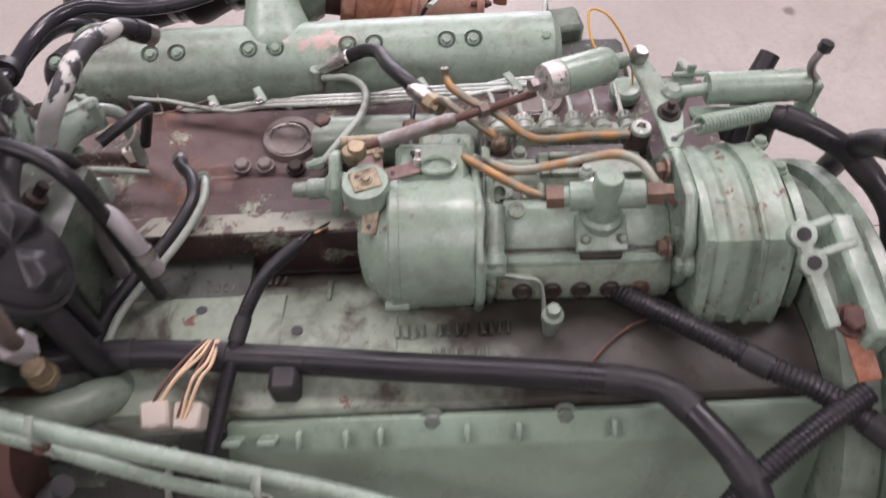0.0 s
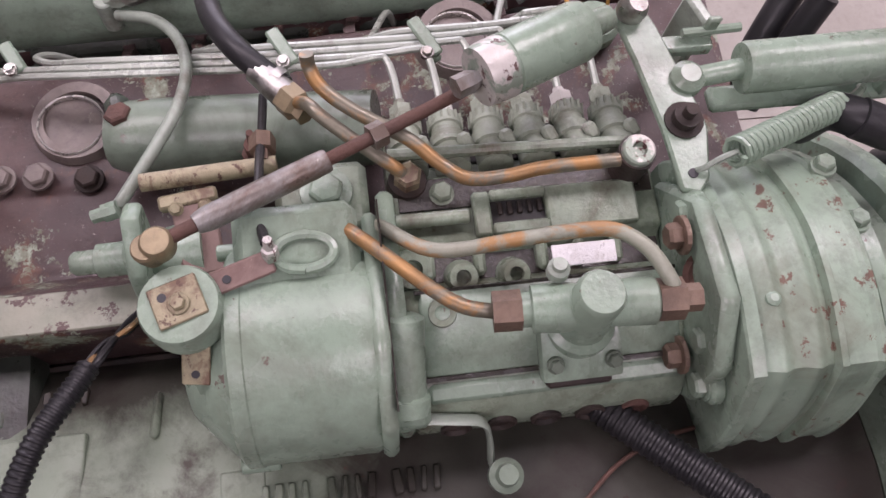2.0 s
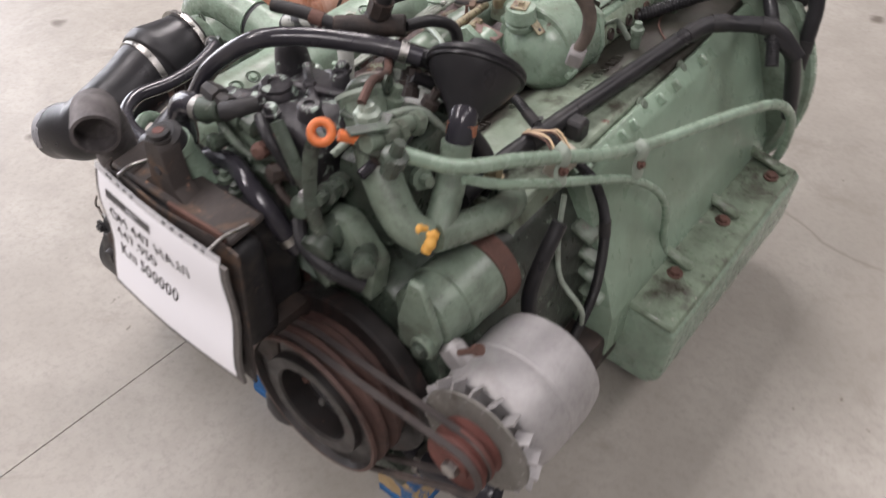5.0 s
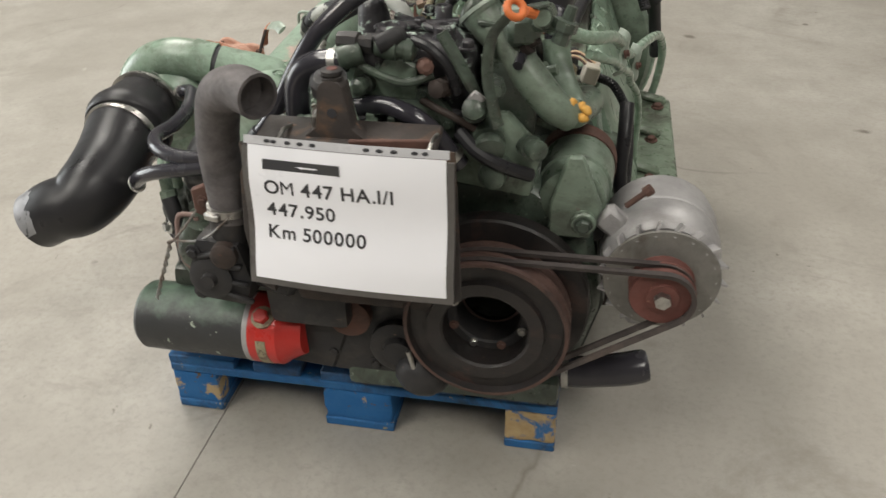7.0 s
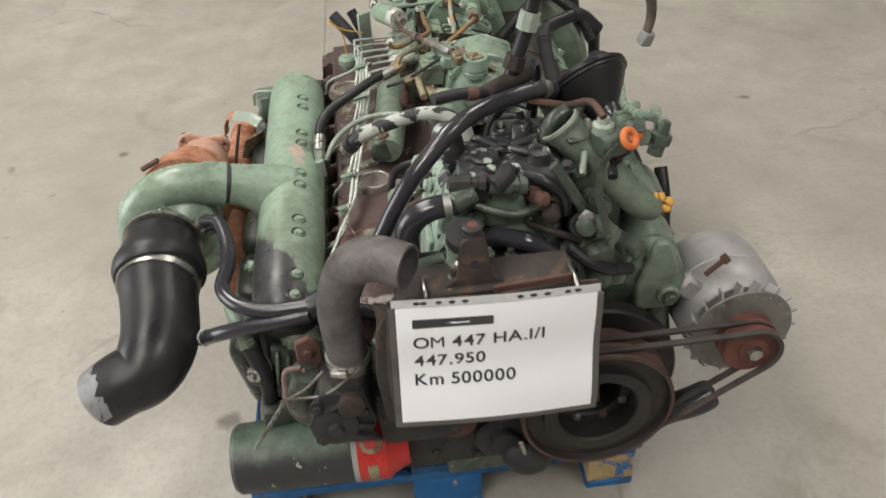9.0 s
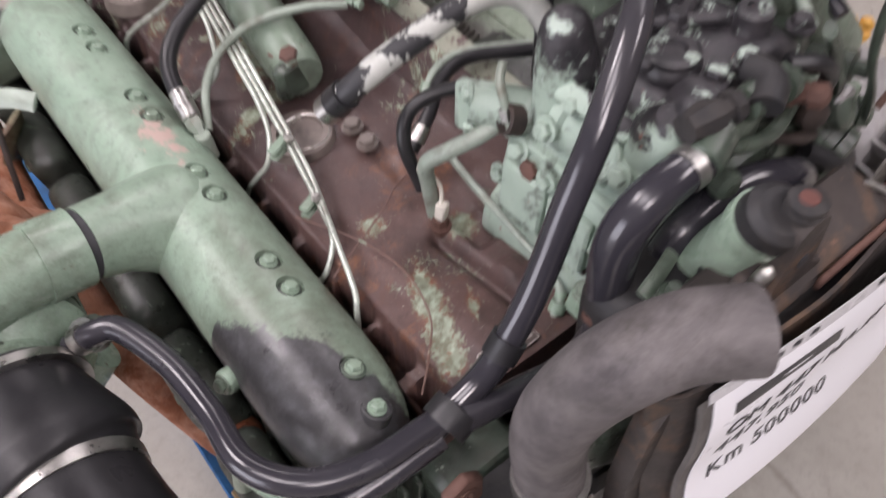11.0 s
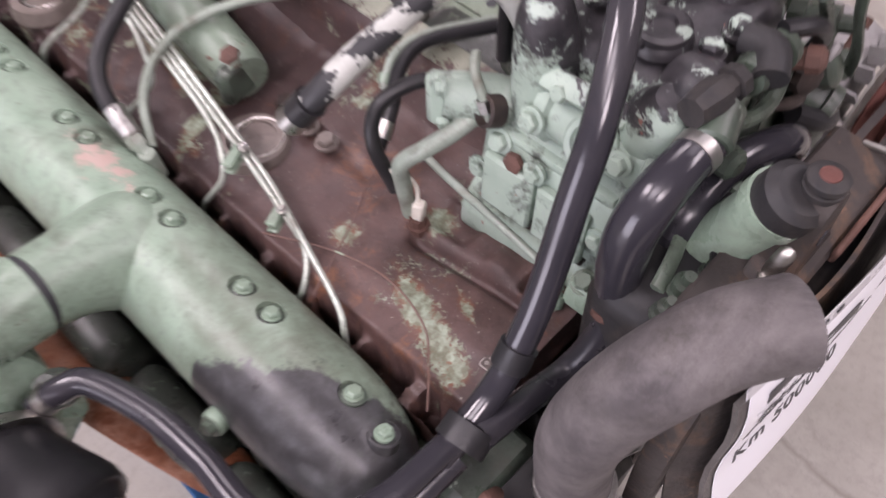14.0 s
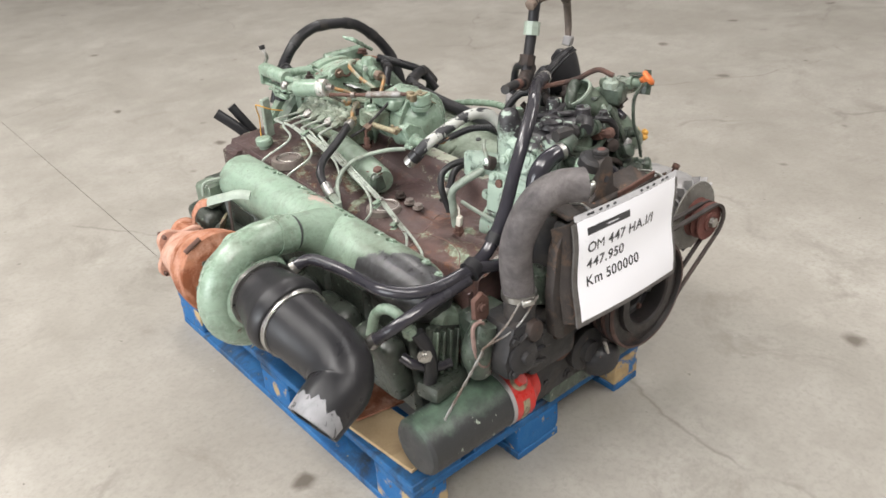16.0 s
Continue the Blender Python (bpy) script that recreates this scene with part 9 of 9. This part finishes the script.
    part("stub", tube([(-0.330, 0.030, 0.505), (-0.318, 0.018, 0.470), (-0.312, 0.014, 0.420), (-0.318, 0.020, 0.360)], 0.015, 14, 6), RUBBER, q)
    part("stub", tube([(-0.352, 0.060, 0.440), (-0.338, 0.035, 0.425), (-0.30, 0.022, 0.405), (-0.26, 0.015, 0.400)], 0.011, 12, 6), RUBBER_GLOSS, q)
    part("banjo", lathe((-0.322, 0.020, 0.455), (-0.6, -0.8, 0.1), [(-0.01, 0.012), (0.006, 0.012), (0.007, 0.016), (0.015, 0.016), (0.017, 0.009), (0.024, 0.008)], 8), STEEL, q)
    part("side_plate", prism([(-0.238, 0.405), (-0.200, 0.395), (-0.196, 0.560), (-0.214, 0.582), (-0.240, 0.570)], "xz", -0.046, -0.034, 0.003), RUST_DARK, q, "red-brown bracket plate")
    for z in (0.43, 0.55):
        part("plate_bolt", hexa((-0.219, -0.046, z), (0, -1, 0), 0.008, 0.007), RUST_DARK, q)


left_flank()


# ---------------------------------------------------------------- pan details
def pan_details():
    for y in (0.505, 0.56, 0.60, 0.66, 0.70, 0.76, 0.815, 0.87):
        z = 0.598 + RISE * (y - 0.45)
        if round(y * 100) in (66, 82):
            single("pan_bolt", hexa((0.402, y, z + 0.006), (0.75, 0, 0.55), 0.010, 0.008, 1.5), GREEN_OILY, "oily hexagon bolt on the pan edge", "bolt", "pan bolts")
        else:
            single("pan_rib", box((0.413, y, z - 0.006), (0.022, 0.007, 0.045), (0, 35, 0), 0.003), GREEN, "short raised rib on the pan edge", "rib", "pan ribs")
    for y in (0.43, 0.47):
        z = 0.60
        b = thing("pan_bracket", (0.40, y, z - 0.04), "green bracket tab with a hole on the pan edge", "bracket", "pan brackets")
        part("tab", box((0.412, y, z - 0.005), (0.008, 0.022, 0.06), (0, 35, 0), 0.002), GREEN, b)
        part("tab_hole", lathe((0.425, y, z - 0.018), (0.8, 0, 0.55), [(0, 0.004), (0.002, 0.004)], 10), INK, b)
    for y, x in ((0.645, 0.545), (0.845, 0.553), (1.045, 0.575)):
        z = 0.30 + RISE * (y - 0.45)
        g = thing("pan_lug", (x, y, z), "dirty green cast lug on the pan flange", "lug", "pan lugs")
        part("web", box((x - 0.005, y, z + 0.012), (0.10, 0.026, 0.022), (0, 14, 0), 0.008), FLANGE_OILY, g)
        part("bolt", hexa((x + 0.02, y - 0.03, z - 0.004), (0, 0, 1), 0.012, 0.010, 1.4), RUST_DARK, g)
    for k in range(4):
        y, z = 0.415, 0.50 - 0.045 * k
        single("front_rib", box((0.452 + 0.012 * k, y, z), (0.05, 0.05, 0.014), (0, 22, 0), 0.005), GREEN_OILY, "cast rib on the pan front corner", "rib", "pan front ribs")
    # clips on the oil pipes
    for y, x, z in ((0.474, 0.486, 0.645), (0.27, 0.452, 0.74)):
        c = thing("pipe_clip", (x, y, z), "green sheet clip holding the two oil pipes", "clip", "pipe clips")
        part("clip", tube([(x - 0.004, y, z + 0.026), (x + 0.012, y, z + 0.016), (x + 0.008, y, z - 0.014), (x + 0.010, y, z - 0.040), (x - 0.004, y, z - 0.052)], 0.010, 8, 5, flat=0.3), PIPE, c)
        part("screw", hexa((x + 0.012, y, z - 0.012), (1, 0, 0.3), 0.006, 0.008), RUST_DARK, c)
    for x, y in ((0.243, 0.368), (0.283, 0.495), (0.298, 0.372)):
        z = 0.602 + (x - 0.243) * 0.25 + RISE * (y - 0.45)
        h = thing("deck_hole", (x, y, z), "open threaded hole in a low boss on the deck", "hole", "deck holes")
        part("boss", lathe((x, y, z - 0.003), (-0.25, 0, 1), [(0, 0.0125), (0.004, 0.0115), (0.0045, 0.0095)], 20), DECK, h)
        part("bore", lathe((x, y, z + 0.001), (-0.25, 0, 1), [(0, 0.0075), (0.0032, 0.0075)], 16), INK, h)
    single("loom_clamp", box((0.362, 0.490, 0.635), (0.035, 0.035, 0.040), (0, 0, 0), 0.006), BLACK, "black block holding the loom on the deck", "clamp")


pan_details()

hose("loose_wire", [(0.375, 0.815, 0.640), (0.352, 0.845, 0.639), (0.325, 0.872, 0.639), (0.300, 0.905, 0.637), (0.285, 0.945, 0.636), (0.280, 0.975, 0.634)], 0.0020, RUST_DARK, "thin red-brown wire curled on the oily deck", seg=8)
